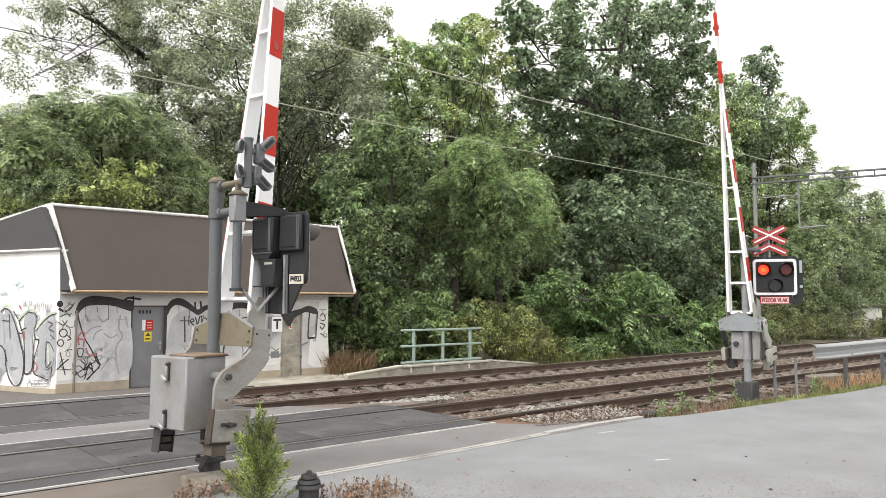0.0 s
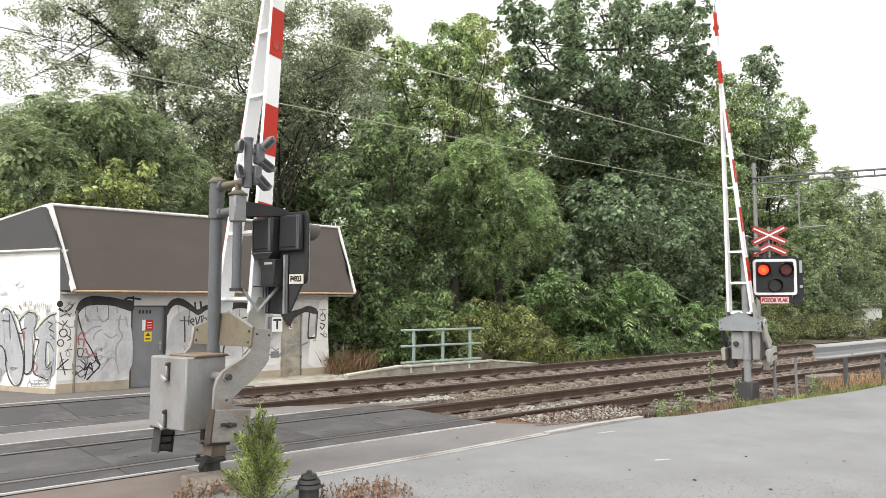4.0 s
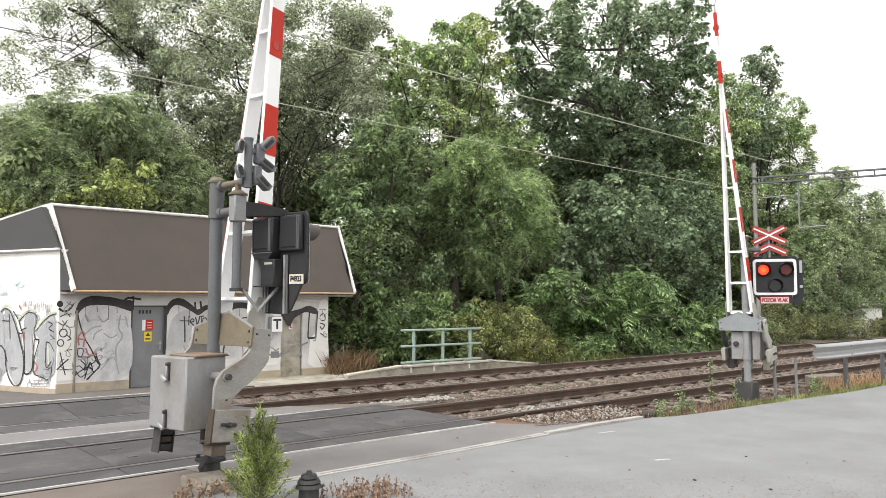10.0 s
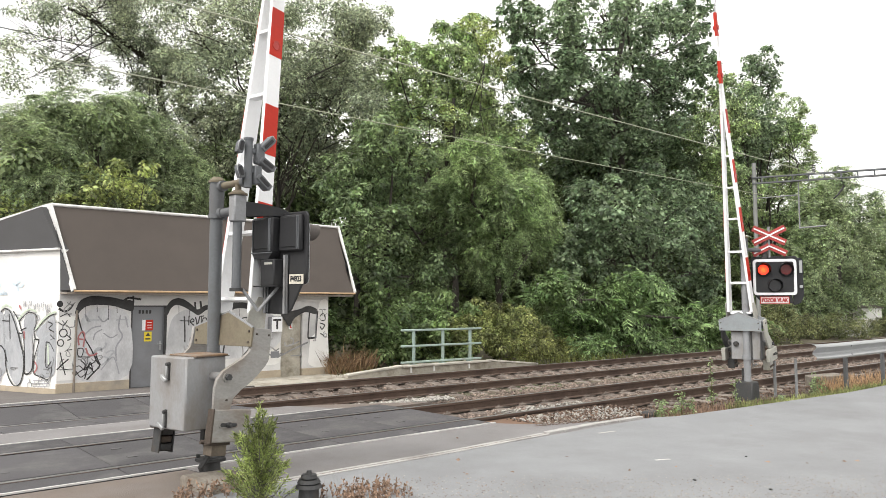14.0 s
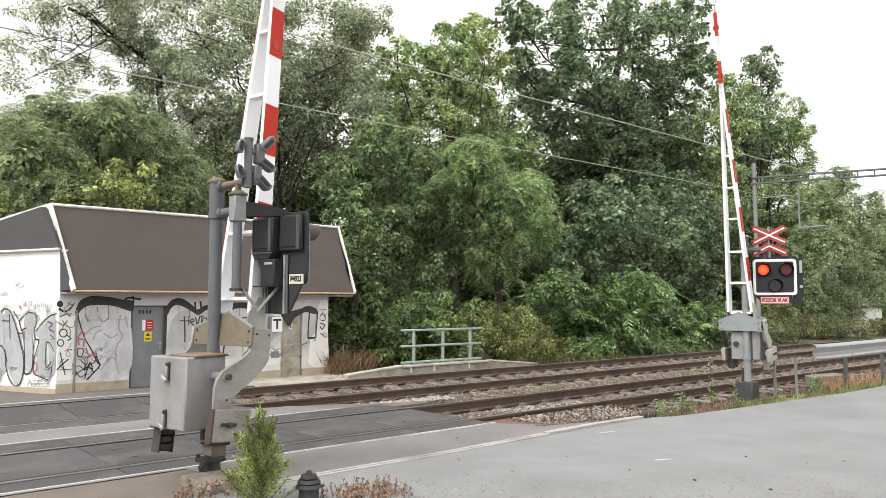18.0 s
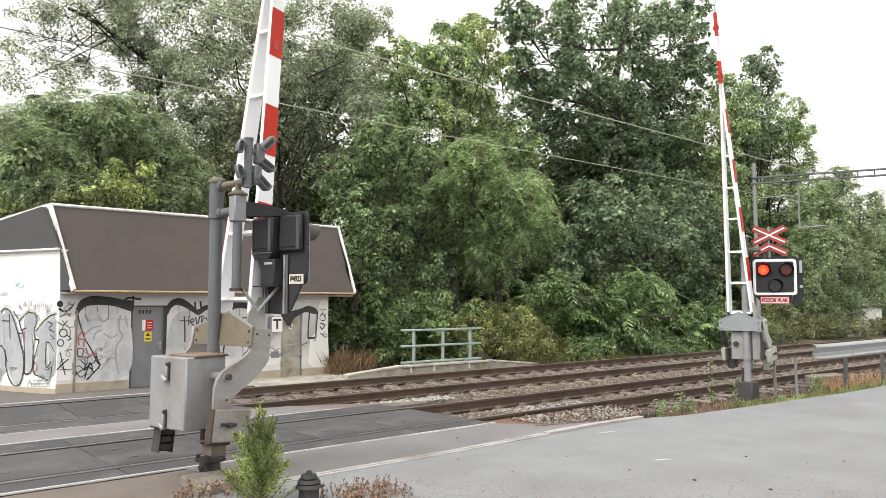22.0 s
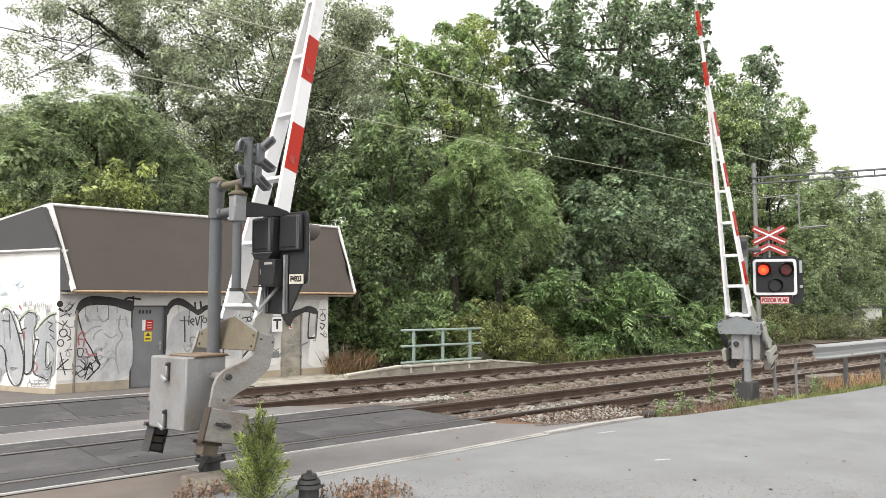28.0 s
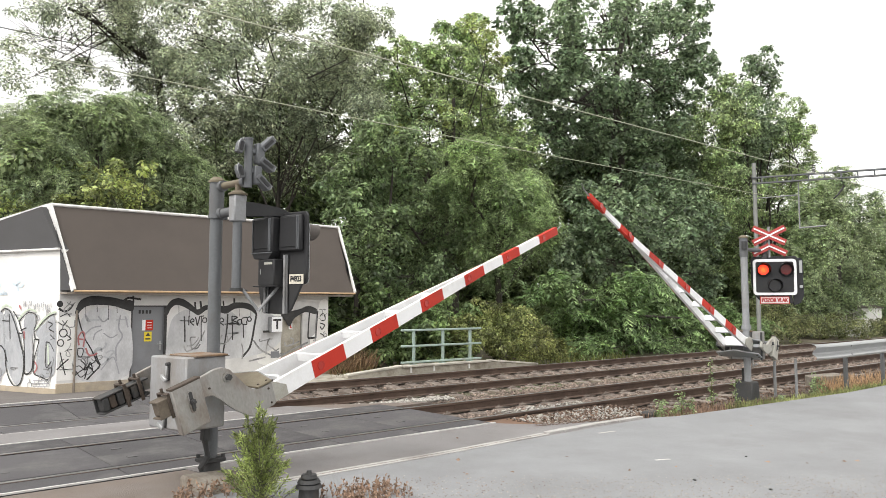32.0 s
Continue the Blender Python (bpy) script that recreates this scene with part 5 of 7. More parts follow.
def signal_head(barrier, m, number, hood):
    """Three-lamp warning light on a white-edged board, facing -y."""
    bm = bmesh.new()
    wide, high = (0.6, 0.6) if number else (0.71, 0.635)
    slab(bm, rounded(wide, high, 0.06), "y", -0.03, 0.0, 0.004)
    head = part("signal_head", bm, BLACK_BOX, barrier, "black warning light board with white edge", m=m)
    bm = bmesh.new()
    o, i = rounded(wide, high, 0.06, 5), rounded(wide - 0.09, high - 0.09, 0.03, 5)
    k = len(o)
    for y in (-0.036, -0.0305):
        vo, vi = [bm.verts.new((a, y, b)) for a, b in o], [bm.verts.new((a, y, b)) for a, b in i]
        for j in range(k):
            bm.faces.new((vo[j], vo[(j + 1) % k], vi[(j + 1) % k], vi[j]))
    part("white_edge", bm, WHITE_PAINT, head, "white reflective board edge", smooth=False)
    bm = bmesh.new()
    far_plate = [(-0.34, -0.3), (-0.26, -0.4), (0.2, -0.4), (0.24, -0.46), (0.3, -0.47), (0.24, -0.1), (0.38, -0.04), (0.4, 0.3), (0.36, 0.37), (-0.34, 0.37), (-0.38, 0.32), (-0.38, -0.1)]
    near_plate = [(-0.34, 0.34), (-0.31, 0.38), (0.29, 0.38), (0.32, 0.34), (0.33, 0.02), (0.36, -0.02), (0.36, -0.28), (0.31, -0.5), (0.28, -0.57), (-0.06, -0.58), (-0.12, -0.54), (-0.33, -0.2)]
    slab(bm, near_plate if number else far_plate, "y", 0.004, 0.03 if number else 0.05, 0.006)
    if not number:
        slab(bm, [(0.3, -0.5), (0.42, -0.46), (0.47, -0.34), (0.47, 0.28), (0.44, 0.34), (0.3, 0.34)], "y", 0.03, 0.05, 0.006)
    part("backing", bm, BLACK_BOX, head, "black backing board", smooth=False)
    for x, deep, zc in ((0.17, 0.115, 0.17), (-0.145, 0.05, 0.18)) if number else ((0.19, 0.24, 0.125), (-0.185, 0.11, 0.16)):
        bm = bmesh.new()
        box(bm, (x, 0.03 + deep / 2, zc), (0.3 if number else 0.34, deep, 0.34), bevel=0.014)
        house = part("lamp_housing", bm, BLACK_BOX, head, "black lamp housing")
        bm = bmesh.new()
        box(bm, (x, 0.034 + deep, zc + 0.01), (0.22 if number else 0.26, 0.012, 0.28), bevel=0.004)
        part("housing_lid", bm, BLACK_BOX, house)
        for e in (-0.125, -0.108, 0.125) if x > 0 else (-0.13, -0.11):
            bm = bmesh.new()
            box(bm, (x + e, 0.036 + deep, zc), (0.009, 0.014, 0.31), bevel=0.002)
            part("housing_rib", bm, POST_GREY, house, "worn light edge", smooth=False)
        if x > 0:
            bm = bmesh.new()
            slab(bm, [(x - 0.15, zc - 0.165), (x + 0.15, zc - 0.165), (x + 0.11, zc - 0.225), (x - 0.1, zc - 0.235)], "y", 0.035, 0.03 + deep, 0.005)
            part("housing_skirt", bm, BLACK_BOX, house, "sloped skirt below the housing")
            bm = bmesh.new()
            box(bm, (x, 0.032 + deep, zc - 0.168), (0.3, 0.01, 0.012), bevel=0.002)
            part("housing_rib", bm, POST_GREY, house, "worn light edge", smooth=False)
    bm = bmesh.new()
    box(bm, (0.08 if number else 0.0, 0.09, -0.185), (0.2, 0.12, 0.25), bevel=0.01)
    low = part("lamp_housing", bm, BLACK_BOX, head, "black lower lamp housing")
    if number:
        bm = bmesh.new()
        box(bm, (0.11, 0.1, -0.315), (0.29, 0.15, 0.012), bevel=0.003)
        part("shelf", bm, BLACK_BOX, low)
        bm = bmesh.new()
        box(bm, (0.06, 0.152, -0.1), (0.11, 0.004, 0.022))
        part("label_strip", bm, PALE, low, "small pale strip", smooth=False)
        for x, z0, z1, r, paint_ in ((0.23, -0.565, -0.31, 0.013, GALV), (0.19, -0.56, -0.31, 0.009, POST_GREY), (-0.05, -0.57, -0.02, 0.016, GALV), (-0.085, -0.57, -0.02, 0.01, POST_GREY)):
            bm = bmesh.new()
            tube(bm, (x, 0.045, z0), (x, 0.045, z1), r, seg=8)
            part("cable_tube", bm, paint_, head, "thin grey vertical tube")
        bm = bmesh.new()
        tube(bm, (-0.02, 0.02, -0.36), (-0.02, 0.02, -0.39), 0.02, seg=8)
        part("plug", bm, IRON, head)
    inserts = []
    for x, z, lens in ((-0.185, 0.2 if number else 0.13, "red"), (0.185, 0.2 if number else 0.13, "red"), (0.05 if number else 0.0, -0.15, "white")):
        bm = bmesh.new()
        # hood: a sleeve longer above than below
        seg = 22
        for r in (0.078, 0.07) if number else (0.118, 0.108):
            a = [bm.verts.new((x + r * math.cos(q), -0.03, z + r * math.sin(q))) for q in [2 * math.pi * j / seg for j in range(seg)]]
            b = [bm.verts.new((x + r * math.cos(q), -0.06 - hood * ((0.82 + 0.18 * math.sin(q)) if number else (0.5 + 0.5 * math.sin(q))), z + r * math.sin(q))) for q in [2 * math.pi * j / seg for j in range(seg)]]
            for j in range(seg):
                bm.faces.new((a[j], a[(j + 1) % seg], b[(j + 1) % seg], b[j]))
        part("hood", bm, HOOD if number else BLACK_BOX, head, "faded dark lamp hood")
        if lens == "red":
            bm = bmesh.new()
            tube(bm, (0, 0.012, 0), (0, -0.012, 0), 0.068 if number else 0.09, seg=28)
            me = mesh_of("lamp_insert", bm, LIT_RED)
            me.materials.append(DARK_RED)
            for p in me.polygons:
                p.material_index = 0 if p.normal.y < -0.5 else 1
            ob = new("lamp_insert", me)
            ob.parent = head
            ob.matrix_basis = M(x, -0.115 + 0.08, z)
            ob["label"] = "turning red lamp lens, lit on one side"
            inserts.append(ob)
        else:
            bm = bmesh.new()
            tube(bm, (x, -0.03, z), (x, -0.036, z), 0.1, seg=24)
            part("lens", bm, GLASS, head, "dark unlit lens")
    if not number:
        bm = bmesh.new()
        box(bm, (-0.012, -0.02, -0.41), (0.475, 0.01, 0.128), bevel=0.003)
        part("sign_plate", bm, RED_PAINT, head, "red-edged plate below the lamps", smooth=False)
        bm = bmesh.new()
        box(bm, (-0.012, -0.026, -0.41), (0.452, 0.008, 0.105), bevel=0.002)
        part("sign_face", bm, SIGN_FACE, head, "white plate reading POZOR VLAK", smooth=False)
        for dx in (-0.0035, 0.0035):
            text_part("lettering", "POZOR VLAK", 0.1, SIGN_RED, head, pose(dx - 0.012, -0.032 - dx * 0.1, -0.41, 90, 0, 0), "red capital letters", 0.7)
    bm = bmesh.new()
    box(bm, (0.43 if not number else 0.3, 0.02, 0.18), (0.05, 0.03, 0.22), bevel=0.004)
    box(bm, (0.43 if not number else 0.3, 0.02, -0.17), (0.05, 0.03, 0.05), bevel=0.004)
    part("latch", bm, ZINC, head, "pale metal side latches")
    if number:
        bm = bmesh.new()
        box(bm, (-0.2, 0.034, -0.25), (0.19, 0.006, 0.09))
        part("code_plate", bm, CREAM, head, "white plate with black crossing number", smooth=False)
        text_part("lettering", number, 0.072, SPRAY_BLACK, head, pose(-0.2, 0.0395, -0.25, 90, 0, 180), "black characters", 0.84)
    return head, inserts


def crossing_barrier(m, label, S, pivot, cover, paint, dark):
    b = thing("crossing_barrier", m, label, "barrier", "level crossing barriers")
    bm = bmesh.new()
    tube(bm, (0, 0, 0.0), (0, 0, 2.72), 0.06, seg=20)
    part("post", bm, GALV if cover is BLUE_GREY else POST_GREY, b, "grey painted steel post")
    bm = bmesh.new()
    tube(bm, (0, 0, 0.0), (0, 0, 0.16), 0.1, 0.085, seg=16)
    box(bm, (0, 0, 0.16), (0.22, 0.2, 0.04), bevel=0.01)
    for x, y in ((0.085, 0.075), (-0.085, 0.075), (0.085, -0.075), (-0.085, -0.075)):
        tube(bm, (x, y, 0.16), (x, y, 0.21), 0.018, seg=6)
    part("base_flange", bm, IRON, b, "dark bolted base flange")
    bm = bmesh.new()
    tube(bm, (0, 0, 2.45), (0, 0, 2.78), 0.07, seg=20)
    part("sleeve", bm, POST_GREY, b, "thicker sleeve at the post top")
    bm = bmesh.new()
    tube(bm, (0, 0, 2.78), (0, 0, 2.8), 0.082, seg=20)
    tube(bm, (0, 0, 2.8), (0, 0, 2.835), 0.075, 0.04, seg=20)
    part("cap", bm, MUD, b, "brownish post cap")
    # drive cabinet, turned a little on the post, with lid and latches
    twist = Matrix.Rotation(radians(5.8), 4, "Z")
    bm = bmesh.new()
    box(bm, (-0.29, -0.03, 0.825), (0.42, 0.55, 0.64), bevel=0.014)
    bm.transform(twist)
    cab = part("drive_cabinet", bm, BOX_GREY, b, "light grey steel drive cabinet with dust and rust")
    bm = bmesh.new()
    box(bm, (-0.24, -0.12, 1.153), (0.34, 0.4, 0.016), bevel=0.004)
    bm.transform(twist)
    part("lid", bm, LID_RUST, cab, "rust-stained cabinet lid")
    bm = bmesh.new()
    box(bm, (-0.24, -0.12, 1.143), (0.36, 0.42, 0.006), bevel=0.002)
    bm.transform(twist)
    part("lid_seam", bm, RIVET, cab, "dark rusty lid seam")
    for y, z in ((-0.06, 1.02), (-0.03, 0.6)):
        bm = bmesh.new()
        box(bm, (-0.508, y, z), (0.016, 0.026, 0.16), bevel=0.004)
        tube(bm, (-0.5, y, z + 0.06), (-0.535, y, z + 0.06), 0.016, seg=8)
        bm.transform(twist)
        latch_ = part("latch", bm, IRON, cab, "dark metal latch strap")
        bm = bmesh.new()
        box(bm, (-0.532, y + 0.035, z - 0.065), (0.03, 0.09, 0.035), (28, 0, 0), 0.006)
        box(bm, (-0.525, y + 0.005, z - 0.01), (0.02, 0.018, 0.11), bevel=0.004)
        bm.transform(twist)
        part("latch_handle", bm, ZINC, latch_, "bright worn toggle handle")
    bm = bmesh.new()
    box(bm, (-0.06, 0, 0.84), (0.2, 0.18, 0.5), bevel=0.01)
    part("bracket", bm, POST_GREY, b)
    bm = bmesh.new()
    chain(bm, [(-0.1, -0.1, 0.5), (-0.13, -0.11, 0.36), (-0.1, -0.12, 0.22), (-0.16, -0.1, 0.12), (-0.14, -0.1, 0.02)], 0.028, 0.028, 8)
    part("cable_conduit", bm, IRON, b, "dark flexible cable conduit")
    bm = bmesh.new()
    box(bm, (-0.12, -0.1, 0.42), (0.07, 0.07, 0.12), bevel=0.008)
    part("cable_gland", bm, IRON, b)
    swing_part = boom(b, S, cover, paint, dark)
    swing_part.matrix_basis = pivot
    return b, swing_part


NEAR, NEAR_BOOM = crossing_barrier(M(2.94, 6.75, 0, 0, 0, 7), "grey level crossing barrier with striped boom and signal seen from behind", BOOM_NEAR, PIVOT_NEAR, MUD, ARM_GREY, ARM_GREY)
FAR, FAR_BOOM = crossing_barrier(M(12.42, 6.3, 0, 0, 0, 188), "grey level crossing barrier with striped boom beside the red warning light", BOOM_FAR, PIVOT_FAR, BLUE_GREY, PALE, IRON)
for o in FAR.children_recursive:
    if o.name.split(".")[0] in ("drive_cabinet", "lid", "lid_seam", "latch"):
        o.data.transform(Matrix.Translation((0.07, 0.02, 0.9)) @ Matrix.Diagonal((0.8, 0.9, 0.76, 1)) @ Matrix.Translation((0, 0, -0.82)))
    elif o.name.split(".")[0] == "bracket":
        o.data.transform(Matrix.Diagonal((0.6, 0.5, 1, 1)))
FAR_CAB = next(o for o in FAR.children if o.name.split(".")[0] == "drive_cabinet")
for y, wide in ((0.085, 0.022), (-0.25, 0.03), (0.25, 0.022)):
    bm = bmesh.new()
    box(bm, (0.0, y, 0.9), (0.05, wide, 0.48), bevel=0.003)
    part("panel_gap", bm, IRON, FAR_CAB, "dark gap beside the cabinet panel", smooth=False)
bm = bmesh.new()
tube(bm, (0.0, -0.17, 0.93), (0.06, -0.17, 0.93), 0.045, seg=14)
tube(bm, (0.06, -0.17, 0.93), (0.075, -0.17, 0.93), 0.028, seg=10)
part("lock_knob", bm, IRON, FAR_CAB, "dark round lock on the cabinet")

# near post: two brackets towards the yard, a cluster of small lamps and the warning light seen from behind
bm = bmesh.new()
tube(bm, (0.0, -0.05, 2.74), (0.0, -0.55, 2.74), 0.034, seg=12)
part("bracket_arm", bm, MUD, NEAR, "rusty tube bracket")
bm = bmesh.new()
tube(bm, (0.0, -0.05, 2.48), (0.0, -0.36, 2.48), 0.044, seg=12)
part("bracket_arm", bm, POST_GREY, NEAR, "grey tube bracket")
bm = bmesh.new()
tube(bm, (0.0, -0.53, 2.68), (0.0, -0.53, 3.13), 0.038, seg=12)
tube(bm, (0.0, -0.53, 3.12), (0.0, -0.53, 3.14), 0.044, seg=12)
cluster = part("lamp_stem", bm, POST_GREY, NEAR, "grey stem with small hooded side lamps")
for c, sz in (((0.1, -0.55, 3.0), (0.085, 0.08, 0.19)), ((0.075, -0.55, 2.8), (0.075, 0.08, 0.17)), ((0.05, -0.54, 3.02), (0.06, 0.05, 0.05)), ((0.04, -0.54, 2.84), (0.06, 0.05, 0.05))):
    bm = bmesh.new()
    box(bm, c, sz, bevel=0.01)
    part("lamp_mount", bm, POST_GREY, cluster)
for x, z, tilt in ((0.17, 3.1, -45), (0.165, 2.91, 28), (0.13, 2.74, 38)):
    bm = bmesh.new()
    slab(bm, [(-0.085, -0.03), (0.07, -0.036), (0.09, -0.02), (0.085, 0.03), (-0.07, 0.036), (-0.085, 0.02)], "y", -0.045, 0.045, 0.004)
    lamp_ = part("side_lamp", bm, POST_GREY, cluster, "small grey hooded lamp", m=M(x, -0.56, z, 0, tilt, 0))
    bm = bmesh.new()
    slab(bm, rounded(0.12, 0.03, 0.008), "y", -0.051, -0.046)
    part("lens", bm, BLACK_BOX, lamp_)
    bm = bmesh.new()
    box(bm, (0.088, 0, 0.004), (0.008, 0.092, 0.056), bevel=0.002)
    part("lamp_rim", bm, ZINC, lamp_, "pale worn rim")
for x, z, tilt in ((-0.09, 3.05, 12), (-0.09, 2.82, -22)):
    bm = bmesh.new()
    slab(bm, [(-0.03, -0.06), (0.02, -0.065), (0.03, -0.04), (0.03, 0.045), (0.0, 0.065), (-0.02, 0.055), (-0.032, 0.015)], "y", -0.03, 0.03, 0.004)
    lamp_ = part("side_lamp", bm, POST_GREY, cluster, "small grey hooded lamp", m=M(x, -0.53, z, 0, tilt, 0))
    bm = bmesh.new()
    slab(bm, rounded(0.036, 0.085, 0.012), "y", -0.036, -0.031)
    part("lens", bm, BLACK_BOX, lamp_)
    bm = bmesh.new()
    chain(bm, [(-0.036, -0.036, -0.045), (-0.04, -0.036, 0.015), (-0.028, -0.036, 0.058), (0.0, -0.036, 0.074)], 0.005, 0.005, 5)
    part("lamp_rim", bm, ZINC, lamp_, "pale worn rim")
bm = bmesh.new()
box(bm, (0.0, -0.37, 2.5), (0.13, 0.11, 0.25), bevel=0.012)
part("clamp_block", bm, GALV, NEAR, "grey clamp block with brown cap")
bm = bmesh.new()
tube(bm, (0.0, -0.37, 2.625), (0.0, -0.37, 2.64), 0.088, seg=14)
tube(bm, (0.0, -0.37, 2.64), (0.0, -0.37, 2.67), 0.08, 0.04, seg=14)
tube(bm, (0.0, -0.37, 2.66), (0.0, -0.37, 2.74), 0.03, seg=10)
part("clamp_cap", bm, MUD, NEAR, "rusty round clamp cap")
bm = bmesh.new()
tube(bm, (0.0, -0.37, 1.75), (0.0, -0.37, 2.4), 0.042, seg=12)
part("hanger_tube", bm, POST_GREY, NEAR, "grey hanging tube")
bm = bmesh.new()
tube(bm, (0.0, -0.37, 1.73), (0.0, -0.37, 1.76), 0.06, seg=12)
box(bm, (0.05, -0.37, 1.74), (0.12, 0.04, 0.015), bevel=0.003)
part("hanger_flange", bm, IRON, NEAR, "dark flange under the hanging tube")
bm = bmesh.new()
slab(bm, [(0.05, 2.42), (0.05, 2.57), (0.2, 2.555), (0.36, 2.53), (0.46, 2.5), (0.5, 2.47), (0.47, 2.44), (0.3, 2.445)], "y", -0.03, 0.03, 0.008)
part("cantilever", bm, BLACK_BOX, NEAR, "black tapered cantilever", m=M(0, -0.37, 0, 0, 0, -22))
bm = bmesh.new()
for a, b in (((0.06, -0.38, 1.75), (0.19, -0.45, 1.55)), ((0.19, -0.45, 1.55), (0.37, -0.52, 1.79))):
    tube(bm, a, b, 0.015, seg=8)
part("stay", bm, GALV, NEAR, "thin steel stays")
HEAD_NEAR, LAMPS_NEAR = signal_head(NEAR, M(0.41, -0.55, 2.095, 0, 0, 95), "P4923", 0.17)

for z, y in ((2.74, -0.1), (2.48, -0.1), (2.74, -0.48), (2.48, -0.29)):
    bm = bmesh.new()
    tube(bm, (0, y - 0.025, z), (0, y + 0.025, z), 0.052, seg=14)
    part("collar", bm, POST_GREY, NEAR, "bolted clamp collar")
for z in (2.45,):
    bm = bmesh.new()
    tube(bm, (0, 0, z - 0.02), (0, 0, z + 0.02), 0.079, seg=18)
    box(bm, (0.09, 0, z), (0.04, 0.05, 0.035), bevel=0.004)
    part("post_clamp", bm, POST_GREY, NEAR, "bolted clamp band on the post")

# far post: bracket, warning light facing the yard, crossbuck
bm = bmesh.new()
tube(bm, (-0.02, 0.0, 2.58), (-0.42, 0.2, 2.58), 0.035, seg=10)
part("bracket_arm", bm, POST_GREY, FAR, "grey tube bracket")
bm = bmesh.new()
tube(bm, (0.05, 0.03, 2.58), (0.05, 0.03, 2.72), 0.05, seg=10)
box(bm, (-0.42, 0.22, 2.5), (0.08, 0.08, 0.5), bevel=0.008)
part("clamp_block", bm, IRON, FAR)
HEAD_FAR, LAMPS_FAR = signal_head(FAR, M(-0.46, 0.36, 2.1, 0, 0, 115), "", 0.15)
buck = Matrix.Translation((-0.4, 0.31, 2.8)) @ pose(0, 0, 0, 0, 0, 115)
bm = bmesh.new()
tube(bm, (0, 0.04, -0.35), (0, 0.04, 0.2), 0.02, seg=8)
cross = part("crossbuck", bm, GALV, FAR, "red and white double crossbuck", m=buck)
for z0, a0, half in ((0.04, 27, 0), (0.04, -27, 0), (-0.17, -27, -1), (-0.17, 27, 1)):
    for w, hgt, y, mt, nm in ((0.6, 0.115, 0.0, SIGN_RED, "red_board"), (0.56, 0.025, -0.012, WHITE_PAINT, "white_stripe")):
        bm = bmesh.new()
        if half:
            a = radians(a0)
            L = w * 0.52
            box(bm, (half * L / 2 * math.cos(a), y, z0 - abs(L / 2 * math.sin(a)) + 0.02), (L, 0.014, hgt), (0, a0, 0), 0.003)
        else:
            box(bm, (0, y + (0.006 if a0 < 0 else 0), z0), (w, 0.014, hgt), (0, a0, 0), 0.003)
        part(nm, bm, mt, cross, smooth=False)
for z in (0.7, 1.22):
    bm = bmesh.new()
    tube(bm, (0, 0, z - 0.035), (0, 0, z + 0.035), 0.082, seg=18)
    box(bm, (-0.09, 0, z), (0.04, 0.1, 0.05), bevel=0.006)
    part("post_clamp", bm, GALV, FAR, "pale bolted clamp on the post")

# concrete footings
bm = bmesh.new()
box(bm, (2.86, 6.36, -0.02), (0.5, 0.5, 0.22), (2, 1, 8), 0.03)
for v in bm.verts:
    v.co += Vector((random.uniform(-0.03, 0.03), random.uniform(-0.03, 0.03), random.uniform(-0.02, 0.015)))
solo("footing", bm, FOOTING, "weathered concrete footing of the near barrier", "footing")
bm = bmesh.new()
slab(bm, [(12.24, -0.25), (12.6, -0.25), (12.54, 0.29), (12.3, 0.29)], "y", 6.16, 6.48, 0.02)
solo("footing", bm, IRON, "dark cast footing of the far barrier", "footing")

# ---------------------------------------------------------------- railing, platform edge, guard rail, posts
bm = bmesh.new()
slab(bm, [(9.85, -0.3), (16.6, -0.3), (16.6, -0.16), (14.6, 0.03), (11.55, 0.03), (9.85, -0.1)], "y", 14.92, 15.1, 0.01)
edge = solo("platform_edge", bm, MOSSY, "low pale concrete edge wall beside the far track", "edge wall", kind="structure", smooth=False)
bm = bmesh.new()
slab(bm, [(11.55, 14.95), (14.6, 14.95), (14.6, 15.35), (11.55, 15.35)], "z", -0.3, 0.06, 0.01)
solo("footbridge_slab", bm, MOSSY, "pale concrete culvert slab with green railing", "slab", smooth=False)
bm = bmesh.new()
box(bm, (13.05, 14.915, 0.05), (3.1, 0.12, 0.05), bevel=0.008)
for a, b in (((9.85, -0.09), (11.5, 0.04)), ((14.62, 0.04), (16.6, -0.15))):
    slope_ = math.degrees(math.atan2(b[1] - a[1], b[0] - a[0]))
    box(bm, ((a[0] + b[0]) / 2, 14.99, (a[1] + b[1]) / 2 + 0.02), (math.dist(a, b), 0.2, 0.05), (0, -slope_, 0), 0.008)
solo("coping", bm, CONCRETE, "pale concrete coping along the slab edge", "coping", kind="structure")
for x in (11.78, 12.55, 13.8):
    bm = bmesh.new()
    box(bm, (x, 14.915, -0.035), (0.06, 0.04, 0.17), bevel=0.006)
    solo("edge_stud", bm, PLASTER, "white painted stud on the concrete edge", "stud", group="edge studs", smooth=False)
RAILING = thing("railing", M(13.0, 15.05, 0.06), "pale green tubular steel railing on the slab", "railing")
for z in (0.9, 0.49, 0.075):
    bm = bmesh.new()
    box(bm, (-0.02, 0, z), (2.84, 0.05, 0.055), bevel=0.012)
    part("rail_bar", bm, GREEN_RAIL, RAILING)
for x in (-1.0, 0.0, 1.0):
    bm = bmesh.new()
    box(bm, (x, 0.03, 0.45), (0.085, 0.06, 0.92), bevel=0.012)
    box(bm, (x, 0.04, 0.01), (0.16, 0.14, 0.02), bevel=0.004)
    part("rail_post", bm, GREEN_RAIL, RAILING)

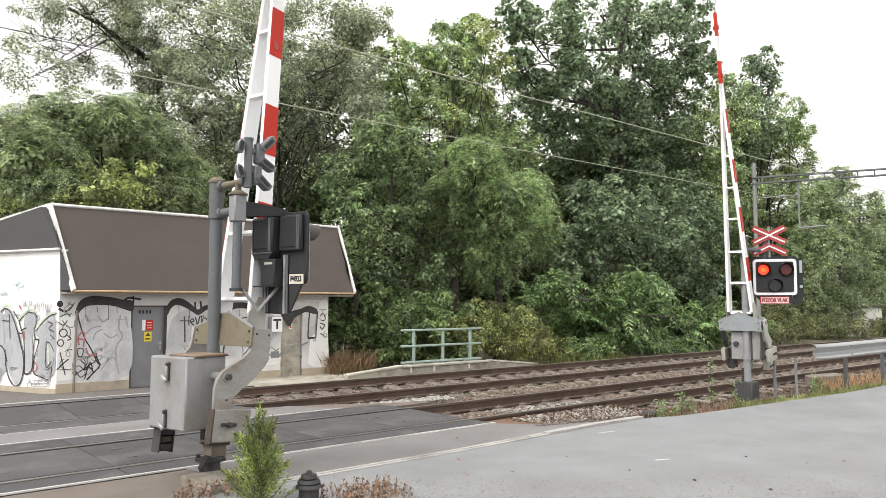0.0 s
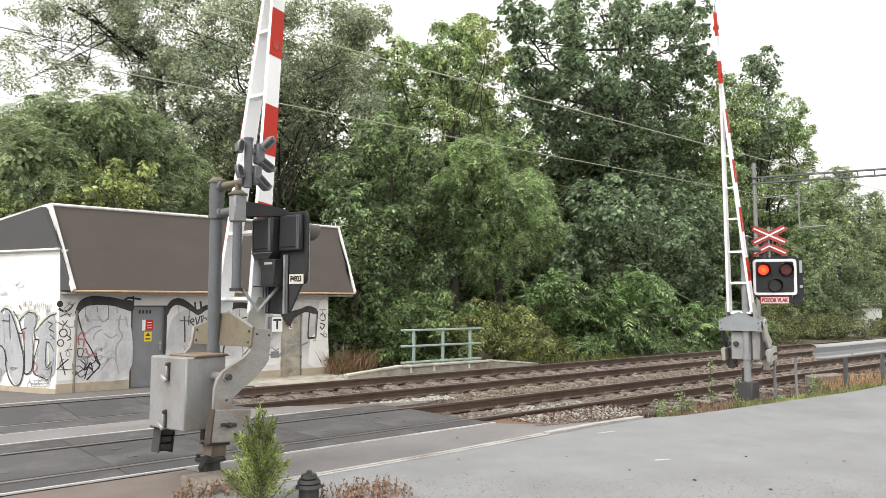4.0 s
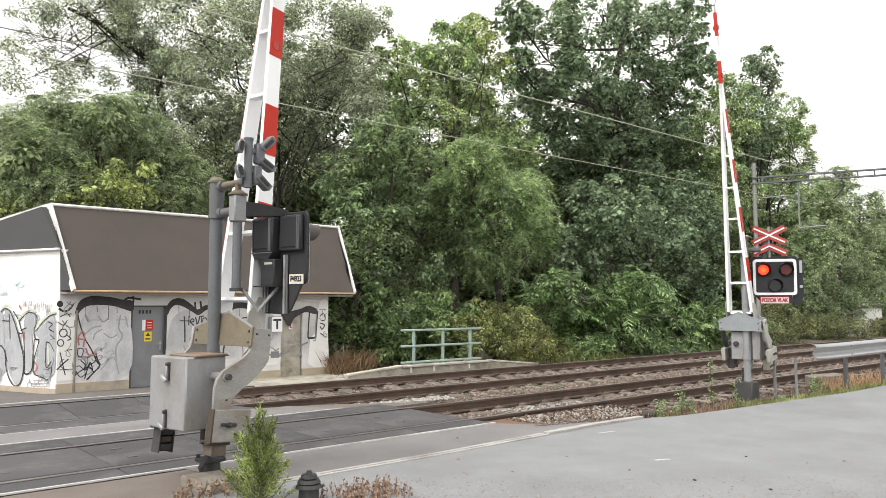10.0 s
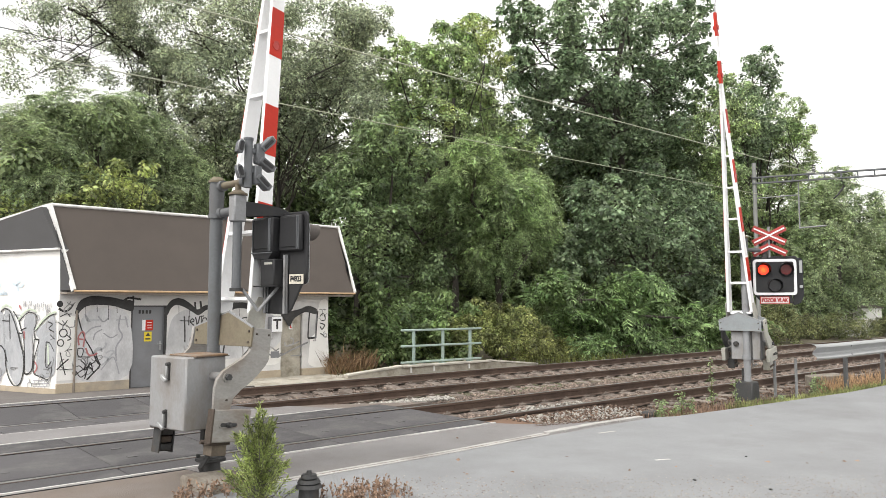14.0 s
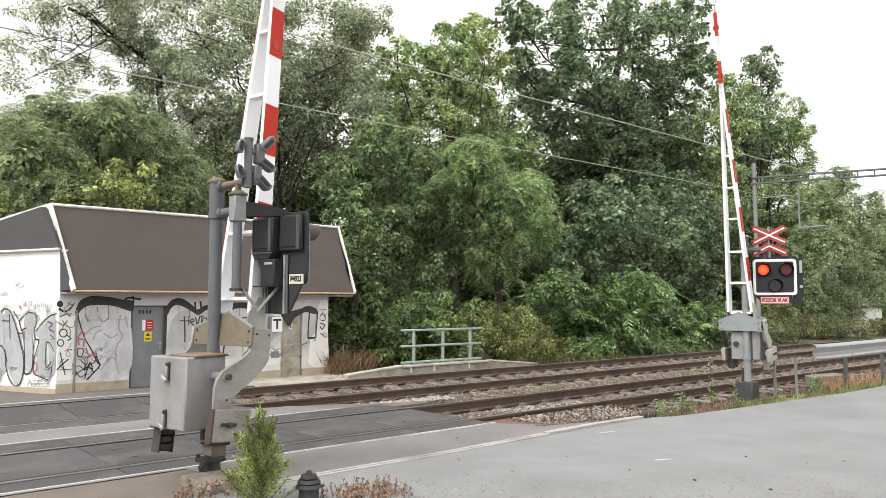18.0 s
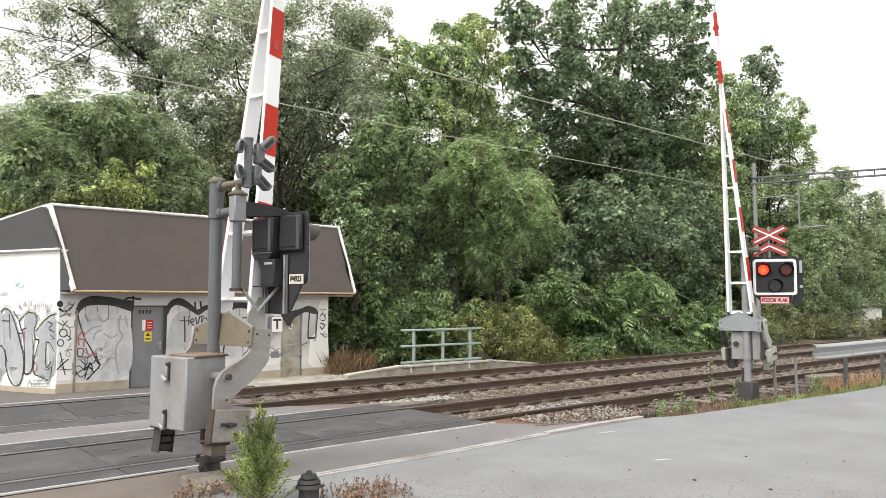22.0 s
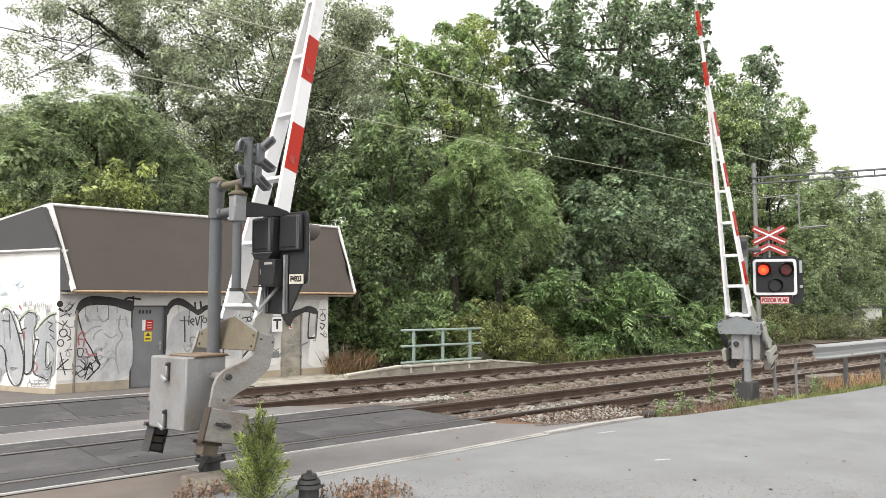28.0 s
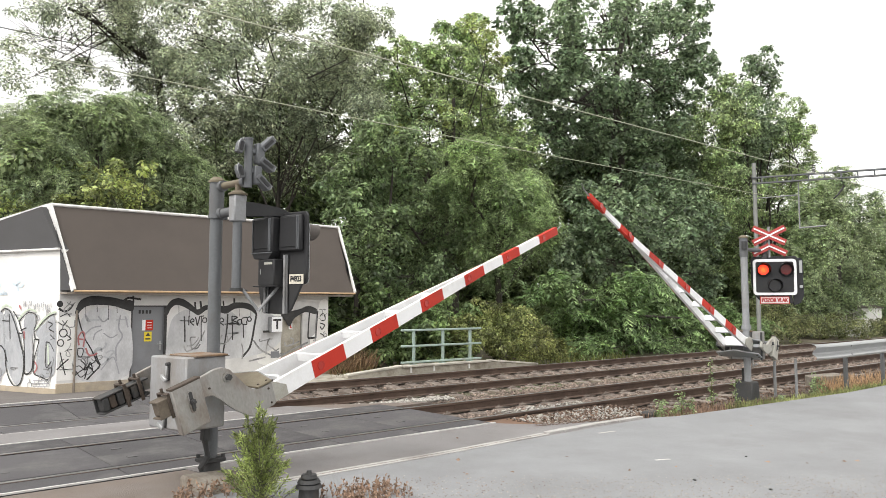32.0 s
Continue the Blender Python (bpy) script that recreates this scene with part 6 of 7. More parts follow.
GUARD = thing("guard_rail", M(14.36, 5.9, 0), "galvanised corrugated guard rail on steel posts", "guard rail")
bm = bmesh.new()
wave = [(0.01, 0.57), (-0.035, 0.572), (-0.075, 0.588), (-0.082, 0.612), (-0.066, 0.638), (0.0, 0.682), (0.0, 0.712), (-0.06, 0.79), (-0.076, 0.812), (-0.066, 0.838), (-0.03, 0.862), (0.02, 0.866)]
bend = [(0, 0.1), (0.35, 0.03), (0.8, 0.0), (4, 0.0), (8, 0.05), (14, 0.1), (30, 0.2)]
cols = [[bm.verts.new((x, y + a, z + 0.004 * x)) for a, z in wave] + [bm.verts.new((x, y + a + 0.008, z + 0.004 * x)) for a, z in wave[::-1]] for x, y in bend]
k = len(cols[0])
for a, b in zip(cols, cols[1:]):
    for j in range(k):
        bm.faces.new((a[j], b[j], b[(j + 1) % k], a[(j + 1) % k]))
bm.faces.new(cols[0])
part("beam", bm, ZINC, GUARD, "corrugated galvanised beam", smooth=False)
for x, y in ((1.4, 0.0), (3.4, 0.0), (5.4, 0.02), (7.4, 0.04), (9.4, 0.06), (12, 0.08)):
    bm = bmesh.new()
    box(bm, (x, y + 0.06, 0.24), (0.1, 0.06, 1.1), bevel=0.008)
    post_ = part("guard_post", bm, POST_GREY, GUARD, "dull grey guard rail post")
    for z in (0.63, 0.8):
        bm = bmesh.new()
        tube(bm, (x, y - 0.005, z + 0.004 * x), (x, y - 0.075, z + 0.004 * x), 0.016, seg=6)
        part("bolt", bm, IRON, post_, "dark bolt through the beam")
for x, y in ((13.05, 6.12), (13.85, 6.1)):
    bm = bmesh.new()
    tube(bm, (x, y, -0.3), (x, y, 0.62), 0.027, seg=8)
    solo("marker_post", bm, GALV, "thin grey steel marker post by the track", "post", group="marker posts")
bm = bmesh.new()
slab(bm, [(16.6, 6.94), (17.75, 6.75), (18.15, 7.1), (17.0, 7.3)], "z", -0.29, 0.05, 0.02)
solo("cable_pit_lid", bm, FOOTING, "grey concrete cable pit lid in the weeds", "pit lid", smooth=False)
bm = bmesh.new()
box(bm, (9.9, 6.62, -0.12), (0.35, 0.2, 0.2), (0, 0, 20), 0.03)
solo("stone_block", bm, IRON, "dark brown block lying on the ballast", "block")
bm = bmesh.new()
box(bm, (12.85, 6.05, -0.02), (1.3, 0.08, 0.05), (0, 0, -3), 0.01)
solo("old_rail_piece", bm, RUST, "rusty steel bar lying beside the footing", "bar")

# dark ribbed cap beside the shrub
CAP = thing("ground_marker", M(3.2, 5.4, 0), "dark ribbed cast ground marker with a knob", "marker")
bm = bmesh.new()
tube(bm, (0, 0, -0.02), (0, 0, 0.13), 0.085, 0.08, seg=18)
part("body", bm, IRON, CAP)
for i, (r, z) in enumerate(((0.112, 0.11), (0.096, 0.148), (0.07, 0.186))):
    bm = bmesh.new()
    tube(bm, (0, 0, z), (0, 0, z + 0.028), r, r * 0.86, seg=18)
    part("ring", bm, IRON, CAP)
bm = bmesh.new()
tube(bm, (0, 0, 0.21), (0, 0, 0.245), 0.025, 0.02, seg=10)
part("knob", bm, IRON, CAP)

# ---------------------------------------------------------------- overhead line
MAST_X = 30.7
GANTRY = thing("catenary_gantry", M(MAST_X, 15.0, -0.2, 0, 0, 24), "grey steel portal carrying the overhead line", "catenary mast")
bm = bmesh.new()
tube(bm, (0, 0, 0), (0.05, 0, 7.95), 0.095, 0.085, seg=14)
part("mast", bm, MAST, GANTRY, "grey round steel mast")
bm = bmesh.new()
tube(bm, (0, -13, 0), (0.05, -13, 7.95), 0.16, 0.12, seg=14)
part("mast", bm, MAST, GANTRY, "grey round steel mast")
for z in (7.05, 7.3):
    bm = bmesh.new()
    box(bm, (0, -6.5, z), (0.16, 13.2, 0.06))
    part("chord", bm, POST_GREY, GANTRY, smooth=False)
for i in range(22):
    bm = bmesh.new()
    box(bm, (0, -0.3 - 0.6 * i, 7.18), (0.12, 0.05, 0.24))
    part("lattice_strut", bm, POST_GREY, GANTRY, smooth=False)
for y in (-2.3,):
    bm = bmesh.new()
    for i in range(4):
        tube(bm, (0, y, 7.36 + 0.09 * i), (0, y, 7.4 + 0.09 * i), 0.09, 0.06, seg=10)
    part("insulator", bm, IRON, GANTRY, "brown ribbed insulator")
bm = bmesh.new()
tube(bm, (0, -1.7, 6.6), (0, -1.7, 5.0), 0.03, seg=8)
tube(bm, (0, -1.7, 5.05), (0, -2.7, 5.1), 0.035, seg=8)
tube(bm, (0, 0.0, 6.4), (0, -1.7, 6.45), 0.025, seg=8)
tube(bm, (0, -1.7, 6.6), (0, -1.7, 7.05), 0.02, seg=8)
part("cantilever", bm, GALV, GANTRY, "thin steady arms of the overhead line")
for y in (-3.3,):
    bm = bmesh.new()
    chain(bm, [(0, y, 7.0), (0.02, y - 0.1, 6.7), (0, y + 0.15, 6.35), (0, y + 0.3, 6.2)], 0.05, 0.03, 8)
    part("dropper", bm, IRON, GANTRY)


def line(name, y, z_mid, sag, r, label):
    bm = bmesh.new()
    pts = []
    for i in range(25):
        t = i / 24
        pts.append((-30 + 61 * t, y, z_mid - sag * 4 * t * (1 - t) + sag * 0.7))
    chain(bm, pts, r, r, 5)
    return solo(name, bm, WIRE, label, "wire")


line("overhead_wire", 8.47, 5.22, 0.15, 0.011, "greenish copper contact wire over the near track")
line("overhead_wire", 12.75, 5.6, 0.25, 0.012, "greenish copper contact wire over the far track")
line("overhead_wire", 24.0, 7.6, 0.1, 0.008, "thin grey cable among the trees")
bm = bmesh.new()
chain(bm, [(-30, 29, 11.45), (4.6, 29, 11.29), (9.0, 29, 11.24), (40, 29, 11.4)], 0.02, 0.02, 5)
solo("overhead_cable", bm, IRON, "dark cable strung behind the trees", "cable")


# ---------------------------------------------------------------- vegetation
def unit(v):
    return v / (np.linalg.norm(v, axis=-1, keepdims=True) + 1e-9)


def leaves(centres, radii, count, size, rng, clump=0.36, droop=0.3, narrow=0.55, shell=0.55, flat=0.8, fill=0.25):
    """Leaf blades on the upper and outer sides of many small boughs, which are spread over the crown's lobes. Returns corners and faces."""
    vs = []
    for c, r, n in zip(centres, radii, count):
        c, r = np.asarray(c, float), np.asarray(r, float)
        rho = min(max(clump * r.mean(), 0.05), 0.8)
        k = max(5, int(2.6 * (r.mean() / rho) ** 2))
        d = unit(rng.normal(size=(k, 3)))
        hub = c + d * r * (shell + (1.05 - shell) * rng.random(k) ** 0.5)[:, None]
        br = rho * rng.uniform(0.55, 1.3, k)
        which = rng.choice(k, n, p=br ** 2 / (br ** 2).sum())
        e = unit(rng.normal(size=(n, 3)) * 0.75 + d[which] * 0.42 + np.array([0, 0, 0.34]))
        far = rng.uniform(0.5, 1.06, n) + np.where(rng.random(n) < 0.08, rng.random(n) * 0.5, 0)
        p = hub[which] + e * br[which][:, None] * far[:, None] * np.array([1, 1, 0.72])
        deep = rng.random(n) < fill
        p[deep] = c + unit(rng.normal(size=(deep.sum(), 3))) * r * (0.82 * rng.random((deep.sum(), 1)) ** 0.4)
        up = unit(e * 0.75 + np.array([0, 0, 1.0]) * flat * 0.7 + rng.normal(size=(n, 3)) * 0.34)
        ax = e + rng.normal(size=(n, 3)) * 0.6
        ax[:, 2] -= droop
        ax = unit(ax - up * (ax * up).sum(1)[:, None])
        sd = np.cross(up, ax)
        L = size * rng.uniform(0.6, 1.4, n)[:, None]
        W = L * narrow
        bend = up * L * 0.12
        vs.append(np.stack([p - ax * L * 0.5, p + sd * W * 0.5 + bend, p + ax * L * 0.5, p - sd * W * 0.5 + bend], 1))
    v = np.concatenate(vs)
    f = np.arange(len(v) * 4).reshape(-1, 4)
    return v.reshape(-1, 3), f


def fronds(centres, radii, length, pairs, spacing, rng, whorl=9, sag=0.55, shell=0.6):
    """Pinnate leaves: arching stalks in whorls at the shoot tips, each with pairs of drooping leaflets."""
    vs = []
    for c, r in zip(centres, radii):
        c, r = np.asarray(c, float), np.asarray(r, float)
        k = max(6, int(9.0 * r[0] * r[2] / spacing ** 2))
        d = unit(rng.normal(size=(k, 3)) + np.array([0, 0, 0.25]))
        hub = c + d * r * (shell + (1.05 - shell) * rng.random(k) ** 0.6)[:, None]
        n = k * whorl
        h = np.repeat(hub, whorl, 0)
        axis = np.repeat(unit(d * 0.9 + np.array([0, 0, 0.7])), whorl, 0)
        side = rng.normal(size=(n, 3))
        side = unit(side - axis * (side * axis).sum(1)[:, None])
        way = unit(side * 1.0 + axis * rng.uniform(0.15, 0.75, (n, 1)))
        L = length * rng.uniform(0.6, 1.25, (n, 1))
        across = unit(np.cross(way, np.array([0, 0, 1.0]) + rng.normal(size=(n, 3)) * 0.15))
        for i in range(pairs):
            t = 0.18 + 0.82 * i / (pairs - 1)
            p = h + L * (way * t + np.array([0, 0, -sag]) * t * t)
            along = unit(way + np.array([0, 0, -2 * sag]) * t)
            for s in (-1, 1):
                ax = unit(across * s * 0.9 + along * (0.35 + 0.5 * t) + np.array([0, 0, -0.3]) + rng.normal(size=(n, 3)) * 0.12)
                ll = L * (0.62 / pairs ** 0.45) * (1 - 0.35 * t)
                ww = along * ll * 0.2
                vs.append(np.stack([p, p + ax * ll * 0.45 + ww, p + ax * ll, p + ax * ll * 0.45 - ww], 1))
    v = np.concatenate(vs)
    return v.reshape(-1, 3), np.arange(len(v) * 4).reshape(-1, 4)


CROWNS = []


def tree(name, base, lobes, leaf, size, label, seed, trunk=0.16, density=1.0, bark=None, category="tree", narrow=0.55, droop=0.3, clump=0.34, shell=0.55, flat=0.8, twigs=5, spine=None, limb=0.3, pinnate=None, fill=0.25):
    """A tree: a tapered trunk, limbs to its lobes (x, y, z, radius, height radius) and a crown of many leaves."""
    rng = np.random.default_rng(seed)
    t = thing(name, M(*base), label, category)
    b = Vector(base)
    cs = [np.array(q[:3]) - np.array(base) for q in lobes]
    rs = [np.array((q[3], q[3], q[4])) for q in lobes]
    n = [int(density * 11.5 * (q[3] * q[4] * 3.1) / (size * size * narrow)) for q in lobes]
    if pinnate:
        v, f = fronds(cs, rs, *pinnate, rng)
        inner = leaves(cs, [q * 0.8 for q in rs], [int(q * 0.45) for q in n], size * 1.2, rng, 0.5, droop, narrow, 0.3, flat, 0.5)[0]
        v = np.concatenate([v, inner])
        f = np.arange(len(v)).reshape(-1, 4)
    else:
        v, f = leaves(cs, rs, n, size, rng, clump, droop, narrow, shell, flat, fill)
    crown = new("crown", raw("crown", v, f, leaf))
    crown.parent = t
    crown["label"] = "uneven crown of many small leaves"
    CROWNS.append(crown)
    mid = np.mean(cs, axis=0)
    top = max(c[2] for c in cs)
    fork = Vector((mid[0] * 0.25, mid[1] * 0.25, max(0.5, top * 0.35)))
    bm = bmesh.new()
    pts = [Vector((0, 0, -0.3)), fork * 0.5 + Vector((0.1, 0, 0)), fork, Vector((mid[0] * 0.6, mid[1] * 0.6, top * 0.75))]
    if spine:
        pts = [Vector(q) - b for q in spine]
    chain(bm, pts, trunk, trunk * 0.35, 9)
    part("trunk", bm, bark or BARK, t, "dark tapered trunk")
    for c in cs:
        bm = bmesh.new()
        e = Vector(c)
        u = random.uniform(0.25, 0.9) * (len(pts) - 2) + 1
        s = pts[int(u)].lerp(pts[int(u) + 1], u % 1)
        far = min((e - s).length * 0.13, 0.5)
        m1 = s.lerp(e, 0.4) + Vector((random.gauss(0, far), random.gauss(0, far), random.uniform(0, 2) * far))
        m2 = s.lerp(e, 0.75) + Vector((random.gauss(0, far), random.gauss(0, far), random.gauss(0, far)))
        chain(bm, [s, m1, m2, e, e + (e - m2).normalized() * 0.3 * min(lobes[0][3], 1.5)], trunk * limb, trunk * 0.04, 6)
        for j in range(twigs):
            g = s.lerp(e, random.uniform(0.4, 1.0))
            w = Vector((random.gauss(0, 1), random.gauss(0, 1), random.uniform(-0.1, 1.0))).normalized()
            chain(bm, [g, g + w * 0.35 * lobes[0][3] + Vector((0, 0, 0.1)), g + w * 0.8 * lobes[0][3]], trunk * 0.45 * limb, trunk * 0.02, 5)
        part("limb", bm, bark or BARK, t)
    return t


tree("tree", (5.81, 20.96, -0.3), [(4.08, 20.3, 5.11, 1.31, 1.11), (5.54, 21.0, 6.48, 1.42, 0.9), (7.13, 21.7, 5.88, 1.26, 1.3), (3.63, 20.65, 5.82, 0.66, 0.76), (8.35, 21.35, 5.13, 0.86, 1.16), (4.75, 20.3, 4.4, 1.47, 0.71), (4.57, 21.0, 6.48, 0.87, 0.65), (6.78, 21.7, 6.98, 0.83, 0.8), (7.44, 20.65, 4.47, 0.95, 0.79)], L_ROBINIA, 0.138, "lush light green robinia behind the hut", 100, trunk=0.2, category="tree", narrow=0.45, droop=0.8, flat=1.0, pinnate=(0.36, 6, 0.3))
tree("shrub", (5.20, 19.38, -0.3), [(5.4, 18.8, 4.5, 0.59, 0.55), (6.23, 19.5, 4.38, 0.5, 0.51), (3.56, 20.2, 4.0, 0.41, 0.41), (4.93, 19.15, 4.08, 0.59, 0.34), (4.75, 19.85, 4.99, 0.26, 0.25), (6.33, 18.8, 5.03, 0.24, 0.23)], L_CLIMB, 0.115, "yellowing climber over the bushes behind the hut", 101, trunk=0.05, category="shrub", density=0.5)
tree("tree", (10.68, 25.94, -0.3), [(6.38, 25.3, 11.18, 1.7, 0.63), (5.08, 26.0, 10.03, 0.91, 0.32), (8.63, 26.7, 11.6, 1.37, 1.09), (5.05, 25.65, 8.83, 1.2, 0.38), (6.71, 26.35, 9.54, 0.97, 0.41), (7.23, 25.3, 11.8, 1.42, 0.64), (9.25, 26.0, 9.47, 1.02, 1.19), (5.18, 26.7, 11.4, 0.78, 0.4), (9.9, 25.65, 10.77, 1.03, 1.19), (8.36, 26.35, 10.19, 0.84, 0.78), (9.44, 25.3, 7.54, 1.01, 1.17)], L_GREY, 0.09, "leaning sparse tree with dark bare boughs", 102, trunk=0.16, category="tree", density=0.5, twigs=22, limb=0.16, spine=[(9.56, 26.0, 5.84), (9.30, 26.0, 7.84), (9.04, 26.0, 9.82), (8.61, 26.0, 10.30), (7.83, 26.0, 10.69), (7.08, 26.0, 11.12), (6.03, 26.0, 11.43)], clump=0.5, fill=0.08)
tree("tree", (12.52, 23.50, -0.3), [(9.15, 22.8, 10.4, 1.69, 1.43), (11.51, 23.5, 9.35, 1.84, 1.95), (14.41, 24.2, 11.65, 2.02, 1.92), (14.8, 23.15, 9.05, 1.8, 1.88), (10.25, 23.85, 7.6, 1.31, 1.33), (15.55, 22.8, 12.42, 1.0, 1.05), (13.11, 23.5, 6.94, 1.92, 1.42), (9.22, 24.2, 7.5, 1.13, 1.31), (11.49, 23.15, 11.89, 1.33, 1.16), (15.74, 23.85, 10.96, 1.31, 1.53)], L_GREY, 0.11, "tall grey-green tree with twiggy gaps", 103, trunk=0.2, category="tree", density=0.55, fill=0.08, twigs=16, limb=0.22, clump=0.42)
tree("tree", (14.24, 19.40, -0.3), [(12.89, 18.8, 3.71, 1.2, 1.39), (14.72, 19.5, 5.58, 1.29, 1.5), (17.05, 20.2, 4.06, 1.22, 1.83), (15.6, 19.15, 2.5, 1.0, 0.8), (13.73, 18.8, 6.67, 1.07, 1.07), (12.7, 19.5, 5.37, 0.76, 1.06)], L_SHADY, 0.138, "dense green tree beside the hut", 104, trunk=0.2, category="tree")
tree("tree", (21.01, 24.46, -0.3), [(19.76, 23.8, 9.09, 1.43, 1.43), (21.34, 24.5, 12.85, 1.29, 1.37), (20.26, 25.2, 11.75, 1.07, 1.49), (22.4, 24.15, 11.94, 1.09, 1.77), (18.44, 24.85, 9.57, 1.22, 1.42), (17.93, 23.8, 11.66, 0.79, 0.91), (23.1, 24.5, 14.33, 0.78, 0.91), (24.49, 25.2, 10.1, 1.39, 1.62), (21.37, 24.15, 10.69, 1.28, 1.49), (25.1, 24.2, 8.4, 1.2, 1.2), (23.4, 23.9, 8.6, 1.1, 1.3), (26.2, 24.4, 9.6, 0.9, 0.9), (22.6, 23.8, 7.2, 1.2, 1.1)], L_YEL, 0.161, "yellowing tree in the row", 105, trunk=0.2, category="tree", density=0.8, fill=0.1, twigs=8)
tree("tree", (20.87, 23.48, -0.3), [(22.35, 22.9, 13.48, 0.68, 0.64), (22.08, 23.6, 14.22, 0.51, 0.4), (19.08, 24.3, 9.57, 0.41, 0.81), (17.54, 23.25, 8.52, 0.27, 0.49), (24.22, 23.95, 12.95, 0.58, 0.68), (19.94, 22.9, 9.56, 0.4, 0.47)], L_CLIMB, 0.138, "yellow-tinged tree top in the row", 106, trunk=0.2, category="tree", density=0.55, limb=0.15)
tree("tree", (18.96, 18.90, -0.3), [(18.89, 18.3, 4.86, 1.47, 1.31), (18.16, 19.0, 3.64, 0.87, 1.11), (22.12, 19.7, 4.79, 0.87, 1.24), (20.17, 18.65, 5.95, 1.08, 0.73), (17.11, 19.35, 5.42, 0.94, 1.09), (17.23, 18.3, 6.49, 1.0, 0.97), (19.01, 19.0, 3.06, 0.89, 0.82)], L_FEATHER, 0.149, "bright green pinnate tree", 107, trunk=0.2, category="tree", narrow=0.35, droop=0.7, flat=1.0, pinnate=(0.36, 6, 0.29))
tree("oak_tree", (36.16, 26.00, -0.3), [(28.78, 25.3, 15.35, 2.26, 2.34), (34.59, 26.0, 17.6, 2.8, 2.6), (41.58, 26.7, 18.77, 2.82, 2.92), (31.48, 25.65, 12.88, 2.65, 2.46), (38.36, 26.35, 13.58, 3.28, 2.77), (42.22, 25.3, 15.9, 1.86, 2.52), (35.46, 26.0, 9.61, 2.83, 2.14), (42.57, 26.7, 10.58, 2.86, 2.59), (29.0, 25.65, 10.17, 1.0, 1.0), (46.0, 26.35, 21.34, 1.16, 1.54), (26.6, 25.3, 13.6, 1.0, 1.0), (27.37, 26.0, 16.73, 0.99, 1.16), (47.23, 26.7, 18.87, 1.18, 1.57)], L_OAK, 0.24, "tall dark green oak", 108, trunk=0.3, category="tree", density=0.78, narrow=0.7, fill=0.08, twigs=12, limb=0.3, clump=0.26, spine=[(35.3, 26.0, -0.3), (35.5, 26.0, 6.2), (36.6, 26.0, 10.4), (36.2, 26.2, 14.9), (37.2, 26.0, 18.6), (37.5, 26.0, 20.5)])
tree("oak_tree", (38.17, 28.50, -0.3), [(34.09, 27.8, 12.78, 2.58, 2.67), (40.81, 28.5, 13.28, 3.19, 2.97), (47.46, 29.2, 15.31, 1.76, 2.45), (37.22, 28.15, 10.13, 2.72, 2.46), (31.27, 28.85, 13.18, 1.4, 1.79)], L_OAK, 0.24, "second oak close behind the tall one", 109, trunk=0.2, category="tree", density=0.42, narrow=0.62, fill=0.1)
tree("oak_tree", (31.51, 21.00, -0.3), [(27.62, 20.3, 5.75, 1.99, 1.67), (31.79, 21.0, 4.45, 2.43, 2.12), (35.61, 21.7, 6.84, 1.97, 1.98), (26.8, 20.65, 4.18, 1.21, 1.4), (37.46, 21.35, 3.5, 1.21, 2.34), (29.27, 20.3, 2.42, 1.6, 1.06), (25.63, 21.0, 3.88, 0.86, 1.51), (37.9, 21.7, 6.08, 1.36, 1.9)], L_OAK, 0.2, "dark green oak thicket", 110, trunk=0.2, category="tree", narrow=0.7, density=0.7, clump=0.28)
tree("ailanthus", (25.18, 17.56, -0.3), [(19.68, 16.9, 2.01, 0.93, 0.75), (23.12, 17.6, 1.19, 1.41, 0.98), (27.17, 18.3, 1.14, 1.57, 1.22), (28.53, 17.25, 0.78, 1.15, 0.85), (21.84, 17.95, 0.66, 1.01, 0.75), (23.99, 16.9, 2.06, 1.22, 0.77), (30.0, 17.6, 0.12, 0.87, 0.51), (25.52, 18.3, 0.23, 1.21, 0.52), (26.78, 17.25, 0.11, 1.21, 0.47)], L_AIL, 0.184, "light green tree of heaven with drooping leaves", 111, trunk=0.2, category="tree", narrow=0.3, droop=0.9, flat=1.1, pinnate=(1.25, 8, 0.98))
tree("shrub", (16.69, 16.96, -0.3), [(16.79, 16.3, 0.73, 1.16, 0.75), (16.48, 17.0, 1.08, 0.86, 0.65), (20.11, 17.7, 0.1, 1.05, 0.53), (14.72, 16.65, 0.68, 0.81, 0.65), (14.42, 17.35, 0.42, 0.75, 0.52), (17.57, 16.3, 0.17, 0.95, 0.37), (20.67, 17.0, -0.03, 0.87, 0.37), (14.26, 17.7, 0.58, 0.75, 0.79), (15.18, 16.65, 0.59, 0.89, 0.61)], L_OLIVE, 0.092, "olive yellowish shrub behind the railing", 112, trunk=0.05, category="shrub", density=0.9)
tree("shrub", (13.19, 17.26, -0.3), [(12.36, 16.6, 0.83, 0.75, 0.79), (11.89, 17.3, 0.66, 0.62, 0.72), (14.05, 18.0, 1.27, 0.75, 0.7), (12.1, 16.95, 1.77, 0.4, 0.4), (11.1, 18.3, 0.5, 0.7, 0.7), (11.0, 18.9, 1.5, 0.7, 0.6), (13.8, 16.6, 1.2, 0.71, 0.91), (15.3, 17.3, 0.91, 0.76, 0.8), (13.62, 18.0, 0.24, 1.04, 0.52), (14.53, 16.95, 0.26, 1.03, 0.43)], L_HAZEL, 0.115, "green shrub beside the hut", 113, trunk=0.05, category="shrub", density=1.0)
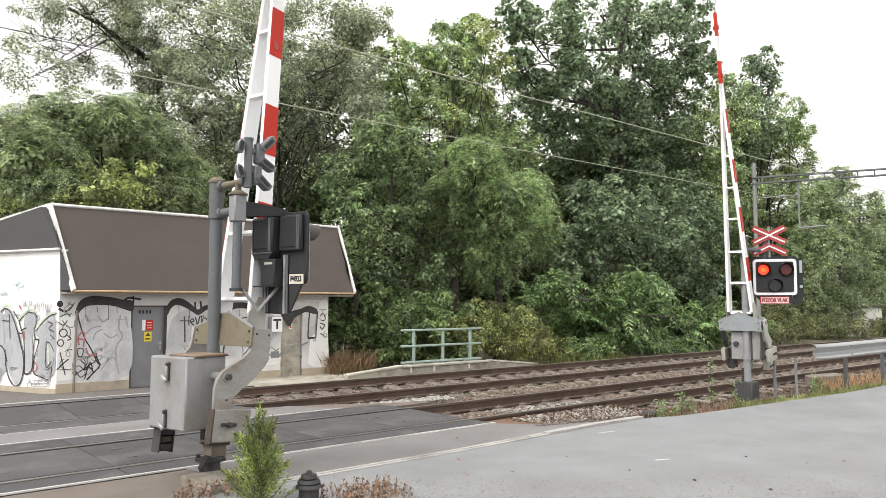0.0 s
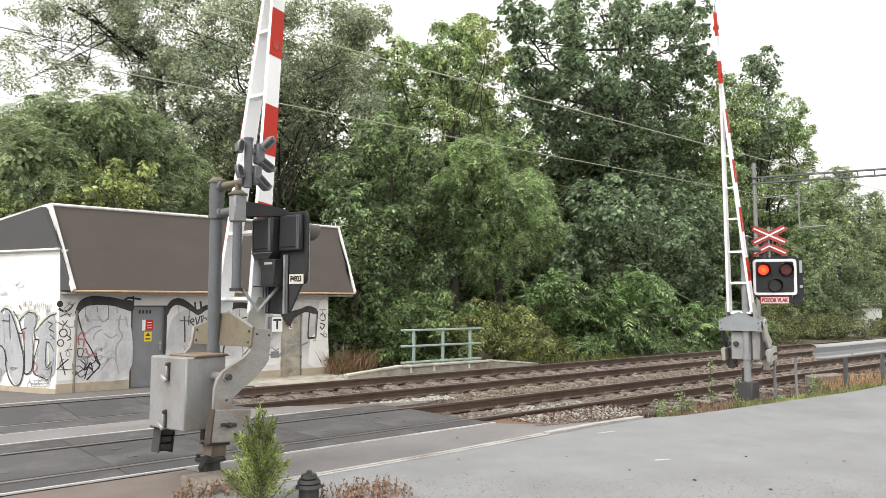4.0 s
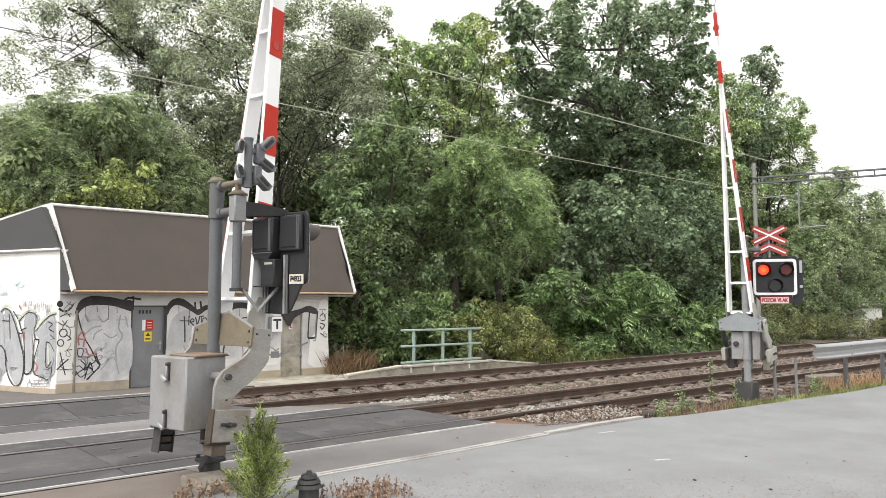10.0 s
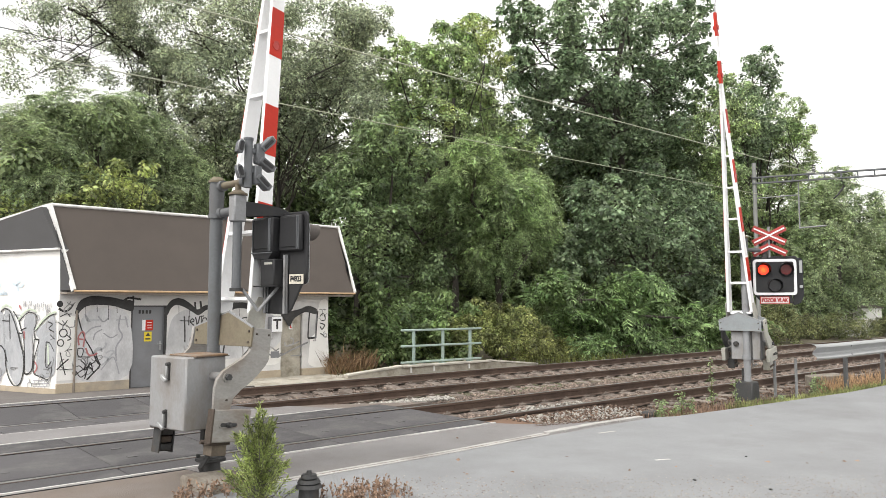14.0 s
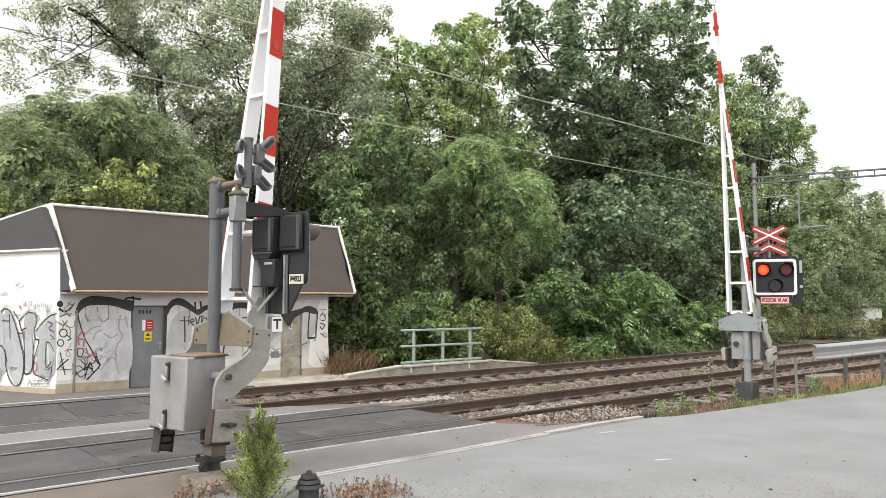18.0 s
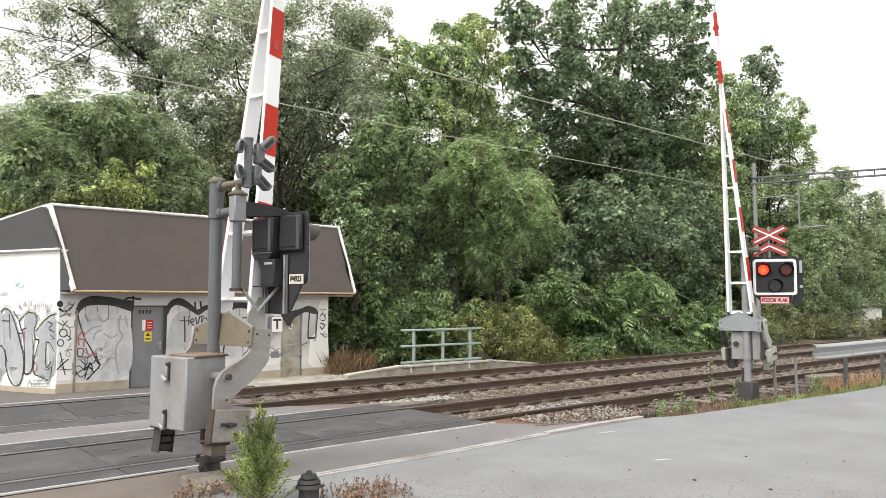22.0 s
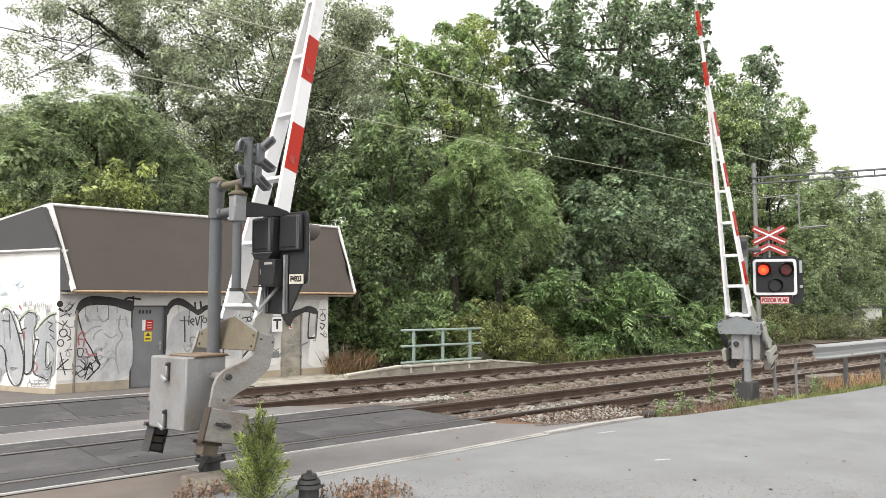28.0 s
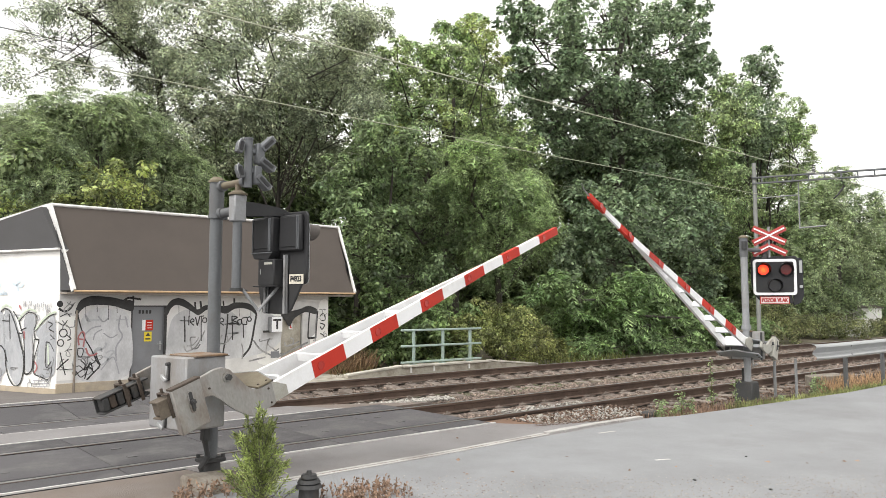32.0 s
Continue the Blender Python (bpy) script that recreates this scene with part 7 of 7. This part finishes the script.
tree("shrub", (28.32, 16.80, -0.3), [(20.8, 16.1, 0.15, 0.85, 0.36), (25.29, 16.8, 0.02, 1.16, 0.36), (30.79, 17.5, 0.1, 1.1, 0.51), (30.39, 16.45, 0.88, 0.85, 0.99), (34.32, 17.15, 0.28, 1.17, 0.71)], L_AIL, 0.127, "low green undergrowth along the line", 114, trunk=0.05, category="shrub", density=0.8, pinnate=(0.6, 7, 0.55))
tree("shrub", (45.09, 17.40, -0.3), [(37.13, 16.8, 0.36, 1.47, 0.63), (42.87, 17.5, 0.53, 1.36, 0.7), (38.32, 18.2, 1.04, 1.28, 0.9), (45.06, 17.15, 0.34, 1.68, 0.55), (50.42, 17.85, 0.32, 1.38, 0.61), (50.75, 16.8, 0.38, 0.91, 0.53), (51.08, 17.5, 0.14, 0.93, 0.57)], L_BROWN, 0.11, "brownish undergrowth along the line", 115, trunk=0.05, category="shrub", density=0.8)
tree("tree", (49.22, 23.96, -0.3), [(47.58, 23.3, 14.18, 1.77, 1.87), (50.8, 24.0, 18.66, 1.11, 1.13), (50.9, 24.7, 17.36, 1.19, 1.38), (51.75, 23.65, 18.15, 0.7, 0.97), (47.37, 24.35, 15.53, 1.47, 1.71), (43.19, 23.3, 15.26, 0.91, 1.23), (46.48, 24.0, 11.82, 1.77, 2.05), (51.98, 24.7, 12.69, 1.39, 1.82), (48.53, 23.65, 17.98, 0.53, 0.61)], L_OAK, 0.23, "dark green oak by the far line", 116, trunk=0.2, category="tree", density=0.6, fill=0.14)
tree("tree", (49.12, 23.00, -0.3), [(50.41, 22.3, 14.26, 1.32, 1.53), (54.21, 23.0, 13.98, 1.05, 1.42), (53.39, 23.7, 12.72, 1.92, 2.23), (43.02, 22.65, 8.99, 1.65, 2.26), (51.46, 23.35, 9.18, 2.38, 2.17), (43.36, 22.3, 13.99, 1.64, 1.91), (52.19, 23.0, 6.0, 2.73, 2.77), (46.26, 23.7, 5.34, 1.91, 2.41), (54.48, 22.65, 10.22, 1.4, 1.83), (42.44, 23.35, 12.6, 1.5, 2.1)], L_YEL, 0.172, "olive-green ash tree by the line", 117, trunk=0.2, category="tree", density=0.75, fill=0.14)
tree("tree", (49.89, 19.00, -0.3), [(45.21, 18.3, 4.64, 2.01, 2.17), (51.52, 19.0, 6.82, 1.75, 2.03), (56.0, 19.7, 3.22, 1.87, 2.18), (48.27, 18.65, 1.64, 1.81, 1.4), (43.63, 19.35, 1.96, 1.57, 1.33), (54.55, 18.3, 7.75, 0.98, 1.71), (47.2, 19.0, 7.57, 1.5, 1.74), (52.74, 19.7, 9.66, 0.98, 1.33)], L_ROBINIA, 0.19, "yellow-green tree along the far line", 118, trunk=0.2, category="tree", pinnate=(1.0, 7, 0.95), density=0.75, fill=0.14)
tree("tree", (20.92, 31.00, -0.3), [(14.51, 30.3, 13.87, 2.14, 1.75), (19.78, 31.0, 14.2, 2.65, 2.52), (16.42, 31.7, 11.4, 2.53, 2.4), (21.3, 30.65, 11.48, 2.21, 2.57), (12.89, 31.35, 11.96, 1.7, 1.98), (24.76, 30.3, 11.08, 2.33, 2.41), (29.66, 31.0, 13.0, 2.27, 2.31), (28.05, 31.7, 15.23, 1.68, 1.63)], L_GREY, 0.253, "pale hazy tree behind the row", 119, trunk=0.2, category="tree", density=0.2, fill=0.1)
tree("tree", (13.56, 32.88, -0.3), [(6.57, 32.3, 5.4, 2.28, 1.99), (9.7, 33.0, 6.72, 2.49, 2.17), (13.21, 33.7, 6.11, 2.48, 2.63), (15.2, 32.65, 8.08, 2.29, 2.67), (18.68, 33.35, 5.09, 2.97, 3.46), (17.98, 32.3, 11.23, 2.4, 2.51)], L_DARK, 0.338, "dark backing tree in the wood", 120, trunk=0.2, category="tree", density=0.95, fill=0.6)
tree("tree", (25.72, 29.90, -0.3), [(20.73, 29.3, 7.72, 2.36, 3.02), (22.67, 30.0, 3.94, 2.73, 3.46), (29.82, 30.7, 9.59, 2.83, 3.62), (29.67, 29.65, 4.53, 3.04, 3.54), (22.96, 30.35, 0.76, 3.01, 1.75), (29.28, 29.3, 0.68, 3.01, 1.91), (24.92, 30.0, 6.45, 2.32, 3.0)], L_DARK, 0.338, "dark backing tree in the wood", 121, trunk=0.2, category="tree", density=1.0, fill=0.6)
tree("tree", (43.97, 29.90, -0.3), [(37.52, 29.3, 8.5, 3.4, 3.95), (38.3, 30.0, 3.84, 3.47, 4.04), (50.46, 30.7, 10.78, 3.72, 4.76), (50.02, 29.65, 4.61, 4.01, 4.66), (39.25, 30.35, 0.34, 4.18, 1.87), (49.99, 29.3, -0.03, 3.63, 1.69), (42.28, 30.0, 13.39, 3.0, 2.32)], L_DARK, 0.338, "dark backing tree in the wood", 122, trunk=0.2, category="tree", density=1.0, fill=0.6)
tree("tree", (33.18, 41.98, -0.3), [(5.93, 41.3, 7.34, 2.21, 2.03), (6.19, 42.0, 3.55, 2.25, 2.07), (6.41, 42.7, 0.79, 2.29, 2.11), (8.94, 41.65, 7.71, 2.35, 2.16), (9.24, 42.35, 3.68, 2.39, 2.2), (9.12, 41.3, 0.78, 2.34, 2.15), (12.35, 42.0, 8.11, 2.51, 2.3), (12.7, 42.7, 3.82, 2.55, 2.34), (12.49, 41.65, 0.72, 2.49, 2.29), (16.23, 42.35, 8.57, 2.68, 2.46), (15.95, 41.3, 3.87, 2.62, 2.41), (16.31, 42.0, 0.66, 2.67, 2.45), (20.66, 42.7, 9.09, 2.88, 2.64), (20.26, 41.65, 4.04, 2.81, 2.58), (20.68, 42.35, 0.59, 2.86, 2.63), (24.73, 41.3, 9.35, 2.98, 2.74), (25.23, 42.0, 4.23, 3.03, 2.79), (25.71, 42.7, 0.51, 3.09, 2.83), (30.44, 41.65, 10.0, 3.23, 2.97), (31.0, 42.35, 4.45, 3.29, 3.02), (30.26, 41.3, 0.47, 3.21, 2.94), (37.15, 42.0, 10.76, 3.52, 3.23), (37.76, 42.7, 4.71, 3.58, 3.29), (36.83, 41.65, 0.37, 3.49, 3.21), (45.12, 42.35, 11.65, 3.87, 3.55), (43.92, 41.3, 4.87, 3.77, 3.46), (44.61, 42.0, 0.25, 3.83, 3.52), (54.7, 42.7, 12.72, 4.28, 3.93), (53.19, 41.65, 5.21, 4.17, 3.82), (53.96, 42.35, 0.11, 4.23, 3.88), (63.74, 41.3, 13.51, 4.58, 4.21), (64.51, 42.0, 5.63, 4.65, 4.27), (65.36, 42.7, -0.06, 4.71, 4.33), (77.83, 41.65, 15.06, 5.18, 4.75), (78.62, 42.35, 6.15, 5.24, 4.81), (76.31, 41.3, -0.2, 5.1, 4.68)], L_DARK, 0.546, "distant dark wood edge", 123, trunk=0.2, category="tree", density=1.2, twigs=0, fill=0.6)
tree("tree", (107.38, 39.90, -0.3), [(91.98, 39.3, 5.81, 3.57, 4.84), (103.84, 40.0, 4.68, 3.89, 5.28), (117.85, 40.7, 4.99, 4.28, 5.8), (122.14, 39.65, 10.13, 2.91, 5.07), (109.16, 40.35, 10.3, 3.37, 3.92), (91.51, 39.3, 0.3, 4.74, 2.75), (115.21, 40.0, -0.33, 5.59, 2.92)], L_DARK, 0.468, "distant dark wood edge", 124, trunk=0.2, category="tree", density=1.0, twigs=0, fill=0.6)
tree("tree", (64.73, 27.00, -0.3), [(55.71, 26.3, 5.54, 3.72, 3.9), (68.96, 27.0, 4.67, 3.9, 4.03), (58.32, 27.7, 0.74, 3.52, 2.27), (74.02, 26.65, 0.6, 4.08, 2.37), (66.63, 27.35, 8.58, 2.55, 2.96)], L_DARK, 0.338, "dark backing tree in the wood", 125, trunk=0.2, category="tree", density=1.0, fill=0.6)


def blades(name, n, region, height, width, material, label, seed, lean=0.3, kind="stuff", category="weeds"):
    """Upright stalks or grass blades over a region function giving (x, y, z)."""
    rng = np.random.default_rng(seed)
    v = []
    for i in range(n):
        x, y, z = region(rng)
        hgt = height * rng.uniform(0.4, 1.2)
        a, b = rng.uniform(0, 6.28), rng.uniform(0, 6.28)
        w = np.array([math.cos(a), math.sin(a), 0]) * width * 0.5
        tip = np.array([math.cos(b) * lean * hgt, math.sin(b) * lean * hgt, hgt])
        p = np.array([x, y, z])
        m = p + tip * 0.55 + np.array([0, 0, hgt * 0.08])
        v += [p - w, p + w, m + w * 0.8, m - w * 0.8, m - w * 0.8, m + w * 0.8, p + tip + w * 0.15, p + tip - w * 0.15]
    f = np.arange(len(v)).reshape(-1, 4)
    return tagged(new(name, raw(name, v, f, material)), label, category, kind=kind)


def yard_edge(x):
    return float(np.interp(x, [9.2, 9.63, 11, 12.67, 14.6, 16.53, 24, 40], [6.2, 5.99, 5.84, 5.7, 5.53, 5.52, 5.37, 5.02]))


blades("grass", 9000, lambda r: (lambda x: (x, yard_edge(x) + 0.03 + 0.35 * r.random() ** 2, -0.2 + 0.1 * r.random()))(11.4 + 14 * r.random() ** 1.3), 0.16, 0.011, L_OLIVE, "ragged grass strip along the asphalt edge", 11, category="grass")
blades("dry_weeds", 1500, lambda r: (lambda x: (x, yard_edge(x) + 0.4 + 0.6 * r.random(), -0.16))(15.6 + 9 * r.random() ** 1.5), 0.3, 0.014, ORANGE_STALK, "orange-brown dry weeds below the guard rail", 12)
blades("dry_weeds", 1500, lambda r: (lambda x: (x, yard_edge(x) + 0.05 + 0.7 * r.random(), -0.22))(9.6 + 3.0 * r.random()), 0.22, 0.012, DRY, "short reddish weeds beside the ballast", 13)


def low_clump(x0, x1, y0, y1, n, tall, label, seed):
    """A dense low clump of dry leafy stalks with a few taller ones, drawn as one patch."""
    rng = np.random.default_rng(seed)
    vs = []
    for i in range(n):
        foot = np.array([rng.uniform(x0, x1), rng.uniform(y0, y1), 0.0])
        hgt = tall * rng.uniform(0.35, 1.0) * (1.6 if i % 17 == 0 else 1)
        tip = foot + np.array([rng.normal() * 0.25 * hgt, rng.normal() * 0.25 * hgt, hgt])
        w = rng.normal(size=3) * 0.0035
        w[2] = 0
        vs += [foot - w, foot + w, tip + w * 0.4, tip - w * 0.4]
        for k in range(9):
            t = rng.uniform(0.25, 1.05)
            p = foot + (tip - foot) * t
            ax = rng.normal(size=3) + np.array([0, 0, 0.5])
            ax /= np.linalg.norm(ax)
            sd = np.cross(ax, rng.normal(size=3))
            sd /= np.linalg.norm(sd) + 1e-6
            L = rng.uniform(0.012, 0.035)
            vs += [p, p + ax * L * 0.5 + sd * L * 0.3, p + ax * L, p + ax * L * 0.5 - sd * L * 0.3]
    return tagged(new("dry_weeds", raw("dry_weeds", vs, np.arange(len(vs)).reshape(-1, 4), DRY)), label, "weeds", kind="stuff")


low_clump(3.3, 3.95, 4.9, 5.4, 150, 0.13, "low reddish-brown withered weeds at the asphalt edge", 14)
low_clump(2.35, 3.05, 5.9, 6.2, 80, 0.14, "low reddish-brown withered weeds round the footing", 15)
low_clump(2.0, 2.25, 5.3, 5.6, 6, 0.16, "single dark dry stalks on the dusty asphalt", 16)
blades("dry_reeds", 640, lambda r: (10.15 + 1.3 * r.random(), 15.9 + 0.9 * r.random(), -0.25), 0.62, 0.022, REED, "tangle of dry brown stalks beside the hut", 16, 0.75)
blades("dry_reeds", 14, lambda r: (10.5 + 0.8 * r.random(), 15.9 + 0.6 * r.random(), -0.25), 1.05, 0.022, STRAW, "few tall pale dry stalks beside the hut", 46, 0.12)
blades("grass", 900, lambda r: (9.8 + 12 * r.random(), 15.2 + 0.8 * r.random(), -0.28), 0.3, 0.018, L_GRASS, "grass along the foot of the bushes", 17, category="grass")

# tall weed by the far barrier, and the small conifer in front
for x, y, hh, sd in ((12.0, 6.75, 0.75, 3), (12.0, 6.3, 0.5, 4), (10.6, 6.3, 0.3, 5), (10.2, 6.35, 0.22, 6), (15.1, 6.3, 0.42, 7), (12.95, 5.95, 0.22, 8), (14.95, 6.25, 0.3, 9), (15.25, 6.2, 0.34, 10), (10.45, 6.4, 0.42, 11), (9.7, 6.3, 0.36, 12), (9.95, 6.4, 0.3, 13)):
    rng = np.random.default_rng(sd)
    w = thing("weed", M(x, y, -0.2), "single tall green weed by the ballast", "weed")
    v, f = leaves([(0, 0, hh * 0.3), (0, 0, hh * 0.62), (0, 0, hh * 0.95)], [(0.07, 0.07, hh * 0.2)] * 3, [40, 40, 30], 0.05, rng, 0.5)
    o = new("foliage", raw("foliage", v, f, L_YEL))
    o.parent = w
    bm = bmesh.new()
    chain(bm, [(0, 0, 0), (0.01, 0, hh * 0.5), (0, 0.01, hh)], 0.008, 0.003, 5)
    part("stem", bm, L_GRASS, w)

SHRUB = thing("conifer_shrub", M(2.83, 5.55, -0.02), "young bright green cypress shrub in front of the barrier", "shrub")
rng = np.random.default_rng(41)
vs, stems = [], []
for i in range(84):
    z0 = 0.02 + 0.52 * (i / 84) ** 1.1
    a = i * 2.4 + rng.normal() * 0.3
    reach = (0.34 - 0.4 * z0) * rng.uniform(0.35, 1.2)
    tip = np.array([reach * math.cos(a), reach * math.sin(a), z0 + rng.uniform(0.12, 0.27)])
    if i > 78:
        tip = np.array([0.03 * math.cos(a), 0.03 * math.sin(a), 0.82 - 0.035 * (i - 79)])
    foot = np.array([0, 0, z0])
    mid = foot * 0.45 + tip * 0.55 + np.array([0, 0, -0.05])
    stems.append((foot, mid, tip))
    for j in range(115):
        t = rng.random() ** 0.6
        p = foot * (1 - t) ** 2 + 2 * mid * t * (1 - t) + tip * t * t + rng.normal(size=3) * 0.03 * (1.2 - t)
        ax = (tip - foot) / np.linalg.norm(tip - foot) + rng.normal(size=3) * 0.6
        ax /= np.linalg.norm(ax)
        sd = np.cross(ax, rng.normal(size=3))
        sd /= np.linalg.norm(sd)
        L = rng.uniform(0.015, 0.055)
        vs += [p, p + ax * L * 0.5 + sd * L * 0.1, p + ax * L, p + ax * L * 0.5 - sd * L * 0.1]
o = new("foliage", raw("foliage", vs, np.arange(len(vs)).reshape(-1, 4), L_THUJA))
o.parent = SHRUB
o["label"] = "feathery bright green sprays"
bm = bmesh.new()
chain(bm, [(0, 0, 0), (0.01, 0, 0.4), (0, 0.01, 0.74)], 0.018, 0.004, 6)
for foot, mid, tip in stems:
    chain(bm, [tuple(foot), tuple(mid), tuple(tip)], 0.006, 0.002, 4)
part("stem", bm, BARK_GREY, SHRUB)

# a pale shed roof far behind the trees
SHED = thing("shed", M(50.4, 18.6, -0.3), "small pale shed glimpsed behind the trees", "shed")
bm = bmesh.new()
box(bm, (0, 0, 0.86), (3.4, 2.4, 1.72))
part("wall", bm, PLASTER, SHED, smooth=False)
bm = bmesh.new()
slab(bm, [(-1.8, 1.72), (1.8, 1.72), (1.8, 1.78), (0, 1.95), (-1.8, 1.78)], "y", -1.3, 1.3)
part("roof", bm, ROOFING, SHED, smooth=False)

# ---------------------------------------------------------------- pieces: sleepers and deck panels
bm = bmesh.new()
slab(bm, [(-1.28, -0.02), (1.28, -0.02), (1.28, 0.15), (1.2, 0.185), (0.45, 0.185), (0.35, 0.15), (-0.35, 0.15), (-0.45, 0.185), (-1.2, 0.185), (-1.28, 0.15)], "x", -0.12, 0.12, 0.015)
for y in (-0.75, 0.75):
    for s in (-0.11, 0.11):
        box(bm, (0, y + s, 0.2), (0.14, 0.06, 0.035), bevel=0.006)
        tube(bm, (0.0, y + s, 0.2), (0.0, y + s, 0.245), 0.016, seg=6)
SLEEPER_MESH = mesh_of("sleeper", bm, SLEEPER)
for parent, yc, x0, roll, z in ((TRACK_NEAR, 8.482, 7.35, 0.0, -0.355), (TRACK_FAR, 12.75, 5.75, 3.8, -0.405)):
    for i in range(100):
        o = new("sleeper", SLEEPER_MESH)
        o.parent = parent
        o.matrix_basis = pose(x0 + 0.6 * i + random.uniform(-0.015, 0.015), yc, z + random.uniform(-0.006, 0.004), roll, 0, random.uniform(-0.6, 0.6))

DECK = thing("crossing_deck", M(0, 0, 0), "dark rubber-panelled deck of the level crossing", "crossing deck", kind="structure")


def deck_row(y0, y1, z0, z1, x_end, length, skew):
    """A row of deck panels from the road's right edge to the left; z0 and z1 at its near and far side."""
    bm = bmesh.new()
    slab(bm, [(-length / 2 + 0.006, y0), (length / 2 - 0.006, y0), (length / 2 - 0.006, y1), (-length / 2 + 0.006, y1)], "z", -0.14, 0.0, 0.006)
    for v in bm.verts:
        v.co.z += z0 + (z1 - z0) * (v.co.y - y0) / (y1 - y0)
    me = mesh_of("deck_panel", bm, PANEL)
    for i in range(14):
        o = new("deck_panel", me)
        o.parent = DECK
        o.matrix_basis = M(x_end - length * (i + 0.5), 0, random.uniform(-0.003, 0.003))


deck_row(7.28, 7.7, -0.002, -0.004, 7.2, 1.2, 0)
deck_row(7.84, 9.13, -0.004, -0.004, 7.2, 1.2, 0)
deck_row(9.28, 9.94, -0.004, -0.02, 7.2, 1.2, 0)
deck_row(10.9, 11.95, -0.04, -0.1, 5.6, 1.2, 0)
deck_row(12.09, 13.41, -0.1, -0.01, 5.6, 1.2, 0)
deck_row(13.56, 13.95, -0.004, -0.02, 5.6, 1.2, 0)
# strips added in the rail grooves to draw their dark recess
for y, z, x1 in ((7.745, 0.0, 7.2), (9.22, 0.0, 7.2), (12.0, -0.1, 5.6), (13.5, 0.0, 5.6)):
    for side_y, wide in ((-0.04, 0.007), (0.064, 0.052)):
        bm = bmesh.new()
        box(bm, (x1 / 2 - 20, y + side_y, z - 0.015), (40 + x1, wide, 0.02))
        part("groove_strip", bm, GROOVE, DECK, "black strip standing for the shaded groove beside the rail", smooth=False)
bm = bmesh.new()
for x in np.arange(-3.3, 6.6, 1.2):
    for y in (8.2, 8.75):
        box(bm, (x, y, -0.003), (0.1, 0.06, 0.008))
part("lifting_plate", bm, LIFT, DECK, "small pale lifting plates in the panels", smooth=False)


# ---------------------------------------------------------------- movement
def swing(boom_part, pivot, rows):
    walk(boom_part, [(t, pivot @ Matrix.Rotation(radians(-a), 4, "Y")) for t, a in rows])


def blink(insert, first_on, start, period):
    """The lens turns its lit side out and in again, half a period each."""
    rows, turn, t = [(0.0, M(*insert.location, 0, 0, 0 if first_on else 180))], 0 if first_on else 180, start
    while t < SECONDS - 0.1:
        for i in range(4):
            rows.append((t + (i - 1) / FPS, M(*insert.location, 0, 0, turn + 60 * i)))
        turn += 180
        t += period / 2
    rows.append((SECONDS, M(*insert.location, 0, 0, turn)))
    walk(insert, rows)


def motions():
    swing(NEAR_BOOM, PIVOT_NEAR, [(0, 83.76), (27.45, 83.76), (27.6, 83.3), (27.8, 80.4), (28, 75.78), (28.5, 67.64), (29, 59.88), (29.5, 52.9), (30, 45.6), (30.5, 38.7), (31, 31.9), (31.5, 25.1), (32, 18.34)])
    swing(FAR_BOOM, PIVOT_FAR, [(0, 81.03), (27.45, 81.03), (27.6, 80.58), (27.8, 77.99), (28, 73.23), (28.5, 66.09), (29, 59.07), (29.5, 52.91), (30, 46.25), (30.5, 40.4), (31, 34.36), (31.5, 28.57), (32, 22.67)])
    rng = np.random.default_rng(77)
    for crown in CROWNS[:16]:
        gust = rng.uniform(0.1, 0.28)
        walk(crown, [(min(t, SECONDS), M(0, 0, 0, gust * rng.normal(), gust * rng.normal(), gust * rng.normal())) for t in np.arange(0, SECONDS + 0.8, 0.8)])
    for lamps in (LAMPS_NEAR, LAMPS_FAR):
        blink(lamps[0], True, 0.2, 1.006)
        blink(lamps[1], False, 0.2, 1.006)


motions()
